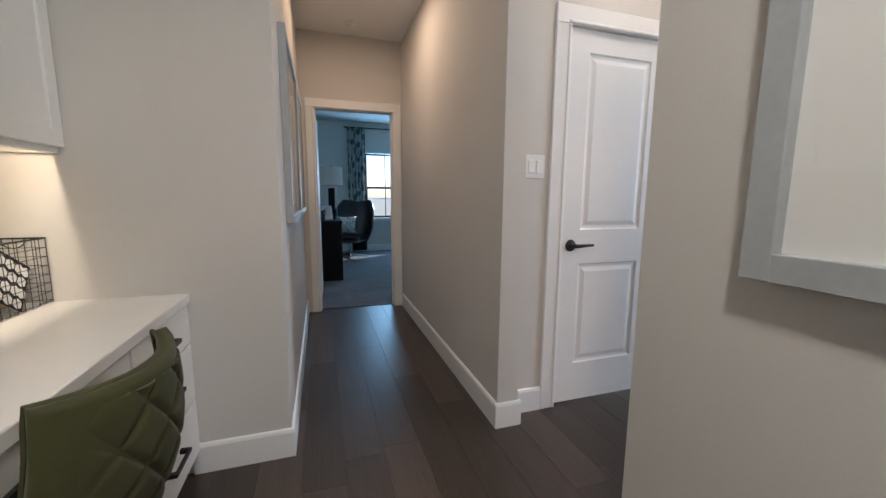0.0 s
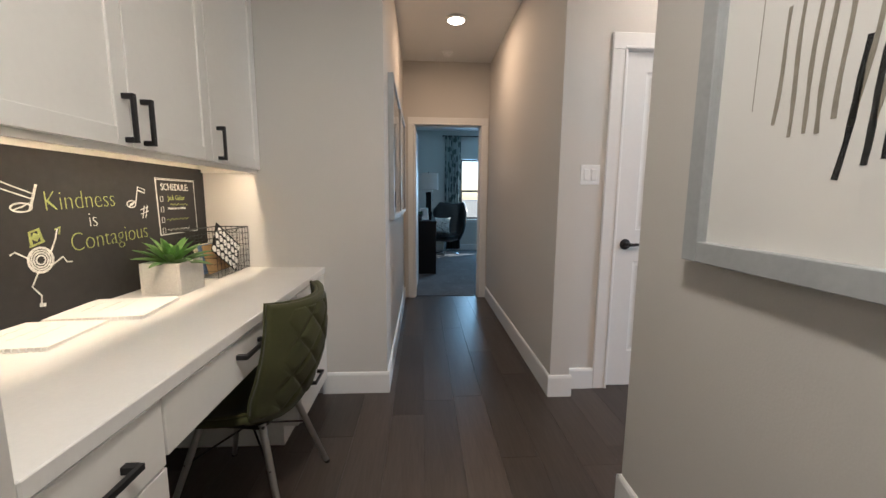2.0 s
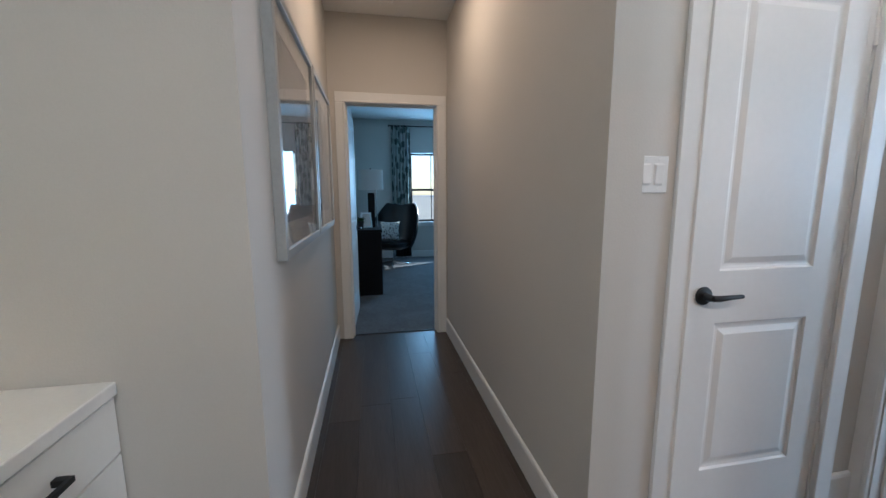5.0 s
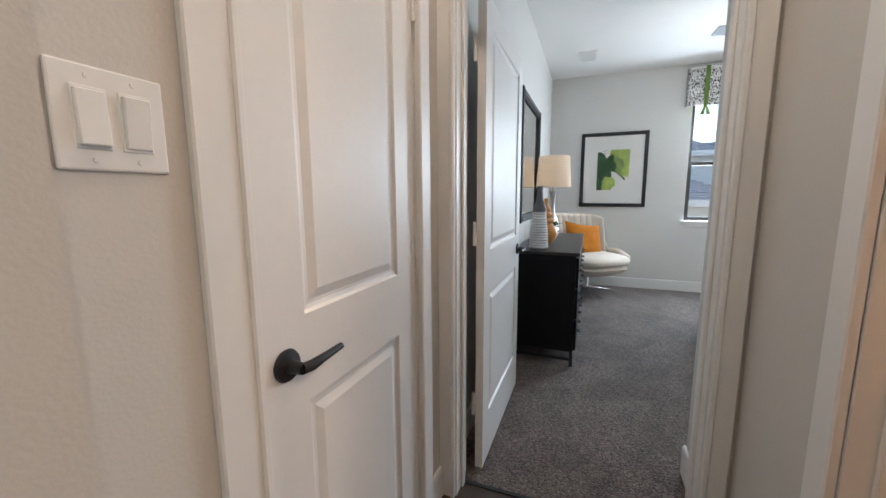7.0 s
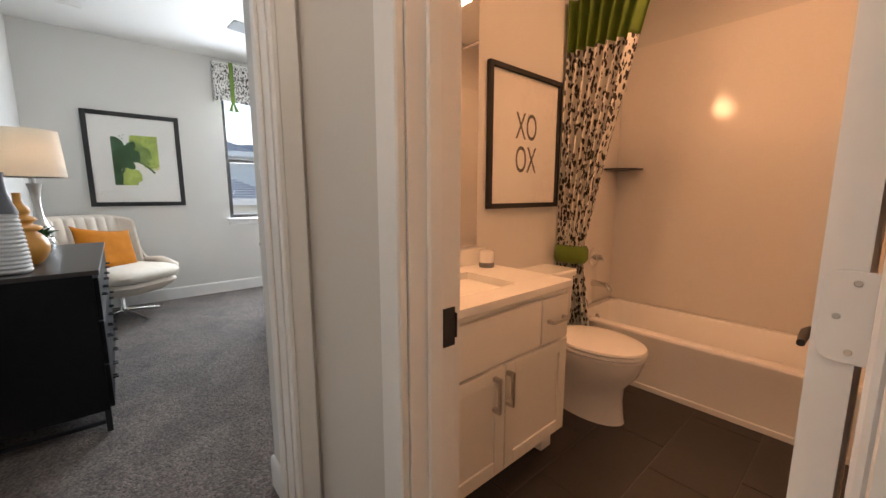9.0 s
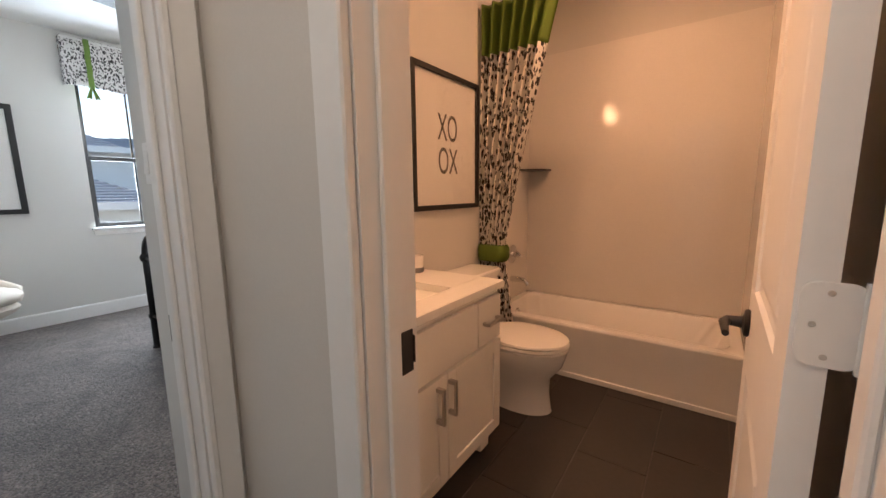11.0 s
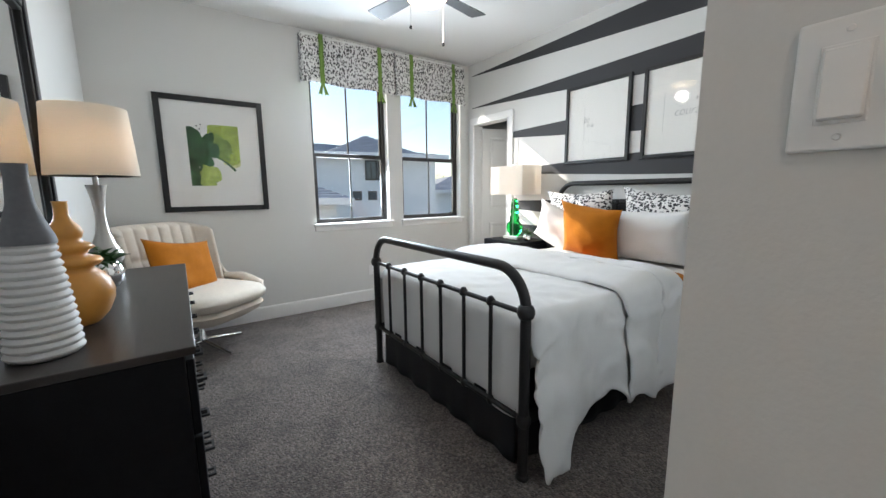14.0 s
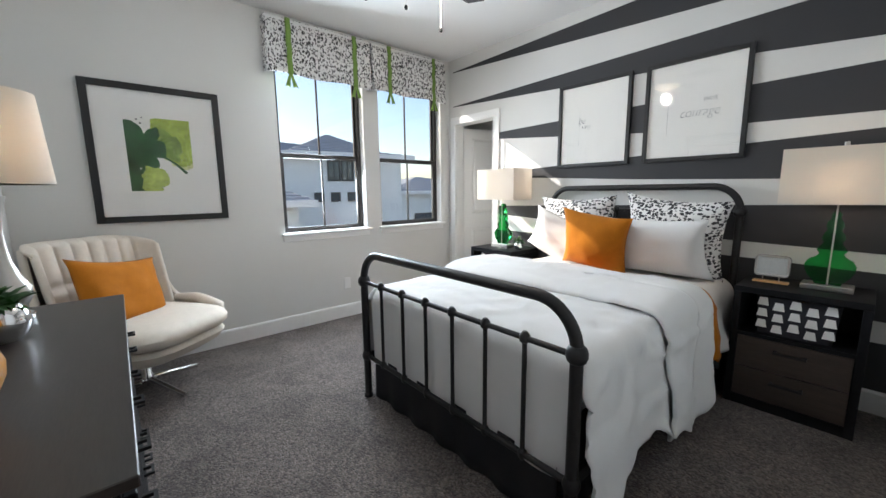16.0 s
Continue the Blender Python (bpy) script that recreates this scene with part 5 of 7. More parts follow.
TC = (1.93, -0.875)
part("bowl", oval(*TC, [(0.190, 0.30, 0.112, 0.0, 0.0), (0.184, 0.30, 0.106, 0.02, 0), (0.172, 0.29, 0.100, 0.12, 0), (0.168, 0.28, 0.108, 0.20, -0.01), (0.22, 0.27, 0.155, 0.28, -0.02), (0.262, 0.27, 0.178, 0.345, 0), (0.268, 0.27, 0.182, 0.375, 0), (0.255, 0.26, 0.172, 0.385, 0)]), PORCELAIN, tl, "", True)
part("seat", oval(*TC, [(0.265, 0.21, 0.180, 0.386, 0), (0.275, 0.215, 0.188, 0.392, 0), (0.275, 0.215, 0.188, 0.402, 0), (0.268, 0.21, 0.182, 0.408, 0)]), PORCELAIN, tl, "", True)
part("lid", oval(*TC, [(0.268, 0.215, 0.184, 0.411, 0), (0.276, 0.22, 0.190, 0.416, 0), (0.270, 0.215, 0.185, 0.428, 0), (0.21, 0.17, 0.14, 0.436, 0)]), PORCELAIN, tl, "", True)
part("tank", rings([(2.19, 2.385, -1.055, -0.665, 0.03, 0.385), (2.18, 2.390, -1.070, -0.650, 0.035, 0.42), (2.175, 2.392, -1.080, -0.640, 0.035, 0.715)]), PORCELAIN, tl, "", True)
part("tank_lid", rings([(2.162, 2.394, -1.092, -0.628, 0.035, 0.7155), (2.160, 2.395, -1.095, -0.625, 0.035, 0.745), (2.170, 2.392, -1.085, -0.635, 0.03, 0.755)]), PORCELAIN, tl, "", True)
part("flush_lever", join(rod((2.175, -0.70, 0.66), (2.155, -0.70, 0.66), 0.012, 12), tube([(2.158, -0.70, 0.66), (2.15, -0.72, 0.658), (2.15, -0.77, 0.652)], 0.006, 8)), CHROME, tl, "", True)

# vanity
VF, V0, V1, VT = 1.872, -0.462, 0.523, 0.800
va = thing("vanity_cabinet", (2.13, 0.03, 0), "white shaker bathroom vanity cabinet with nickel pulls", "cabinet")
part("body", box(VF, 2.398, V0, V1, 0.095, VT - 0.001), CABINET, va)
part("toe_kick", box(VF + 0.07, 2.398, V0 + 0.005, V1, 0.0, 0.0945), CABINET, va)
part("foot_block", box(VF + 0.03, VF + 0.068, V0 + 0.02, V0 + 0.10, 0.0, 0.0945, bevel=0.004), CABINET, va)
for a, b, kind in ((-0.458, -0.258, "drawer"), (-0.252, 0.242, "false_front"), (0.248, 0.448, "drawer")):
    d = part(kind, box(VF - 0.020, VF - 0.0005, a, b, 0.575, 0.772, bevel=0.0025), CABINET, va)
    if kind == "drawer":
        yc = (a + b) / 2
        bar_pull(d, (VF - 0.020, yc + 0.064, 0.672), (VF - 0.020, yc - 0.064, 0.672), (-1, 0, 0), NICKEL, label="brushed nickel bar pull")
for a, b, hy in ((-0.458, -0.030, -0.066), (-0.024, 0.404, 0.012)):
    d = part("cabinet_door", shaker(VF - 0.0005, a, b, 0.115, 0.560, -1), CABINET, va)
    bar_pull(d, (VF - 0.020, hy + 0.03, 0.395), (VF - 0.020, hy + 0.03, 0.535), (-1, 0, 0), NICKEL, label="brushed nickel bar pull")
ct = thing("vanity_counter", (2.13, 0.03, VT), "white quartz vanity counter with undermount sink", "counter")
SX0, SX1, SY0, SY1 = 1.965, 2.275, -0.225, 0.225
part("slab", join(box(VF - 0.028, SX0, V0 - 0.015, V1, VT, VT + 0.034, bevel=0.002), box(SX1, 2.398, V0 - 0.015, V1, VT, VT + 0.034, bevel=0.002), box(SX0, SX1, V0 - 0.015, SY0, VT, VT + 0.034), box(SX0, SX1, SY1, V1, VT, VT + 0.034)), QUARTZ, ct)
part("backsplash", box(2.384, 2.3985, V0 - 0.015, V1, VT + 0.0345, VT + 0.125, bevel=0.002), QUARTZ, ct)
part("sink_basin", rings([(SX0 - 0.004, SX1 + 0.004, SY0 - 0.004, SY1 + 0.004, 0.03, VT + 0.0005), (SX0 + 0.002, SX1 - 0.002, SY0 + 0.002, SY1 - 0.002, 0.035, VT - 0.02), (SX0 + 0.02, SX1 - 0.02, SY0 + 0.02, SY1 - 0.02, 0.05, VT - 0.12), (SX0 + 0.05, SX1 - 0.05, SY0 + 0.06, SY1 - 0.06, 0.05, VT - 0.14)]), PORCELAIN, ct, "white undermount basin", True)
ca = thing("candle_jar", (2.30, -0.395, VT + 0.034), "white and grey ceramic candle jar on the vanity", "candle")
part("jar", lathe([(0, 0.0), (0.037, 0.0), (0.040, 0.004), (0.040, 0.026), (0, 0.026)], (2.30, -0.395, VT + 0.0345), 28), mat("grey_ceramic", (0.20, 0.20, 0.21), 0.6), ca, "grey lower band", True)
part("upper_jar", lathe([(0.040, 0.0262), (0.041, 0.080), (0.039, 0.086), (0.034, 0.086), (0.034, 0.060), (0, 0.058)], (2.30, -0.395, VT + 0.0345), 28), PORCELAIN, ca, "", True)
mi = thing("bathroom_mirror", (2.396, 0.04, 0.93), "frameless bathroom wall mirror above the vanity", "mirror")
part("mirror_glass", box(2.391, 2.3985, -0.412, 0.520, 0.937, 2.20, bevel=0.0015), MIRROR, mi)
XM = pose(2.40, -0.820, 1.523, 0, 0, -90)
XR, yb = picture("bathroom_picture", XM, 0.675, 0.778, 0.028, 0.028, BLACK, "black framed letter print beside the bathroom mirror", "picture")
for txt, dz in (("XO", 0.075), ("OX", -0.115)):
    lettering("lettering", txt, 0.215, XM @ Matrix.Translation((0.0, yb - 0.0012, dz)) @ pose(0, 0, 0, 90, 0, 0), mat("grey_print_ink", (0.11, 0.10, 0.09), 0.9, var=0.5, scale=60, grain=200), XR, wide=0.62)
WM = pose(0.88, -0.80, 1.50, 0, 0, 90)
WR, yb2 = picture("bathroom_picture", WM, 0.32, 0.78, 0.028, 0.028, BLACK, "black framed print on the bathroom side wall", "picture", board=PAPER)
WARMGLOBE = glow("warm_globe", (1.0, 0.62, 0.32), 1.6)
vl = thing("vanity_light", (2.39, 0.04, 2.36), "vanity bar light above the bathroom mirror", "wall light")
part("back_plate", box(2.372, 2.3985, -0.28, 0.36, 2.33, 2.41, bevel=0.004), NICKEL, vl)
for y in (-0.18, 0.04, 0.26):
    part("globe", lathe([(0, -0.075), (0.035, -0.065), (0.048, -0.03), (0.046, 0.03), (0.030, 0.055), (0, 0.06)], (2.315, y, 2.37), 20), WARMGLOBE, vl, "lit frosted globe", True)
    part("arm", rod((2.372, y, 2.37), (2.35, y, 2.37), 0.010, 10), NICKEL, vl)
disc_light(1.50, -1.10, HZ, 0.09, "lit white disc light on the bathroom ceiling", glow("warm_diffuser", (1.0, 0.62, 0.32), 2.4))
# unseen vestibule disc, made up to go with the fill lamp there
disc_light(1.45, 1.20, HZ, 0.075, "unseen disc light added on the vestibule ceiling as fill", DISC)

# ---- bedroom ----
# charcoal stripes: upper and lower edges as (x, z) runs
STRIPES = [([(6.19, 2.663), (4.19, 2.708), (2.512, 2.742)], [(6.19, 2.657), (3.44, 2.50), (2.512, 2.44)]),
           ([(6.19, 2.278), (3.04, 2.362), (2.512, 2.378)], [(6.19, 2.272), (3.32, 2.128), (2.512, 2.05)]),
           ([(5.458, 1.900), (4.03, 1.93), (2.512, 1.955)], [(5.458, 1.832), (4.03, 1.72), (2.512, 1.685)]),
           ([(5.458, 1.478), (4.03, 1.545), (2.512, 1.612)], [(5.458, 1.432), (4.03, 1.365), (2.512, 1.325)]),
           ([(5.458, 1.125), (4.03, 1.16), (2.512, 1.192)], [(5.458, 1.035), (4.03, 0.955), (2.512, 0.912)]),
           ([(5.458, 0.865), (4.03, 0.845), (2.512, 0.806)], [(5.458, 0.610), (4.03, 0.57), (2.512, 0.535)]),
           ([(5.458, 0.400), (4.03, 0.41), (2.512, 0.415)], [(5.458, 0.136), (4.03, 0.136), (2.512, 0.136)])]
hw = bpy.data.objects["wall_headboard"]
for up, dn in STRIPES:
    bm = bmesh.new()
    for k in range(len(up) - 1):
        q = [(up[k][0], up[k][1]), (up[k + 1][0], up[k + 1][1]), (dn[k + 1][0], dn[k + 1][1]), (dn[k][0], dn[k][1])]
        f = [bm.verts.new((x, BY0 + 0.0005, z)) for x, z in q]
        b = [bm.verts.new((x, BY0 + 0.0025, z)) for x, z in q]
        bm.faces.new(b)
        for i in range(4):
            bm.faces.new((f[i], f[(i + 1) % 4], b[(i + 1) % 4], b[i]))
    bmesh.ops.remove_doubles(bm, verts=bm.verts[:], dist=1e-5)
    bmesh.ops.recalc_face_normals(bm, faces=bm.faces[:])
    part("painted_stripe", bm, STRIPE, hw, "charcoal painted stripe")


# bed
def ball(c, r=0.030, h=0.05):
    return lathe([(0.023, -h / 2), (r * 0.85, -h * 0.38), (r, -h * 0.12), (r, h * 0.12), (r * 0.85, h * 0.38), (0.023, h / 2)], c, 20)


bed = thing("bed", (4.045, -0.97, 0), "black iron bed frame with curved tube headboard and footboard", "bed")
PX0, PX1 = 3.325, 4.738
for end, y, zc, ztop, spind in (("footboard", 0.038, 0.750, 0.922, [4.545, 4.335, 4.136, 3.939, 3.735, 3.536]), ("headboard", -1.955, 1.13, 1.300, [4.53, 4.335, 4.13, 3.93, 3.73, 3.53])):
    R = ztop - zc - 0.005
    pts = [(PX0, y, zc)] + arc((PX0 + R, y, zc + 0.005), R, 180, 90, 10, (1, 0, 0), (0, 0, 1)) + arc((PX1 - R, y, zc + 0.005), R, 90, 0, 10, (1, 0, 0), (0, 0, 1)) + [(PX1, y, zc)]
    part(end, tube(pts, 0.0225, 16), IRON, bed, "", True)
    for x in (PX0, PX1):
        part("post", tube([(x, y, 0.018), (x, y, zc)], 0.0225, 16), IRON, bed, "", True)
        part("collar", ball((x, y, zc), 0.037, 0.062), IRON, bed, "", True)
        part("collar", ball((x, y, 0.272), 0.032, 0.055), IRON, bed, "", True)
        part("foot", lathe([(0, 0), (0.028, 0), (0.030, 0.006), (0.026, 0.018), (0.0225, 0.022), (0, 0.022)], (x, y, 0), 18), IRON, bed, "", True)
    part("cross_rail", rod((PX0, y, zc - 0.005), (PX1, y, zc - 0.005), 0.0115, 12), IRON, bed, "", True)
    part("cross_rail", rod((PX0, y, 0.272), (PX1, y, 0.272), 0.0130, 12), IRON, bed, "", True)
    for x in spind:
        part("spindle", rod((x, y, 0.272), (x, y, zc - 0.005), 0.0095, 12), IRON, bed, "", True)
        part("knuckle", lathe([(0.011, -0.020), (0.020, -0.012), (0.021, 0.010), (0.014, 0.020), (0.009, 0.026)], (x, y, zc - 0.005), 14), IRON, bed, "", True)
        part("knuckle", lathe([(0.009, -0.026), (0.016, -0.014), (0.018, 0.010), (0.010, 0.020)], (x, y, 0.272), 14), IRON, bed, "", True)
for x in (PX0 + 0.012, PX1 - 0.012):
    part("side_rail", box(x - 0.012, x + 0.012, -1.93, 0.01, 0.235, 0.295, bevel=0.004), IRON, bed)

single("box_spring", box(3.385, 4.705, -1.93, 0.0, 0.245, 0.44, bevel=0.012, seg=2), INK, "black covered box spring on the bed frame", "box spring")
single("mattress", box(3.380, 4.710, -1.935, -0.005, 0.4405, 0.655, bevel=0.03, seg=3), LINEN, "white mattress in a fitted sheet on the bed", "mattress")
SKIRT = mat("black_bed_skirt", (0.010, 0.010, 0.013), 0.9, var=0.2, scale=20, grain=240, bump=0.04)
sk = thing("bed_skirt", (4.045, -0.97, 0.0), "black gathered bed skirt hanging to the carpet", "bed skirt")
part("foot_panel", sheet(80, 6, lambda u, v: Vector((3.40 + 1.29 * u, 0.006 + 0.010 * math.sin(u * 40) * (1 - v), 0.008 + 0.27 * v)), 0.002), SKIRT, sk, "", "all")
for x in (3.392, 4.698):
    part("side_panel", sheet(100, 6, lambda u, v: Vector((x + 0.010 * math.sin(u * 60) * (1 - v) * (1 if x < 4 else -1), -1.92 + 1.92 * u, 0.008 + 0.25 * v)), 0.002), SKIRT, sk, "", "all")


def drape(u, y, top, hemL, hemR, puff, seed, out=0.0):
    """Cloth across the bed at y: u 0 at the left hem (x high), 1 at the right hem (x low)."""
    xl, xr = 4.735 + out, 3.335 - out
    rad = 0.085
    lenL, lenR, lenT = max(top - rad - hemL, 0.02), max(top - rad - hemR, 0.02), xl - xr - 2 * rad
    q = math.pi / 2 * rad
    L = lenL + q + lenT + q + lenR
    s = u * L
    n1 = noise.noise(Vector((u * 5.0 + seed, y * 3.1, 0.3)))
    n2 = noise.noise(Vector((u * 14.0, y * 9.0 + seed, 1.7)))
    if s < lenL:
        t = s / lenL
        fold = 0.024 * math.sin(y * 16 + 2 * n1 + seed) * (1 - t) ** 1.2
        p = Vector((xl + (0.035 + 0.06 * max(0.0, 1 + y / 0.8)) * (1 - t) + fold + 0.010 * n2, y + 0.01 * n1, hemL + s))
    elif s < lenL + q:
        a = (s - lenL) / rad
        p = Vector((xl - rad + rad * math.cos(a), y, top - rad + rad * math.sin(a)))
    elif s < lenL + q + lenT:
        t = (s - lenL - q) / lenT
        p = Vector((xl - rad - (s - lenL - q), y, top + puff * (0.35 + 0.65 * n1) * math.sin(math.pi * t) ** 0.5 + 0.010 * n2))
    elif s < lenL + 2 * q + lenT:
        a = (s - lenL - q - lenT) / rad
        p = Vector((xr + rad - rad * math.sin(a), y, top - rad + rad * math.cos(a)))
    else:
        t = (s - lenL - 2 * q - lenT) / lenR
        fold = 0.030 * math.sin(y * 15 + 2.5 * n1 + seed) * t ** 1.2
        p = Vector((xr - 0.050 * t ** 0.8 + fold + 0.012 * n2, y + 0.012 * n1, top - rad - (s - lenL - 2 * q - lenT)))
    wr = noise.noise(Vector((p.x * 7 + seed, p.y * 4, p.z * 5)))
    wr2 = noise.noise(Vector((p.x * 16, p.y * 11 + seed, p.z * 12)))
    crease = max(0.0, 0.25 - abs(wr)) / 0.25
    side = min(1.0, max(0.0, (abs(p.x - 4.035) - 0.62) / 0.08))
    return p + Vector((side * math.copysign(1, p.x - 4.035) * (0.016 * crease + 0.008 * wr2), 0, (1 - side) * (0.006 * crease + 0.004 * wr2)))


CREAMLINEN = mat("warm_white_blanket", (0.70, 0.67, 0.63), 0.9, var=0.04, scale=8, grain=300, bump=0.06)
single("blanket", sheet(90, 26, lambda u, v: drape(u, -1.93 + 0.75 * v, 0.678 - 0.006 * v, 0.34, 0.30 - 0.02 * math.sin(v * 9), 0.006, 4.0, 0.010), 0.008), CREAMLINEN, "warm white blanket hanging over the side of the bed", "blanket", smooth="all")
single("throw_blanket", sheet(90, 14, lambda u, v: drape(u, -1.46 + 0.34 * v, 0.694, 0.40, 0.27 + 0.03 * math.sin(v * 7), 0.004, 9.0, 0.018), 0.006), ORANGE, "burnt orange velvet throw folded under the comforter", "throw", smooth="all")


def comforter(u, v):
    """Main comforter: v 0 near the pillows, 1 over the foot and down it."""
    yend = -0.075
    run = 1.17
    s = v * (run + 0.52)
    y = -1.245 + min(s, run)
    hemR = 0.215 + 0.045 * math.sin(y * 11) + 0.03 * math.sin(y * 23 + 1)
    k = max(0.0, 1 - abs(y + 0.10) / 0.22)
    hemR -= 0.20 * k
    p = drape(u, y, 0.705, 0.24 + 0.03 * math.sin(y * 13), max(hemR, 0.025), 0.024, 1.0, 0.026)
    if s > run:
        d = s - run
        inside = 1.0 if 3.345 < p.x < 4.70 else 0.0
        drop = d if inside else d * 0.22
        r = 0.075
        if drop < r * 1.57:
            a = drop / r
            p = p + Vector((0, r * math.sin(a), -r * (1 - math.cos(a))))
        else:
            p = p + Vector((0, r + 0.008 * math.sin(p.x * 22), -r - (drop - r * 1.57)))
        if p.y > 0.006 and inside:
            p.y = 0.006 + 0.004 * math.sin(p.x * 17)
        p.z = max(p.z, 0.03)
    return p


cf = thing("comforter", (4.045, -0.6, 0.70), "rumpled white comforter spread over the bed", "comforter")
part("cover", sheet(130, 70, comforter, 0.012), LINEN, cf, "", "all")
part("piping", tube([comforter(0.985 + 0 * k, 0.02 + 0.74 * k / 60) for k in range(61)], 0.0035, 6), LINEN, cf, "", True)


def fold_over(u, v):
    """Thick folded-back band with rolled edges."""
    y = -1.225 + 0.60 * v + 0.05 * math.sin(u * 5 + 1.0) * (1 if v > 0.5 else 0.4) + 0.10 * (u - 0.5) * (v - 0.2)
    edge = max(0.0, 1 - abs(2 * v - 1) ** 3)
    hemR = 0.165 + 0.05 * math.sin(v * 8 + 0.5)
    return drape(u, y, 0.722 + 0.055 * edge ** 0.6, 0.24 + 0.03 * math.sin(v * 7), hemR, 0.022, 2.2, 0.040 + 0.030 * edge)


fd = thing("folded_duvet", (4.045, -0.9, 0.74), "thick white duvet folded back across the bed", "duvet")
part("cover", sheet(130, 36, fold_over, 0.014), LINEN, fd, "", "all")
part("piping", tube([fold_over(k / 120, 0.985) for k in range(121)], 0.0035, 6), LINEN, fd, "", True)

for nm, mt, c, dims, rx, rz, ry, lab, cat in (
        ("euro_pillow", SPOT_PILLOW, (4.38, -1.815, 0.955), (0.66, 0.58, 0.20), -12, 2, 1, "black and white animal-print pillow against the headboard", "pillow"),
        ("euro_pillow", SPOT_PILLOW, (3.665, -1.815, 0.955), (0.68, 0.58, 0.20), -12, -4, -5, "black and white animal-print pillow against the headboard", "pillow"),
        ("bed_pillow", LINEN, (4.43, -1.640, 0.875), (0.58, 0.42, 0.19), -26, 14, -26, "plump white bed pillow standing on the bed", "pillow"),
        ("bed_pillow", LINEN, (3.705, -1.645, 0.893), (0.66, 0.44, 0.18), -22, -4, 1, "plump white bed pillow standing on the bed", "pillow"),
        ("accent_pillow", ORANGE, (4.065, -1.480, 0.912), (0.49, 0.47, 0.17), -20, 8, -8, "burnt orange velvet accent pillow on the bed", "pillow")):
    bm = cushion(*dims[:2], dims[2], n=18)
    ob = single(nm, bm, mt, lab, cat, "pillows on the bed", smooth="all")
    ob.matrix_basis = pose(*c, rx, ry, rz)


# nightstands
def nightstand(x0, x1, lab):
    y0, y1, zt = BY0 + 0.03, -1.585, 0.722
    root = thing("nightstand", ((x0 + x1) / 2, (y0 + y1) / 2, 0), lab, "nightstand", "nightstands beside the bed")
    part("top", box(x0, x1, y0, y1, zt - 0.035, zt, bevel=0.002), EBONY, root)
    for a, b in ((x0, x0 + 0.035), (x1 - 0.035, x1)):
        part("side_panel", box(a, b, y0, y1, 0.0, zt - 0.0355, bevel=0.002), EBONY, root)
    part("back_panel", box(x0 + 0.035, x1 - 0.035, y0, y0 + 0.012, 0.05, zt - 0.036), EBONY, root)
    part("shelf", box(x0 + 0.035, x1 - 0.035, y0 + 0.012, y1 - 0.002, 0.430, 0.452), EBONY, root)
    part("plinth", box(x0 + 0.035, x1 - 0.035, y0 + 0.012, y1 - 0.004, 0.0, 0.055), EBONY, root)
    for z0, z1 in ((0.060, 0.240), (0.246, 0.426)):
        d = part("drawer", box(x0 + 0.038, x1 - 0.038, y1 - 0.024, y1 - 0.004, z0, z1, bevel=0.002), mat("brown_drawer_wood", (0.050, 0.036, 0.030), 0.45, var=0.3, scale=5, grain=30, stretch=(1, 8, 8), bump=0.02), root, "dark brown wood drawer")
        cx = (x0 + x1) / 2
        bar_pull(d, (cx - 0.07, y1 - 0.004, z1 - 0.055), (cx + 0.07, y1 - 0.004, z1 - 0.055), (0, 1, 0))
    part("interior_drawer_box", box(x0 + 0.04, x1 - 0.04, y0 + 0.013, y1 - 0.025, 0.058, 0.428), EBONY, root)
    return root


nightstand(2.690, 3.240, "dark wood nightstand with open shelf and two drawers")
nightstand(4.915, 5.440, "dark wood nightstand with open shelf and two drawers")

PATTERN_NAVY = mat("navy_basket_cloth", (0.016, 0.016, 0.022), 0.85, var=0.2, scale=20, grain=200)


def pattern_basket(x0, x1):
    root = thing("fabric_basket", ((x0 + x1) / 2, -1.78, 0.453), "navy fabric basket printed with white trapezoids in the nightstand", "basket", "baskets in the nightstands")
    y = -1.632
    part("basket_body", rings([(x0 + 0.02, x1 - 0.02, -1.94, y - 0.01, 0.02, 0.4525), (x0, x1, -1.95, y, 0.02, 0.672)], cap=True), PATTERN_NAVY, root, "", True)
    n = 5
    for i in range(n):
        for j in range(3):
            cx = x0 + 0.036 + (x1 - x0 - 0.072) * i / (n - 1)
            cz = 0.488 + j * 0.066 + (0.0 if i % 2 else 0.022)
            if cz > 0.655:
                continue
            w0, w1, h = 0.026, 0.017, 0.023
            yy = y - 0.010 + 0.010 * (cz - 0.4525) / 0.22 + 0.0012
            bm = bmesh.new()
            q = [(cx - w0, cz - h), (cx + w0, cz - h), (cx + w1, cz + h), (cx - w1, cz + h)]
            a = [bm.verts.new((px, yy, pz)) for px, pz in q]
            b = [bm.verts.new((px, yy + 0.0012, pz)) for px, pz in q]
            bm.faces.new(b)
            for k in range(4):
                bm.faces.new((a[k], a[(k + 1) % 4], b[(k + 1) % 4], b[k]))
            bmesh.ops.recalc_face_normals(bm, faces=bm.faces[:])
            part("printed_trapezoid", bm, PAPER, root)


pattern_basket(2.795, 3.145)
pattern_basket(5.01, 5.35)


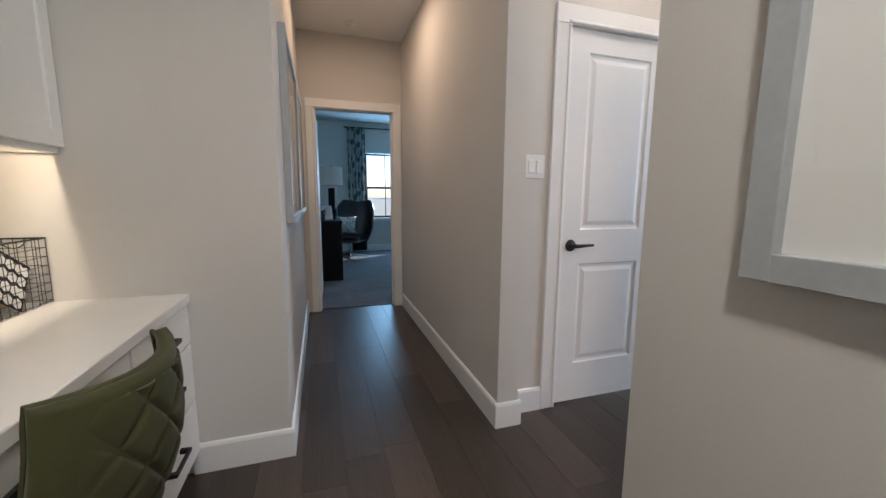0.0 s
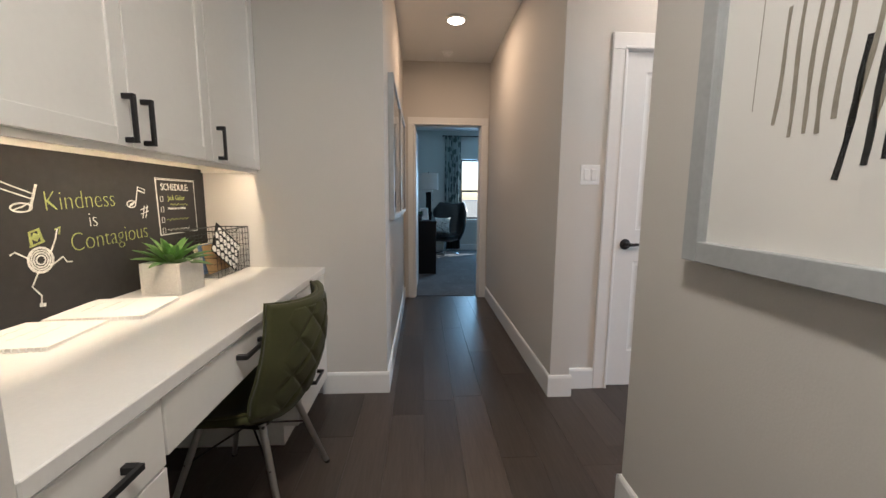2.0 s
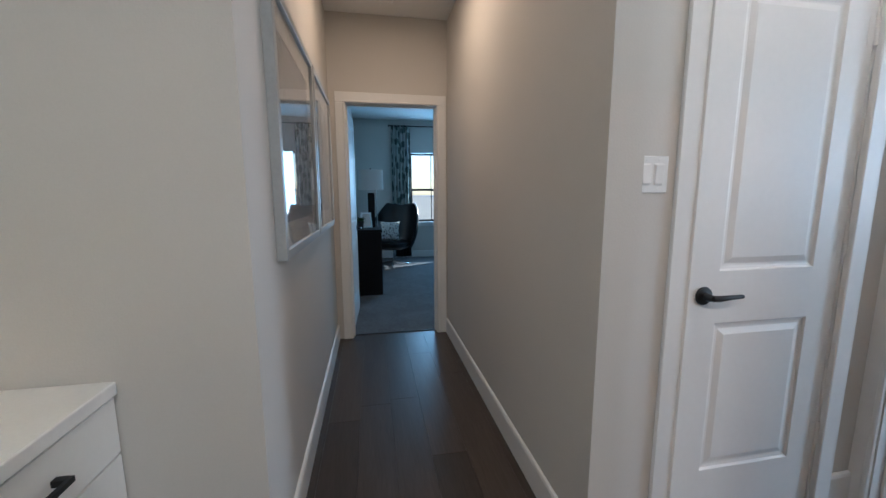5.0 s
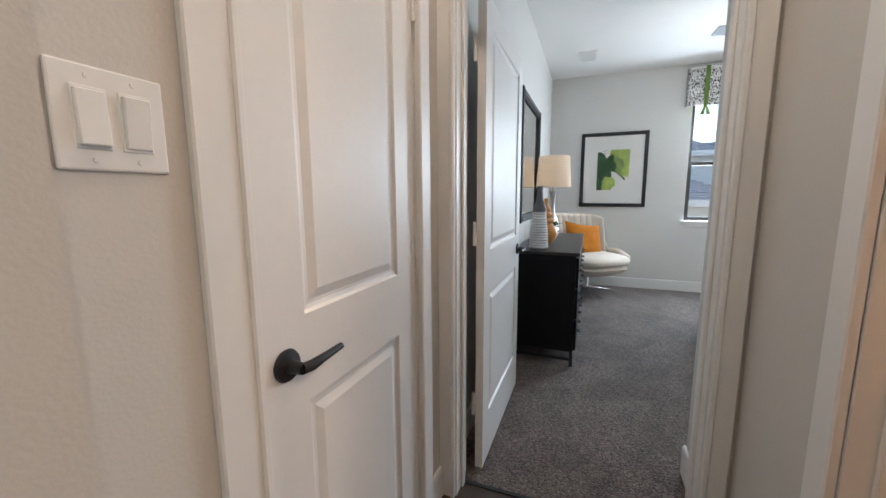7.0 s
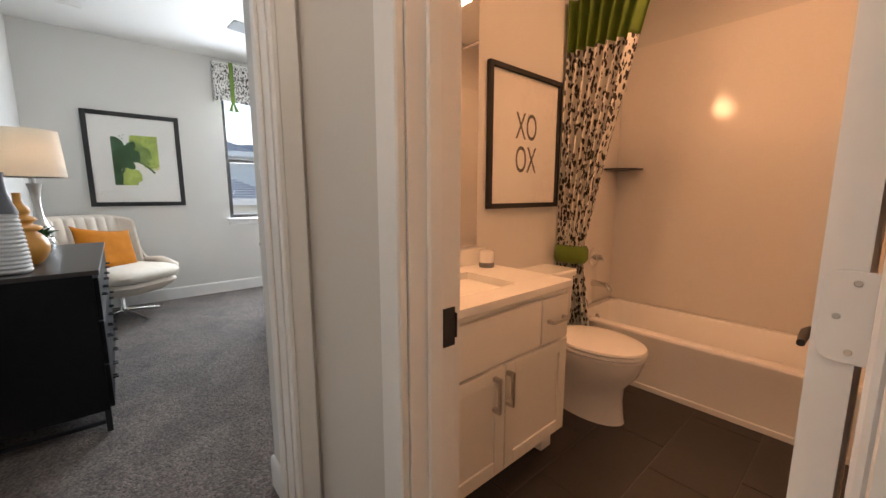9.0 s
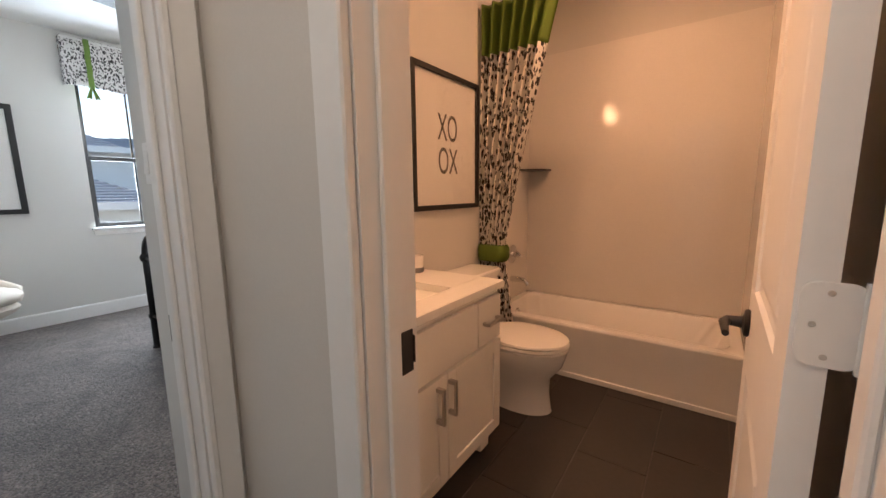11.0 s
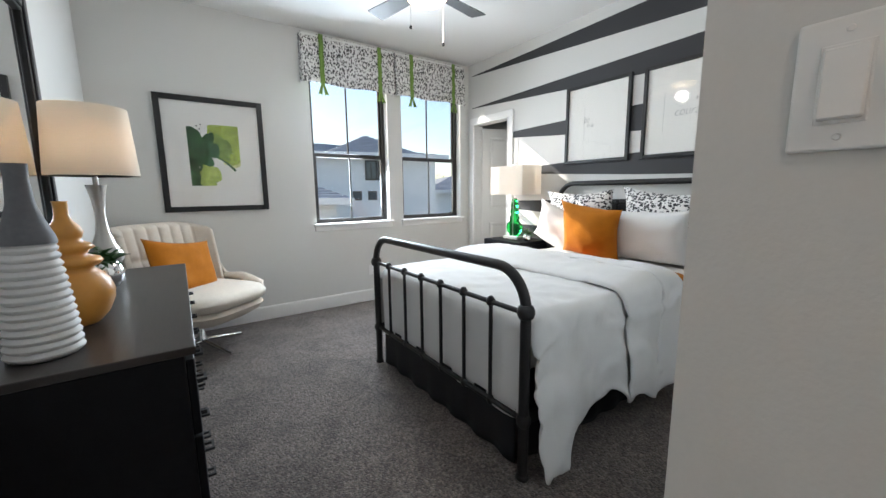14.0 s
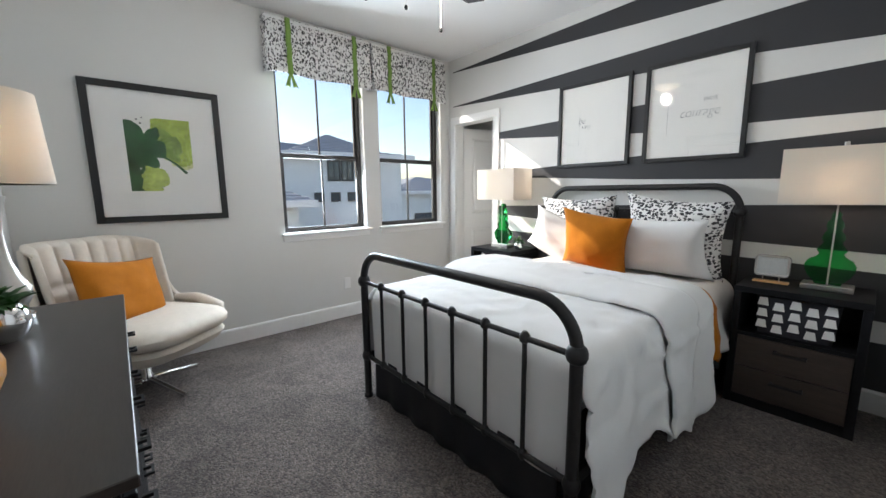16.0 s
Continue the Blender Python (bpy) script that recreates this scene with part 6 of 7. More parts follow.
def bedside_lamp(cx, cy, z0, lit, lab):
    root = thing("table_lamp", (cx, cy, z0), lab, "lamp", "lamps beside the bed")
    part("base", box(cx - 0.105, cx + 0.105, cy - 0.065, cy + 0.065, z0, z0 + 0.028, bevel=0.003), NICKEL, root)
    prof = [(0.052, 0.028), (0.058, 0.045), (0.085, 0.075), (0.098, 0.105), (0.102, 0.135), (0.088, 0.165), (0.060, 0.182), (0.048, 0.200), (0.060, 0.222), (0.046, 0.245), (0.034, 0.262), (0.046, 0.285), (0.040, 0.312), (0.026, 0.330), (0.036, 0.352), (0.030, 0.378), (0.016, 0.400), (0.020, 0.418), (0.010, 0.435)]
    bm = bmesh.new()
    pts = [(-r, h) for r, h in prof] + [(r, h) for r, h in reversed(prof)]
    f = [bm.verts.new((cx + x, cy - 0.020, z0 + z)) for x, z in pts]
    b = [bm.verts.new((cx + x, cy + 0.020, z0 + z)) for x, z in pts]
    bm.faces.new(f)
    bm.faces.new(b[::-1])
    for i in range(len(pts)):
        j = (i + 1) % len(pts)
        bm.faces.new((f[i], b[i], b[j], f[j]))
    bmesh.ops.recalc_face_normals(bm, faces=bm.faces[:])
    part("glass_body", bm, EMERALD, root, "green scalloped glass body")
    part("stem", rod((cx, cy + 0.024, z0 + 0.028), (cx, cy + 0.024, z0 + 0.74), 0.004, 8), NICKEL, root)
    w, d, h0, h1 = 0.235, 0.14, z0 + 0.475, z0 + 0.772
    for nm, q in (("shade_front", (cx - w, cx + w, cy + d - 0.004, cy + d, h0, h1)), ("shade_back", (cx - w, cx + w, cy - d, cy - d + 0.004, h0, h1)), ("shade_side", (cx - w, cx - w + 0.004, cy - d + 0.004, cy + d - 0.004, h0, h1)), ("shade_side", (cx + w - 0.004, cx + w, cy - d + 0.004, cy + d - 0.004, h0, h1))):
        part(nm, box(*q), SHADE_T, root)
    part("finial", box(cx - 0.010, cx + 0.010, cy + 0.010, cy + 0.030, z0 + 0.742, z0 + 0.80, bevel=0.003), NICKEL, root)
    part("harp", tube([(cx - 0.05, cy + 0.02, z0 + 0.48), (cx - 0.06, cy + 0.02, z0 + 0.62), (cx, cy + 0.02, z0 + 0.745), (cx + 0.06, cy + 0.02, z0 + 0.62), (cx + 0.05, cy + 0.02, z0 + 0.48)], 0.002, 6), NICKEL, root)
    part("bulb", lathe([(0, -0.05), (0.016, -0.045), (0.03, -0.005), (0.028, 0.02), (0, 0.035)], (cx, cy, z0 + 0.60), 16), BULB if lit else PAPER, root, "", True)
    return root


def shade_cloth(name, colour):
    m = bpy.data.materials.new(name)
    m.use_nodes = True
    nt = m.node_tree
    b = nt.nodes["Principled BSDF"]
    b.inputs["Base Color"].default_value, b.inputs["Roughness"].default_value = (*colour, 1), 0.9
    tr, mx = nt.nodes.new("ShaderNodeBsdfTranslucent"), nt.nodes.new("ShaderNodeMixShader")
    wv = nt.nodes.new("ShaderNodeTexNoise")
    wv.inputs["Scale"].default_value = 260
    tc = nt.nodes.new("ShaderNodeTexCoord")
    nt.links.new(tc.outputs["Object"], wv.inputs[0])
    bp = nt.nodes.new("ShaderNodeBump")
    bp.inputs["Strength"].default_value, bp.inputs["Distance"].default_value = 0.2, 0.001
    nt.links.new(wv.outputs[0], bp.inputs["Height"])
    nt.links.new(bp.outputs[0], b.inputs["Normal"])
    tr.inputs[0].default_value = (*colour, 1)
    mx.inputs[0].default_value = 0.5
    nt.links.new(b.outputs[0], mx.inputs[1])
    nt.links.new(tr.outputs[0], mx.inputs[2])
    nt.links.new(mx.outputs[0], nt.nodes["Material Output"].inputs[0])
    return m


SHADE_T = shade_cloth("translucent_shade_cloth", (0.80, 0.76, 0.70))
bedside_lamp(2.875, -1.83, 0.7225, True, "green glass table lamp with rectangular white shade")
bedside_lamp(5.222, -1.83, 0.7225, True, "green glass table lamp with rectangular white shade")

ck = thing("tabletop_clock", (3.115, -1.80, 0.7225), "white rounded tabletop frame on a pale wood stand", "frame")
part("stand", box(3.030, 3.195, -1.825, -1.775, 0.7225, 0.735, bevel=0.003), LIGHTWOOD, ck, "pale wood stand")
bm = bmesh.new()
for yy in (-1.818, -1.782):
    pass
part("body", turned(rings([(-0.080, 0.080, -0.062, 0.062, 0.022, -0.018), (-0.082, 0.082, -0.064, 0.064, 0.024, 0.010), (-0.078, 0.078, -0.060, 0.060, 0.022, 0.018), (-0.070, 0.070, -0.052, 0.052, 0.018, 0.018), (-0.068, 0.068, -0.050, 0.050, 0.018, 0.010)]), pose(3.112, -1.80, 0.825, -90, 0, 0) @ Matrix.Diagonal((1, 1, -1, 1))), PORCELAIN, ck, "", True)
bm.free()
part("face", turned(box(-0.066, 0.066, -0.048, 0.048, 0.0, 0.0095), pose(3.112, -1.80, 0.825, -90, 0, 0) @ Matrix.Diagonal((1, 1, -1, 1))), mat("pale_screen", (0.60, 0.62, 0.62), 0.3), ck)
for x in (3.075, 3.150):
    part("leg", rod((x, -1.80, 0.735), (x, -1.80, 0.766), 0.003, 8), NICKEL, ck)


def small_planter(cx, cy, z0, r, lab, frond=False):
    root = thing("potted_plant", (cx, cy, z0), lab, "plant")
    part("pot", lathe([(0, 0), (r * 0.55, 0), (r * 0.9, r * 0.45), (r, r * 0.95), (r * 0.85, r * 1.5), (r * 0.62, r * 1.75), (r * 0.56, r * 1.72), (0, r * 1.5)], (cx, cy, z0), 28), CHROME, root, "mirrored silver pot", True)
    rr = random.Random(int(cx * 100))
    for k in range(34):
        part("leaf", blade((cx + rr.uniform(-0.4, 0.4) * r, cy + rr.uniform(-0.4, 0.4) * r, z0 + r * 1.55), k * 2.399, rr.uniform(0.1, 1.4), rr.uniform(0.8, 1.5) * r, rr.uniform(0.22, 0.34) * r, 0.5, 4), DARKLEAF, root, "", True)
    if frond:
        for f in range(2):
            a0 = 0.4 + 1.9 * f
            for s in range(1, 12):
                t = s / 12
                c = Vector((cx + 0.10 * t * math.cos(a0), cy + 0.10 * t * math.sin(a0), z0 + r * 1.6 + 0.16 * t - 0.10 * t * t))
                for sd in (-1, 1):
                    part("leaf", blade(c, a0 + sd * 1.2, 0.3, 0.030 * (1.1 - t), 0.004, 0.2, 3), LEAF, root, "", True)


small_planter(4.968, -1.76, 0.7225, 0.046, "small green plant in a mirrored pot on the nightstand", True)

# dresser and the things on it
DX0, DX1, DY0, DY1, DZ = 3.452, 4.900, 1.158, 1.632, 0.845
dr = thing("dresser", ((DX0 + DX1) / 2, (DY0 + DY1) / 2, 0), "black stained wood dresser with small square pulls", "dresser")
part("top", box(DX0 - 0.004, DX1 + 0.004, DY0 - 0.006, DY1, DZ - 0.022, DZ, bevel=0.002), ESPRESSO, dr)
part("carcass", box(DX0, DX1, DY0 + 0.020, DY1 - 0.002, 0.115, DZ - 0.0225, bevel=0.002), EBONY, dr)
for sx in (DX0 + 0.014, DX1 - 0.014):
    for sy in (DY0 + 0.030, DY1 - 0.030):
        part("leg", box(sx - 0.012, sx + 0.012, sy - 0.012, sy + 0.012, 0.0, 0.1145), BLACK, dr)
part("front_stretcher", box(DX0 + 0.027, DX1 - 0.027, DY0 + 0.022, DY0 + 0.038, 0.045, 0.062), BLACK, dr)
for sx in (DX0 + 0.014, DX1 - 0.014):
    part("side_stretcher", box(sx - 0.008, sx + 0.008, DY0 + 0.043, DY1 - 0.043, 0.045, 0.062), BLACK, dr)
cw = (DX1 - DX0 - 0.02) / 3
for c in range(3):
    for z0, z1 in ((0.590, 0.805), (0.360, 0.582), (0.125, 0.352)):
        a, b = DX0 + 0.010 + c * cw + 0.003, DX0 + 0.010 + (c + 1) * cw - 0.003
        d = part("drawer", box(a, b, DY0, DY0 + 0.0195, z0, z1, bevel=0.0025), EBONY, dr)
        zc = (z0 + z1) / 2
        for px in ((a + (b - a) * 0.27), (a + (b - a) * 0.73)):
            part("pull", join(box(px - 0.022, px + 0.022, DY0 - 0.026, DY0 - 0.019, zc - 0.004, zc + 0.004), box(px - 0.022, px - 0.014, DY0 - 0.0195, DY0 - 0.0005, zc - 0.004, zc + 0.004), box(px + 0.014, px + 0.022, DY0 - 0.0195, DY0 - 0.0005, zc - 0.004, zc + 0.004)), BLACK, d, "square black pull")

RIBWHITE = mat("white_ribbed_ceramic", (0.72, 0.71, 0.70), 0.7, var=0.04, scale=20, grain=120, bump=0.05)
SLATE = mat("slate_ceramic", (0.13, 0.13, 0.14), 0.65, var=0.12, scale=12, grain=90, bump=0.04)
VC = (3.614, 1.459, DZ)
wv = thing("ribbed_vase", VC, "white ribbed ceramic vase with a slate grey neck", "vase")
rib = [(0, 0), (0.062, 0.0)]
for k in range(14):
    r0 = 0.071 - 0.0009 * k - 0.00006 * k * k
    z = 0.004 + k * 0.0195
    rib += [(r0 - 0.004, z), (r0 + 0.002, z + 0.005), (r0 + 0.003, z + 0.010), (r0 - 0.001, z + 0.016)]
rib += [(0.052, 0.279), (0, 0.279)]
part("ribbed_body", lathe(rib, VC, 36), RIBWHITE, wv, "", True)
part("neck", lathe([(0, 0.2792), (0.053, 0.2792), (0.050, 0.296), (0.036, 0.335), (0.025, 0.375), (0.021, 0.43), (0.023, 0.468), (0.018, 0.468), (0.016, 0.44), (0, 0.43)], VC, 32), SLATE, wv, "slate grey tapered neck", True)
single("amber_vase", lathe([(r * 0.92, z * 0.96) for r, z in [(0, 0), (0.052, 0), (0.060, 0.006), (0.086, 0.035), (0.103, 0.075), (0.106, 0.105), (0.096, 0.140), (0.074, 0.168), (0.056, 0.182), (0.074, 0.190), (0.086, 0.202), (0.078, 0.214), (0.046, 0.224), (0.052, 0.236), (0.069, 0.246), (0.060, 0.258), (0.036, 0.270), (0.042, 0.284), (0.046, 0.296), (0.040, 0.312), (0.024, 0.332), (0.018, 0.350), (0.018, 0.388), (0.021, 0.392), (0.016, 0.392), (0.014, 0.36), (0, 0.35)]], (3.872, 1.440, DZ), 44), AMBER, "amber ceramic vase with stacked bulging rings", "vase", smooth="all")
LC = (4.695, 1.460, DZ)
tl2 = thing("dresser_lamp", LC, "lit table lamp with silver trumpet base and white drum shade", "lamp")
part("base_disc", lathe([(0, 0), (0.062, 0), (0.064, 0.006), (0.064, 0.020), (0.058, 0.026), (0, 0.026)], LC, 32), CHROME, tl2, "", True)
part("body", lathe([(0.028, 0.0262), (0.030, 0.040), (0.052, 0.060), (0.068, 0.090), (0.066, 0.120), (0.046, 0.160), (0.028, 0.215), (0.021, 0.270), (0.020, 0.320), (0.026, 0.375), (0.036, 0.425), (0.040, 0.440), (0, 0.440)], LC, 32), NICKEL, tl2, "brushed silver trumpet body", True)
part("neck", rod((LC[0], LC[1], DZ + 0.440), (LC[0], LC[1], DZ + 0.56), 0.010, 12), NICKEL, tl2)
part("shade", lathe([(0.170, 0.480), (0.150, 0.785), (0.148, 0.785), (0.168, 0.480)], LC, 48), SHADE_T, tl2, "white linen drum shade", True)
part("shade_spider", join(*[rod((LC[0], LC[1], DZ + 0.56), (LC[0] + 0.164 * math.cos(a), LC[1] + 0.164 * math.sin(a), DZ + 0.50), 0.002, 6) for a in (0.2, 2.3, 4.4)]), NICKEL, tl2)
part("bulb", lathe([(0, -0.05), (0.016, -0.045), (0.03, -0.005), (0.028, 0.02), (0, 0.035)], (LC[0], LC[1], DZ + 0.62), 16), BULB, tl2, "", True)
small_planter(4.43, 1.435, DZ, 0.066, "dark leafy plant in a round mirrored pot on the dresser", True)

mr = thing("wall_mirror", (4.19, BY1, 1.01), "large black framed mirror on the wall above the dresser", "mirror")
MX0, MX1, MZ0, MZ1 = 3.725, 4.830, 1.022, 2.085
for nm, d in (("frame_side", (MX0, MX0 + 0.065, MZ0, MZ1)), ("frame_side", (MX1 - 0.065, MX1, MZ0, MZ1)), ("frame_bottom", (MX0 + 0.065, MX1 - 0.065, MZ0, MZ0 + 0.065)), ("frame_top", (MX0 + 0.065, MX1 - 0.065, MZ1 - 0.065, MZ1))):
    part(nm, join(box(d[0], d[1], BY1 - 0.035, BY1 - 0.0005, d[2], d[3], bevel=0.003), box(d[0] + 0.012, d[1] - 0.012, BY1 - 0.045, BY1 - 0.0345, d[2] + (0.012 if d[3] - d[2] < 0.2 else 0), d[3] - (0.012 if d[3] - d[2] < 0.2 else 0), bevel=0.003)), BLACK, mr)
part("mirror_glass", box(MX0 + 0.066, MX1 - 0.066, BY1 - 0.020, BY1 - 0.008, MZ0 + 0.066, MZ1 - 0.066), MIRROR, mr)

# armchair
def armchair(m):
    root = thing("swivel_armchair", (0, 0, 0), "cream tufted swivel armchair on a chrome star base", "armchair")
    # local: faces -y, x across

    def backrest(u, v):
        s = 2 * u - 1
        w = 0.325 + 0.015 * v
        wing = max(0.0, (abs(s) - 0.72) / 0.28)
        inner = 1.0 if abs(s) < 0.78 else 0.0
        groove = abs(math.sin((s / 0.78 * 0.5 + 0.5) * 6 * math.pi)) if inner else 1.0
        ch = 0.028 * groove ** 0.45
        row = 1 - 0.85 * math.exp(-((v - 0.50) / 0.045) ** 2) * inner
        over = max(0.0, (v - 0.86) / 0.14)
        z = 0.42 + 0.575 * min(v, 0.86) / 0.86 - 0.045 * abs(s) ** 6 * v + 0.035 * math.sin(over * math.pi / 2)
        y = 0.285 + 0.12 * v - 0.12 * wing ** 1.7 - 0.02 * (1 - s * s) * 0 + 0.075 * (1 - math.cos(over * math.pi / 2))
        return Vector((s * w * (1 - 0.03 * wing), y - 0.055 - ch * row * (1 - over * 0.7), z))

    part("backrest", sheet(120, 40, backrest, 0.03), CREAM, root, "", "all")

    def outer(u, v):
        s = 2 * u - 1
        ph = s * 2.25
        k = min(1.0, max(0.0, (0.60 - abs(s)) / 0.22))
        k = k * k * (3 - 2 * k)
        top = 0.545 - 0.05 * max(0.0, abs(s) - 0.8) / 0.2 + (1.0 - 0.545) * k
        bot = 0.275 + 0.06 * abs(s)
        z = bot + (top - bot) * v
        flare = 0.72 + 0.28 * min(1.0, (z - 0.27) / 0.22) ** 0.7
        front = max(0.0, abs(ph) - math.pi / 2)
        x = math.copysign(1.0 - 0.10 * front ** 2, ph) if front else math.sin(ph)
        return Vector((x * 0.385 * flare, 0.02 + math.cos(ph) * 0.41 * flare + 0.10 * max(0.0, z - 0.6), z))

    part("shell", sheet(96, 24, outer, 0.035), CREAM, root, "", "all")
    for sx in (-1, 1):
        rim = [outer(0.5 + sx * (0.30 + 0.195 * k / 14), 1.0) for k in range(15)]
        end = outer(0.5 + sx * 0.495, 1.0)
        pts = [p + Vector((-sx * 0.014, 0.0, -0.014)) for p in rim] + [end + Vector((-sx * 0.022, -0.016, -0.055)), end + Vector((-sx * 0.030, -0.012, -0.12))]
        part("arm_roll", tube(pts, [0.026 + 0.012 * min(1.0, k / 5) for k in range(15)] + [0.036, 0.028], 16), CREAM, root, "", True)
    part("seat_cushion", rings([(-0.24, 0.24, -0.33, 0.20, 0.14, 0.402), (-0.305, 0.305, -0.405, 0.24, 0.17, 0.412), (-0.328, 0.328, -0.430, 0.25, 0.19, 0.440), (-0.330, 0.330, -0.432, 0.25, 0.19, 0.470), (-0.315, 0.315, -0.415, 0.24, 0.19, 0.500), (-0.275, 0.275, -0.365, 0.22, 0.17, 0.522), (-0.19, 0.19, -0.27, 0.16, 0.13, 0.535), (-0.08, 0.08, -0.14, 0.08, 0.06, 0.540)]), CREAM, root, "", True)
    part("seat_base", rings([(-0.15, 0.15, -0.19, 0.19, 0.12, 0.250), (-0.24, 0.24, -0.30, 0.25, 0.15, 0.275), (-0.295, 0.295, -0.38, 0.26, 0.17, 0.325), (-0.312, 0.312, -0.41, 0.26, 0.18, 0.370), (-0.29, 0.29, -0.39, 0.25, 0.17, 0.4015)]), CREAM, root, "", True)
    part("swivel_post", lathe([(0.0, 0.05), (0.030, 0.05), (0.030, 0.10), (0.022, 0.11), (0.022, 0.235), (0.06, 0.245), (0.06, 0.2545), (0, 0.2545)], (0, 0, 0), 20), CHROME, root, "", True)
    for k in range(4):
        a = radians(82 + 90 * k)
        c, s = math.cos(a), math.sin(a)
        part("base_leg", tube([(0.02 * c, 0.02 * s, 0.075), (0.17 * c, 0.17 * s, 0.045), (0.315 * c, 0.315 * s, 0.014)], [0.017, 0.015, 0.012], 10), CHROME, root, "", True)
    root.matrix_basis = m
    return root


CHM = pose(5.80, 1.095, 0.0, 0, 0, -52) @ Matrix.Diagonal((1.06, 1.06, 0.98, 1))
armchair(CHM)
lp = single("lumbar_pillow", cushion(0.54, 0.46, 0.15, n=18), ORANGE, "burnt orange velvet lumbar pillow on the armchair", "pillow", smooth="all")
lp.matrix_basis = CHM @ pose(-0.040, 0.050, 0.690, -20, 8, 4)

# ceiling fan
fn = thing("ceiling_fan", (4.47, -0.25, BZ), "black four-blade ceiling fan with lit globe and pull chains", "ceiling fan")
FC = (4.47, -0.25)
part("canopy", lathe([(0, 0), (0.070, 0), (0.068, -0.03), (0.030, -0.055), (0.014, -0.058), (0, -0.058)], (*FC, BZ - 0.0005), 28), BLACK, fn, "", True)
part("downrod", rod((*FC, BZ - 0.05), (*FC, BZ - 0.175), 0.012, 12), BLACK, fn)
part("motor", lathe([(0, 0.0), (0.04, 0.0), (0.100, -0.02), (0.128, -0.05), (0.128, -0.10), (0.118, -0.125), (0.108, -0.15), (0, -0.15)], (*FC, BZ - 0.171), 32), BLACK, fn, "", True)
part("light_kit", lathe([(0.100, 0), (0.134, -0.004), (0.136, -0.028), (0.128, -0.03), (0, -0.03)], (*FC, BZ - 0.322), 32), BLACK, fn, "", True)
FANGLOBE = glow("fan_globe", (1.0, 0.78, 0.52), 2.2)
part("globe", lathe([(0.126, 0), (0.125, -0.010), (0.108, -0.028), (0.060, -0.042), (0, -0.047)], (*FC, BZ - 0.3525), 32), FANGLOBE, fn, "lit frosted globe", True)
for k in range(4):
    R = pose(*FC, BZ - 0.300, 0, 0, 12 + 90 * k)
    bl = part("blade", turned(sheet(10, 4, lambda u, v: Vector((0.135 + 0.395 * u, (v - 0.5) * (0.105 + 0.030 * u) * (1 if u < 0.95 else 0.92), 0.010 * (v - 0.5) * 2)), 0.006), R), BLACK, fn, "", True)
    part("blade_iron", turned(box(0.085, 0.20, -0.020, 0.020, -0.008, -0.003, bevel=0.001), R), BLACK, bl)
for dx, dy, ln in ((-0.012, 0.128, 0.205), (0.012, -0.130, 0.245)):
    z = BZ - 0.345
    part("pull_chain", rod((FC[0] + dx, FC[1] + dy, z), (FC[0] + dx, FC[1] + dy, z - ln), 0.0012, 6), NICKEL, fn)
    part("chain_fob", lathe([(0, 0), (0.008, -0.004), (0.010, -0.014), (0.007, -0.022), (0, -0.024)], (FC[0] + dx, FC[1] + dy, z - ln), 12), BLACK, fn, "", True)
vt = thing("ceiling_vent", (5.5, 1.20, BZ), "white ceiling air vent grille in the bedroom", "vent")
part("frame", join(box(5.33, 5.67, 1.10, 1.125, BZ - 0.008, BZ - 0.0005), box(5.33, 5.67, 1.275, 1.30, BZ - 0.008, BZ - 0.0005), box(5.33, 5.355, 1.125, 1.275, BZ - 0.008, BZ - 0.0005), box(5.645, 5.67, 1.125, 1.275, BZ - 0.008, BZ - 0.0005)), TRIM, vt)
for i in range(9):
    part("slat", box(5.355, 5.645, 1.130 + i * 0.016, 1.140 + i * 0.016, BZ - 0.006, BZ - 0.001), TRIM, vt)

# valances with green ribbons
for a, b in ((-0.918, 0.068), (-1.890, -0.938)):
    vl = thing("valance", (BX1 - 0.06, (a + b) / 2, 2.29), "animal-print window valance tied with green ribbons", "valance", "valances over the windows")
    def face(u, v, a=a, b=b):
        y = b + (a - b) * u
        ruffle = 0.012 * math.sin(v * 18) * (1 - 0.3 * v) + 0.006 * noise.noise(Vector((y * 6, v * 4, 0)))
        return Vector((BX1 - 0.085 - ruffle - 0.02 * (1 - v), y, 2.292 + 0.008 * math.sin(u * 11) * (1 - v) + 0.455 * v))
    part("front_cloth", sheet(40, 30, face, 0.006), SPOT, vl, "", "all")
    for y in (a + 0.004, b - 0.004):
        part("side_cloth", box(BX1 - 0.080, BX1 - 0.001, y - 0.003, y + 0.003, 2.302, 2.742), SPOT, vl)
    part("mounting_board", box(BX1 - 0.080, BX1 - 0.001, a + 0.008, b - 0.008, 2.722, 2.742), TRIM, vl)
    for y in (b - 0.185, a + 0.185):
        part("ribbon", sheet(2, 16, lambda u, v, y=y: Vector((BX1 - 0.118 - 0.006 * math.sin(v * 18), y + (u - 0.5) * 0.045, 2.287 + 0.456 * v)), 0.002), RIBBON, vl, "green ribbon", "all")
        for sd in (-1, 1):
            part("ribbon_tail", sheet(3, 5, lambda u, v, y=y, sd=sd: Vector((BX1 - 0.120 - 0.008 * v, y + sd * (0.006 + 0.030 * v) + (u - 0.5) * (0.018 + 0.026 * v), 2.292 - 0.115 * v - 0.018 * (1 - abs(2 * u - 1)) * (-v))), 0.002), RIBBON, vl, "", "all")
        part("ribbon_knot", turned(box(-0.010, 0.010, -0.014, 0.014, -0.012, 0.012, bevel=0.006, seg=2), pose(BX1 - 0.124, y, 2.289)), RIBBON, vl, "", True)

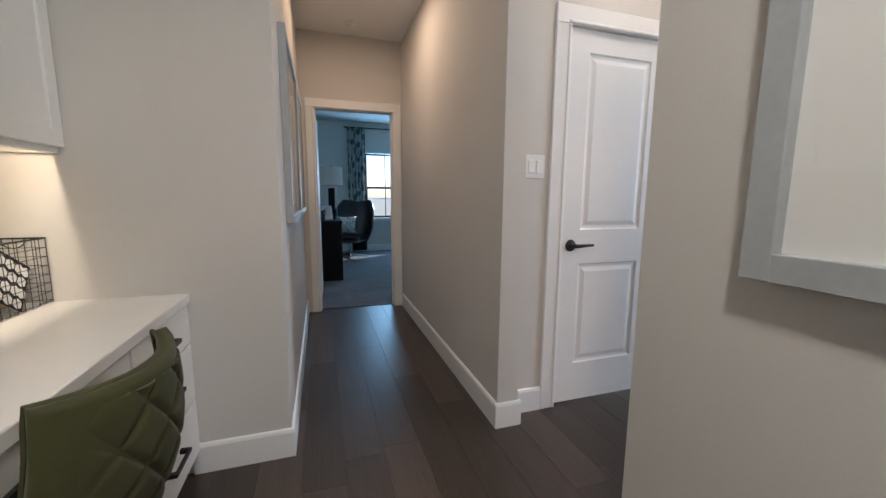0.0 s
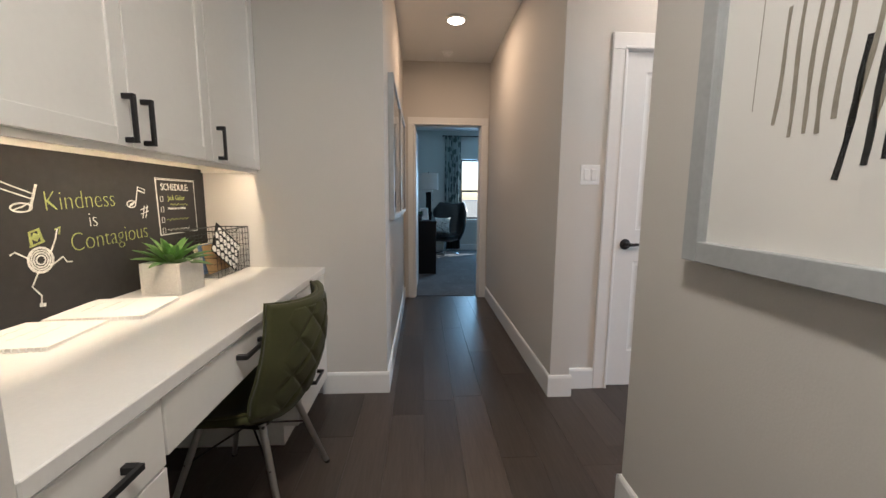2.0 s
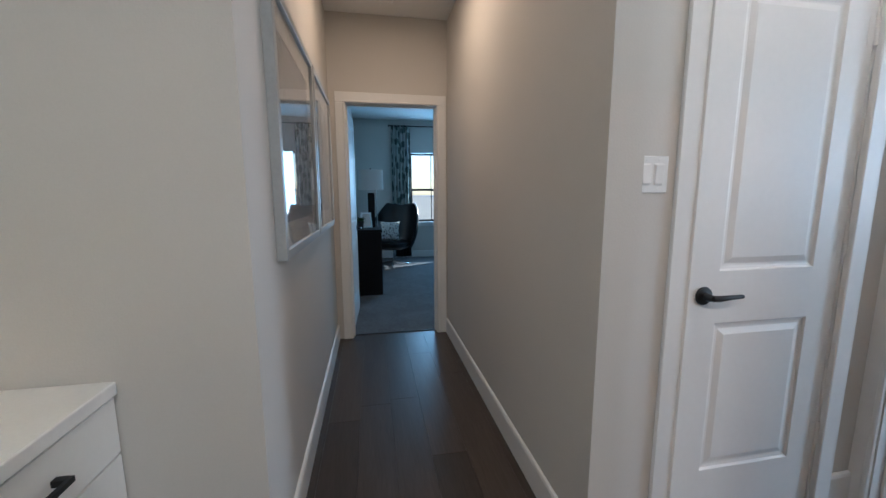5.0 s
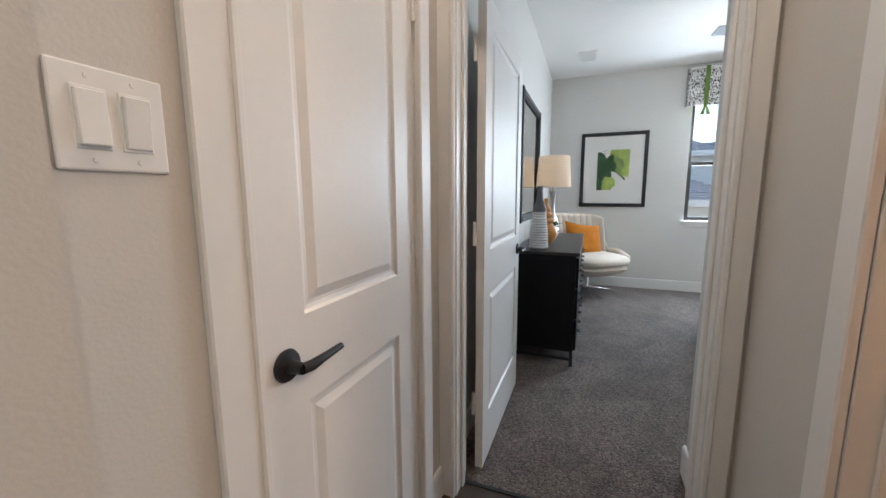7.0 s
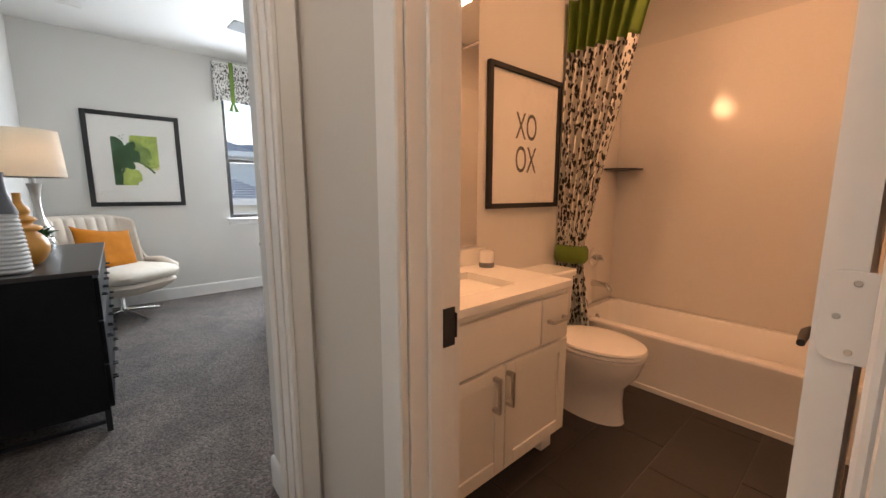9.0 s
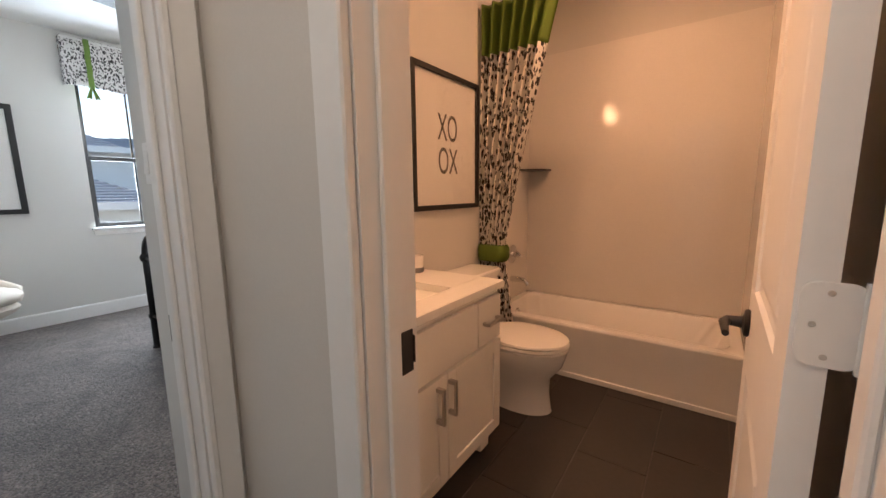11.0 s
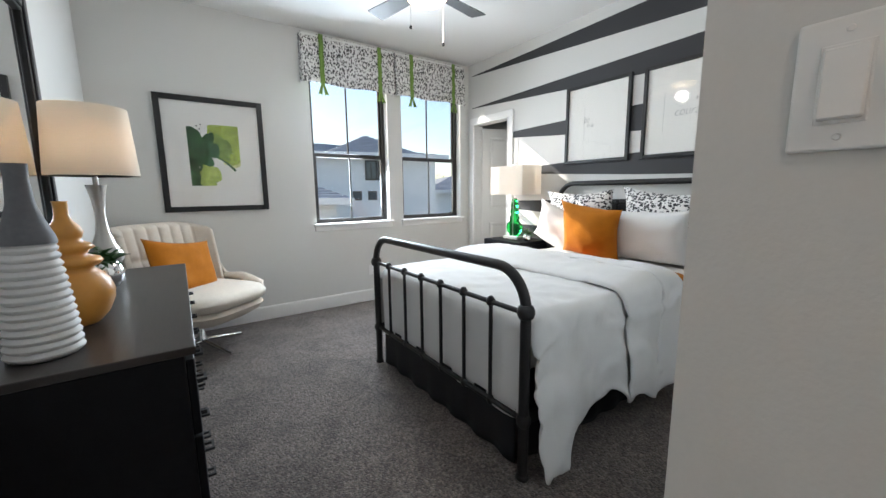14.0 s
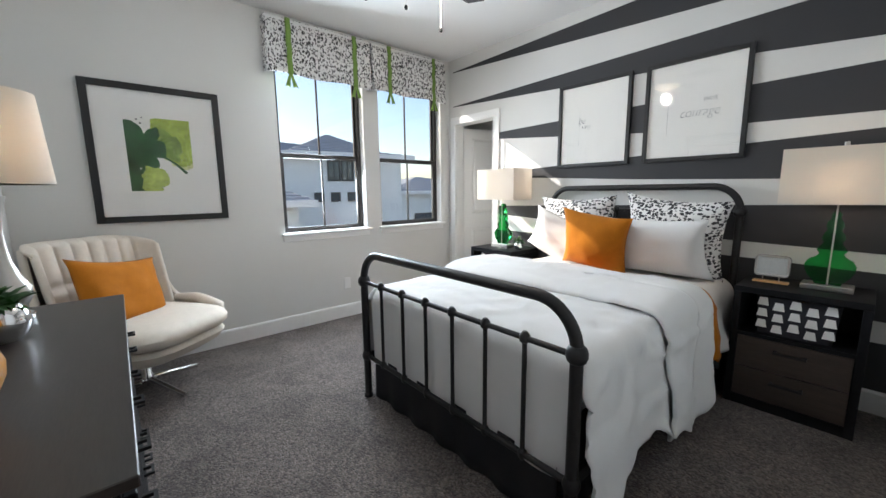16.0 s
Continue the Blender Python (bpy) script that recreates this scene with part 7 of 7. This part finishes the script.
# pictures
LM = pose(BX1, 0.844, 1.572, 0, 0, -90)
LR, yb = picture("leaf_picture", LM, 0.808, 0.970, 0.044, 0.030, BLACK, "black framed green leaf watercolour on the window wall", "picture", mat_w=0.165, board=PAPER)


def blot(root, m, cx, cz, rx, rz, y, material, seed, jag=0.25, n=96, clip=(0.196, 0.262), lobes=0.0):
    """Irregular painted patch."""
    bm = bmesh.new()
    f, b = [], []
    for i in range(n):
        a = 2 * math.pi * i / n
        k = 1 + jag * noise.noise(Vector((math.cos(a) * 1.8 + seed, math.sin(a) * 1.8, seed))) + 0.06 * noise.noise(Vector((math.cos(a) * 9, math.sin(a) * 9, seed))) + lobes * (abs(math.sin(a * 3.5 + seed)) ** 0.6 - 0.6) + 0.35 * lobes * noise.noise(Vector((math.cos(a) * 5, math.sin(a) * 5, seed + 3)))
        q = (cx + rx * k * math.copysign(abs(math.cos(a)) ** 0.75, math.cos(a)), cz + rz * k * math.copysign(abs(math.sin(a)) ** 0.75, math.sin(a)))
        if clip:
            q = (max(-clip[0], min(clip[0], q[0])), max(-clip[1], min(clip[1], q[1])))
        f.append(bm.verts.new((q[0], y, q[1])))
        b.append(bm.verts.new((q[0], y - 0.0005, q[1])))
    bm.faces.new(b)
    for i in range(n):
        bm.faces.new((f[i], f[(i + 1) % n], b[(i + 1) % n], b[i]))
    bmesh.ops.recalc_face_normals(bm, faces=bm.faces[:])
    bm.transform(m)
    return part("painted_leaf", bm, material, root)


WC1 = mat("dark_green_watercolour", (0.035, 0.105, 0.040), 0.9, var=0.7, scale=9, grain=60)
WC2 = mat("yellow_green_watercolour", (0.36, 0.46, 0.09), 0.9, var=0.5, scale=8, grain=50)
WC3 = mat("bright_green_watercolour", (0.42, 0.52, 0.13), 0.9, var=0.4, scale=10, grain=50)
WC4 = mat("pale_yellow_watercolour", (0.58, 0.60, 0.30), 0.9, var=0.4, scale=12, grain=50)
WC5 = mat("olive_green_watercolour", (0.20, 0.30, 0.07), 0.9, var=0.6, scale=14, grain=60)
blot(LR, LM, 0.150, -0.020, 0.080, 0.075, yb - 0.0006, WC4, 8.4, 0.4)
blot(LR, LM, 0.100, 0.130, 0.150, 0.175, yb - 0.0010, WC2, 3.1, 0.3, lobes=0.18)
blot(LR, LM, 0.055, 0.075, 0.075, 0.095, yb - 0.0014, WC5, 6.3, 0.5)
blot(LR, LM, -0.115, 0.035, 0.125, 0.145, yb - 0.0018, WC1, 7.7, 0.40, lobes=0.42)
blot(LR, LM, -0.165, -0.185, 0.095, 0.110, yb - 0.0018, WC1, 2.2, 0.35, lobes=0.35)
blot(LR, LM, -0.055, -0.195, 0.075, 0.095, yb - 0.0023, WC3, 5.2, 0.4, lobes=0.25)
brush(LR, LM, [(-0.04, 0.01), (0.03, -0.02), (0.09, -0.065), (0.150, -0.130)], [0.006, 0.006, 0.008, 0.010], yb - 0.0028, WC1)
for x, z in ((-0.12, 0.245), (-0.09, 0.26), (-0.10, 0.22), (-0.145, 0.215)):
    blot(LR, LM, x, z, 0.006, 0.005, yb - 0.001, INK, x * 50, 0.3, 12)
for cx, words in ((4.413, ((0, "be", 0.085, 0.035, 0.25), (0.045, "KIND", 0.040, -0.02, 0.0))), (3.668, ((0.02, "courage", 0.095, -0.025, 0.25), (0.085, "HAVE", 0.042, 0.055, 0.0)))):
    M = pose(cx, BY0, 1.842, 0, 0, 180)
    R, yb = picture("quote_picture", M, 0.64, 0.708, 0.028, 0.030, BLACK, "black framed white quote print above the headboard", "picture")
    for dx, tx, sz, dz, shr in words:
        lettering("lettering", tx, sz, M @ Matrix.Translation((dx - (0.10 if tx in ("be", "KIND") else -0.02), yb - 0.0012, dz)) @ pose(0, 0, 0, 90, 0, 0), SLATE, R, shear=shr, wide=0.8, thin=0.026)
    brush(R, M, [(-0.12 if cx > 4 else -0.16, -0.16 + 0.1 * k) for k in range(4)], 0.0006, yb - 0.0006, SLATE)
ol = thing("wall_outlet", (BX1, -0.60, 0.36), "white wall outlet below the bedroom window", "outlet")
part("wall_plate", box(BX1 - 0.006, BX1 - 0.0005, -0.635, -0.565, 0.30, 0.415, bevel=0.002), TRIM, ol)
for z in (0.335, 0.380):
    part("receptacle", box(BX1 - 0.0075, BX1 - 0.0055, -0.617, -0.583, z - 0.014, z + 0.014, bevel=0.0008), TRIM, ol)

# ---- study ----
SDZ = 0.84
sd = thing("study_desk", (0.03, 6.1, 0), "black wood desk along the study wall", "desk")
part("top", box(-0.20, 0.215, 5.33, 6.95, SDZ - 0.03, SDZ, bevel=0.003), EBONY, sd)
part("end_panel", box(-0.19, 0.205, 5.335, 5.365, 0.0, SDZ - 0.0305, bevel=0.002), EBONY, sd)
part("end_panel", box(-0.19, 0.205, 6.915, 6.945, 0.0, SDZ - 0.0305, bevel=0.002), EBONY, sd)
part("modesty_panel", box(-0.19, -0.17, 5.366, 6.914, 0.10, SDZ - 0.0305), EBONY, sd)
sl = thing("study_lamp", (0.09, 5.75, SDZ), "dark column table lamp with a white drum shade", "lamp")
part("column", box(0.045, 0.135, 5.705, 5.795, SDZ, SDZ + 0.46, bevel=0.004), EBONY, sl)
part("rod", rod((0.16, 5.75, SDZ), (0.16, 5.75, SDZ + 0.5), 0.006, 10), CHROME, sl)
part("shade", lathe([(0.165, 0.50), (0.160, 0.76), (0.158, 0.76), (0.163, 0.50)], (0.09, 5.75, SDZ), 40), SHADE, sl, "white drum shade", True)
part("finial", lathe([(0, 0.76), (0.008, 0.765), (0.010, 0.78), (0, 0.79)], (0.09, 5.75, SDZ), 12), BLACK, sl)
part("shade_spider", rod((-0.07, 5.75, SDZ + 0.755), (0.25, 5.75, SDZ + 0.755), 0.002, 6), NICKEL, sl)
small = thing("potted_plant", (-0.06, 5.50, SDZ), "green plant in a black pot on the study desk", "plant")
part("pot", lathe([(0, 0), (0.04, 0), (0.05, 0.10), (0.045, 0.10), (0, 0.085)], (-0.06, 5.50, SDZ), 20), BLACK, small, "", True)
rp = random.Random(3)
for k in range(30):
    part("leaf", blade((-0.06, 5.50, SDZ + 0.09), k * 2.399, rp.uniform(0.2, 1.4), rp.uniform(0.06, 0.11), 0.012, 0.5, 4), DARKLEAF, small, "", True)
pf = thing("photo_frame", (0.03, 5.58, SDZ), "small tilted silver photo frame on the study desk", "photo frame")
FM = pose(0.02, 5.60, SDZ + 0.105, -14, 0, 20)
part("frame", turned(join(box(-0.07, -0.055, -0.008, 0.008, -0.10, 0.10), box(0.055, 0.07, -0.008, 0.008, -0.10, 0.10), box(-0.055, 0.055, -0.008, 0.008, 0.085, 0.10), box(-0.055, 0.055, -0.008, 0.008, -0.10, -0.085)), FM), CHROME, pf)
part("print", turned(box(-0.055, 0.055, -0.002, 0.004, -0.085, 0.085), FM), PAPER, pf)
part("easel_back", turned(box(-0.02, 0.02, 0.010, 0.016, -0.10, 0.02), FM), BLACK, pf)

# wing chair of black leather
LEATHER = mat("black_leather", (0.014, 0.015, 0.018), 0.28, var=0.2, scale=30, grain=160, bump=0.06)
wc = thing("wing_chair", (0, 0, 0), "black leather swivel wing chair on a chrome base", "chair")


def wing(u, v):
    s = 2 * u - 1
    ph = s * 1.65
    wgt = v ** 1.2
    r = 0.30 + 0.10 * wgt + 0.05 * math.sin(v * math.pi)
    z = 0.33 + 0.74 * v - 0.34 * v * max(0.0, abs(s) - 0.45) / 0.55 + 0.05 * wgt * (1 - abs(abs(s) - 0.45) / 0.55)
    return Vector((math.sin(ph) * r, math.cos(ph) * r * 0.9 + 0.06 * v, z))


part("shell", sheet(56, 26, wing, 0.045), LEATHER, wc, "", "all")
part("seat", rings([(-0.24, 0.24, -0.28, 0.22, 0.10, 0.31), (-0.30, 0.30, -0.34, 0.24, 0.12, 0.36), (-0.30, 0.30, -0.34, 0.24, 0.12, 0.42), (-0.24, 0.24, -0.28, 0.20, 0.10, 0.445)]), LEATHER, wc, "", True)
part("post", rod((0, 0, 0.05), (0, 0, 0.32), 0.028, 14), CHROME, wc)
for k in range(4):
    a = radians(20 + 90 * k)
    part("base_leg", tube([(0, 0, 0.06), (0.30 * math.cos(a), 0.30 * math.sin(a), 0.014)], [0.022, 0.013], 10), CHROME, wc, "", True)
wc.matrix_basis = pose(0.47, 7.45, 0, 0, 0, -28)
tp = single("throw_pillow", cushion(0.36, 0.36, 0.12, n=12), spots("grey_print_pillow", (0.60, 0.60, 0.58), (0.10, 0.10, 0.10), 30, (1, 1, 1), 0.35), "grey patterned throw pillow on the wing chair", "pillow", smooth="all")
tp.matrix_basis = pose(0.40, 7.33, 0.63, -14, 0, -15)

PRINT = spots("floral_curtain_cloth", (0.42, 0.46, 0.44), (0.10, 0.14, 0.13), 9, (1, 1, 0.7), 0.42)
cn = thing("window_curtain", (0.70, SY - 0.09, 0.03), "grey floral print curtain panel beside the study window", "curtain")
part("panel", sheet(70, 24, lambda u, v: Vector((0.50 + 0.36 * u, SY - 0.09 + 0.035 * math.sin(u * 2 * math.pi * 5.5), 0.75 + 1.85 * v)), 0.003), PRINT, cn, "", "all")
part("dark_lower_panel", sheet(70, 12, lambda u, v: Vector((0.50 + 0.36 * u, SY - 0.09 + 0.035 * math.sin(u * 2 * math.pi * 5.5), 0.03 + 0.719 * v)), 0.003), INK, cn, "black lower band", "all")
for k in range(6):
    part("grommet", tube(arc((0.53 + 0.06 * k, SY - 0.09, 2.585), 0.022, 0, 340, 12, (0, 1, 0), (0, 0, 1)), 0.004, 6), BLACK, cn)
crod = thing("curtain_rod", (1.6, SY - 0.09, 2.59), "black curtain rod above the study window", "curtain rod")
part("rod", rod((0.47, SY - 0.09, 2.59), (2.95, SY - 0.09, 2.59), 0.011, 12), BLACK, crod)
part("finial", lathe([(0, -0.02), (0.018, -0.014), (0.020, 0.0), (0.016, 0.014), (0, 0.02)], (0.46, SY - 0.09, 2.59), 14), BLACK, crod, "", True)
for x in (0.62, 2.85):
    part("bracket", rod((x, SY - 0.09, 2.59), (x, SY - 0.0005, 2.59), 0.006, 8), BLACK, crod)
for y, z, w, h in ((5.35, 1.75, 0.55, 0.42), (6.05, 1.35, 0.5, 0.7)):
    picture("study_picture", pose(-0.215, y, z, 0, 0, 90), w, h, 0.025, 0.025, BLACK, "black framed print on the study wall", "picture", board=MIST)
sv = thing("ceiling_vent", (0.55, 6.9, HZ), "white ceiling air vent grille in the study", "vent")
part("frame", box(0.40, 0.72, 6.78, 6.98, HZ - 0.006, HZ - 0.0005), TRIM, sv)
for i in range(7):
    part("slat", box(0.42, 0.70, 6.80 + i * 0.024, 6.812 + i * 0.024, HZ - 0.010, HZ - 0.0062), TRIM, sv)

# ---- outside ----
GROUND = mat("pale_dry_ground", (0.30, 0.27, 0.22), 0.95, var=0.3, scale=0.4, grain=6, bump=0.1)
STUCCO = mat("white_stucco", (0.80, 0.80, 0.78), 0.9, var=0.05, scale=2, grain=60, bump=0.08)
GREYSTUCCO = mat("grey_stucco", (0.34, 0.35, 0.36), 0.9, var=0.06, scale=2, grain=60, bump=0.08)
ROOF = mat("slate_grey_roof_tile", (0.24, 0.26, 0.30), 0.7, var=0.25, scale=3, grain=20, bump=0.05, random_value=0.15)
GZ = -3.2
bm = bmesh.new()
bm.faces.new([bm.verts.new(p) for p in ((-1500, -1500, GZ), (1500, -1500, GZ), (1500, 1500, GZ), (-1500, 1500, GZ))])
structure("ground", bm, GROUND, "pale dry ground reaching to the horizon", "ground")
WINGLASS = mat("dark_window_glass", (0.05, 0.07, 0.09), 0.08, var=0.1, bump=0.0)


def house(cx, cy, w, d, eave, rise, turn, lab, wall_mat, wins=(), low=None, peaks=()):
    """Hip-roofed house; local x along its width, front towards -y."""
    root = thing("house", (0, 0, 0), lab, "house")
    part("wall", box(-w / 2, w / 2, -d / 2, d / 2, GZ, eave), wall_mat, root)

    def hip(x0, x1, y0, y1, z, rs, name="roof"):
        o = 0.45
        x0, x1, y0, y1 = x0 - o, x1 + o, y0 - o, y1 + o
        courses = 12
        bm = bmesh.new()
        half = min(x1 - x0, y1 - y0) / 2
        last = None
        for k in range(courses):
            i0, i1 = half * k / courses, half * (k + 1) / courses
            za, zb = z + rs * k / courses, z + rs * (k + 1) / courses
            lowr = [(x0 + i0, y0 + i0, za + 0.035), (x1 - i0, y0 + i0, za + 0.035), (x1 - i0, y1 - i0, za + 0.035), (x0 + i0, y1 - i0, za + 0.035)]
            hir = [(x0 + i1, y0 + i1, zb), (x1 - i1, y0 + i1, zb), (x1 - i1, y1 - i1, zb), (x0 + i1, y1 - i1, zb)]
            base = [(a, b, za) for a, b, _ in lowr]
            B, L, H = [[bm.verts.new(p) for p in q] for q in (base, lowr, hir)]
            for j in range(4):
                m_ = (j + 1) % 4
                bm.faces.new((B[j], B[m_], L[m_], L[j]))
                bm.faces.new((L[j], L[m_], H[m_], H[j]))
        bm.faces.new([bm.verts.new(p) for p in ((x0, y0, z), (x0, y1, z), (x1, y1, z), (x1, y0, z))])
        bmesh.ops.recalc_face_normals(bm, faces=bm.faces[:])
        rf = part(name, bm, ROOF, root, "grey tiled hip roof")
        part("fascia", join(box(x0, x1, y0 - 0.03, y0, z - 0.16, z + 0.03), box(x0, x1, y1, y1 + 0.03, z - 0.16, z + 0.03), box(x0 - 0.03, x0, y0, y1, z - 0.16, z + 0.03), box(x1, x1 + 0.03, y0, y1, z - 0.16, z + 0.03)), TRIM, root)

    hip(-w / 2, w / 2, -d / 2, d / 2, eave, rise)
    for x0, x1 in peaks:
        hip(x0, x1, -d / 2 - 0.05, -d / 2 + (x1 - x0), eave + 0.01, 0.95, "front_roof")
    if low:
        x0, x1, dep, ez, rs = low
        part("wing_wall", box(x0, x1, -d / 2 - dep, -d / 2 - 0.001, GZ, ez), wall_mat, root)
        hip(x0, x1, -d / 2 - dep, -d / 2 - 0.5, ez, rs, "wing_roof")
    for wx, wz, ww, wh in wins:
        y = -d / 2
        wn = part("window", join(box(wx - ww / 2 - 0.06, wx - ww / 2, y - 0.05, y - 0.001, wz - wh / 2 - 0.06, wz + wh / 2 + 0.06), box(wx + ww / 2, wx + ww / 2 + 0.06, y - 0.05, y - 0.001, wz - wh / 2 - 0.06, wz + wh / 2 + 0.06), box(wx - ww / 2, wx + ww / 2, y - 0.05, y - 0.001, wz + wh / 2, wz + wh / 2 + 0.06), box(wx - ww / 2, wx + ww / 2, y - 0.05, y - 0.001, wz - wh / 2 - 0.06, wz - wh / 2), box(wx - 0.02, wx + 0.02, y - 0.04, y - 0.001, wz - wh / 2, wz + wh / 2)), DARKFRAME, root)
        part("pane", box(wx - ww / 2, wx + ww / 2, y - 0.020, y - 0.0015, wz - wh / 2, wz + wh / 2), WINGLASS, wn)
    root.matrix_basis = pose(cx, cy, 0, 0, 0, turn)
    return root


house(22.0, -4.9, 9.0, 9.0, 2.80, 0.9, -100, "white stucco two-storey house with grey tiled hip roof", STUCCO,
      [(1.55, 2.15, 0.40, 0.70), (2.10, 2.15, 0.40, 0.70), (0.92, 1.10, 0.26, 0.26), (1.57, 1.10, 0.26, 0.26), (2.25, 1.10, 0.26, 0.26), (-2.6, -1.6, 1.2, 1.8)], low=(-4.5, -0.6, 4.0, 1.05, 0.9), peaks=((-3.9, -1.2), (0.2, 3.2)))
house(24.0, -14.8, 8.0, 8.0, 1.3, 1.0, -95, "white stucco house with grey tiled hip roof", STUCCO, [(-2, -0.6, 1.2, 1.2), (2, -0.6, 1.2, 1.2)])
house(36.0, 2.0, 12.0, 9.0, 1.8, 1.8, -92, "white stucco house with grey tiled hip roof", STUCCO, [(-3, 0.4, 1.2, 1.2), (2, 0.4, 1.2, 1.2)])


def tree(cx, cy, h, seed, lab):
    r = random.Random(seed)
    root = thing("tree", (cx, cy, GZ), lab, "tree")
    BARK = mat("tree_bark", (0.10, 0.075, 0.05), 0.9, var=0.3, scale=10, bump=0.1)
    part("trunk", tube([(cx, cy, GZ), (cx + 0.1, cy, GZ + h * 0.3), (cx, cy + 0.1, GZ + h * 0.6)], [0.16, 0.12, 0.06], 10), BARK, root, "", True)
    tips = []
    for k in range(9):
        a, e = k * 2.4, r.uniform(0.3, 1.2)
        z = GZ + h * r.uniform(0.30, 0.6)
        p = Vector((cx, cy, z)) + Vector((math.cos(a) * math.cos(e), math.sin(a) * math.cos(e), math.sin(e))) * h * r.uniform(0.22, 0.38)
        part("limb", tube([(cx, cy, z), tuple((Vector((cx, cy, z)) + p) / 2 + Vector((0, 0, 0.1))), tuple(p)], [0.05, 0.035, 0.012], 7), BARK, root)
        tips.append(p)
    bm = bmesh.new()
    for p in tips:
        for _ in range(260):
            c = p + Vector((r.gauss(0, 1), r.gauss(0, 1), r.gauss(0, 0.8))) * h * 0.075
            n = Vector((r.gauss(0, 1), r.gauss(0, 1), r.gauss(0, 1))).normalized()
            u = n.orthogonal().normalized() * r.uniform(0.05, 0.10)
            w = n.cross(u).normalized() * r.uniform(0.03, 0.05)
            bm.faces.new([bm.verts.new(q) for q in (c - u, c + w, c + u, c - w)])
    cr = part("crown", bm, DARKLEAF, root, "leafy green crown")
    return root


tree(30.0, -17.5, 6.0, 5, "leafy green tree beyond the houses")
SEA = mat("far_blue_water", (0.03, 0.10, 0.22), 0.4, var=0.1, scale=0.02, grain=0.2, bump=0.0)
bm = bmesh.new()
bm.faces.new([bm.verts.new(p) for p in ((120, -1400, GZ + 0.5), (1400, -1400, GZ + 0.5), (1400, 1400, GZ + 0.5), (120, 1400, GZ + 0.5))])
structure("water", bm, SEA, "far blue water below the horizon", "water")

# ---- floor pieces ----
def plank_mesh(name, lx, ly, material, top=0.0):
    bm = box(-lx / 2, lx / 2, -ly / 2, ly / 2, -0.006, top, bevel=0.0006)
    me = bpy.data.meshes.new(name)
    bm.to_mesh(me)
    bm.free()
    me.materials.append(material)
    return me


rng = random.Random(4)
PW, PL = 0.178, 1.22
mesh_plank = plank_mesh("plank", PW - 0.0008, PL - 0.0008, WOOD)
cut = {}
k = 0
x = WX
while x < 2.05:
    y = -3.6 - rng.random() * PL
    x1 = min(x + PW, 2.12)
    while y < YE + 0.06:
        lo, hi = max(y, -3.6), min(y + PL, YE + 0.06)
        cx, cy = (x + x1) / 2, (lo + hi) / 2
        inside = (cy < YN + 0.6 if cx < HX0 - 0.1 else True) and not (cx > 1.0 and (hi < 0.585 or lo > 1.70))
        if inside and hi - lo > 0.02:
            w, l = x1 - x, hi - lo
            key = (round(w, 3), round(l, 2))
            if abs(w - PW) < 1e-6 and abs(l - PL) < 1e-6:
                me = mesh_plank
            else:
                me = cut.setdefault(key, plank_mesh("plank", w - 0.0008, l - 0.0008, WOOD))
            ob = new("plank", me)
            ob.location = (cx, cy, 0)
            ob.parent = floor_hall
        y += PL
    x += PW
TW, TL = 0.30, 0.60
for i in range(-1, 6):
    for j in range(-1, 6):
        x0, x1 = 0.88 + i * TW + 0.05, 0.88 + i * TW + 0.05 + TW
        y0 = -2.04 + j * TL + (0.2 if i % 2 else 0.0)
        lo, hi = max(y0, -2.04), min(y0 + TL, 0.585)
        a, b = max(x0, 0.88), min(x1, 2.40)
        if hi - lo > 0.02 and b - a > 0.02:
            key = ("t", round(b - a, 3), round(hi - lo, 2))
            me = cut.setdefault(key, plank_mesh("tile", b - a - 0.005, hi - lo - 0.005, TILE))
            ob = new("tile", me)
            ob.location = ((a + b) / 2, (lo + hi) / 2, 0.001)
            ob.parent = floor_bath
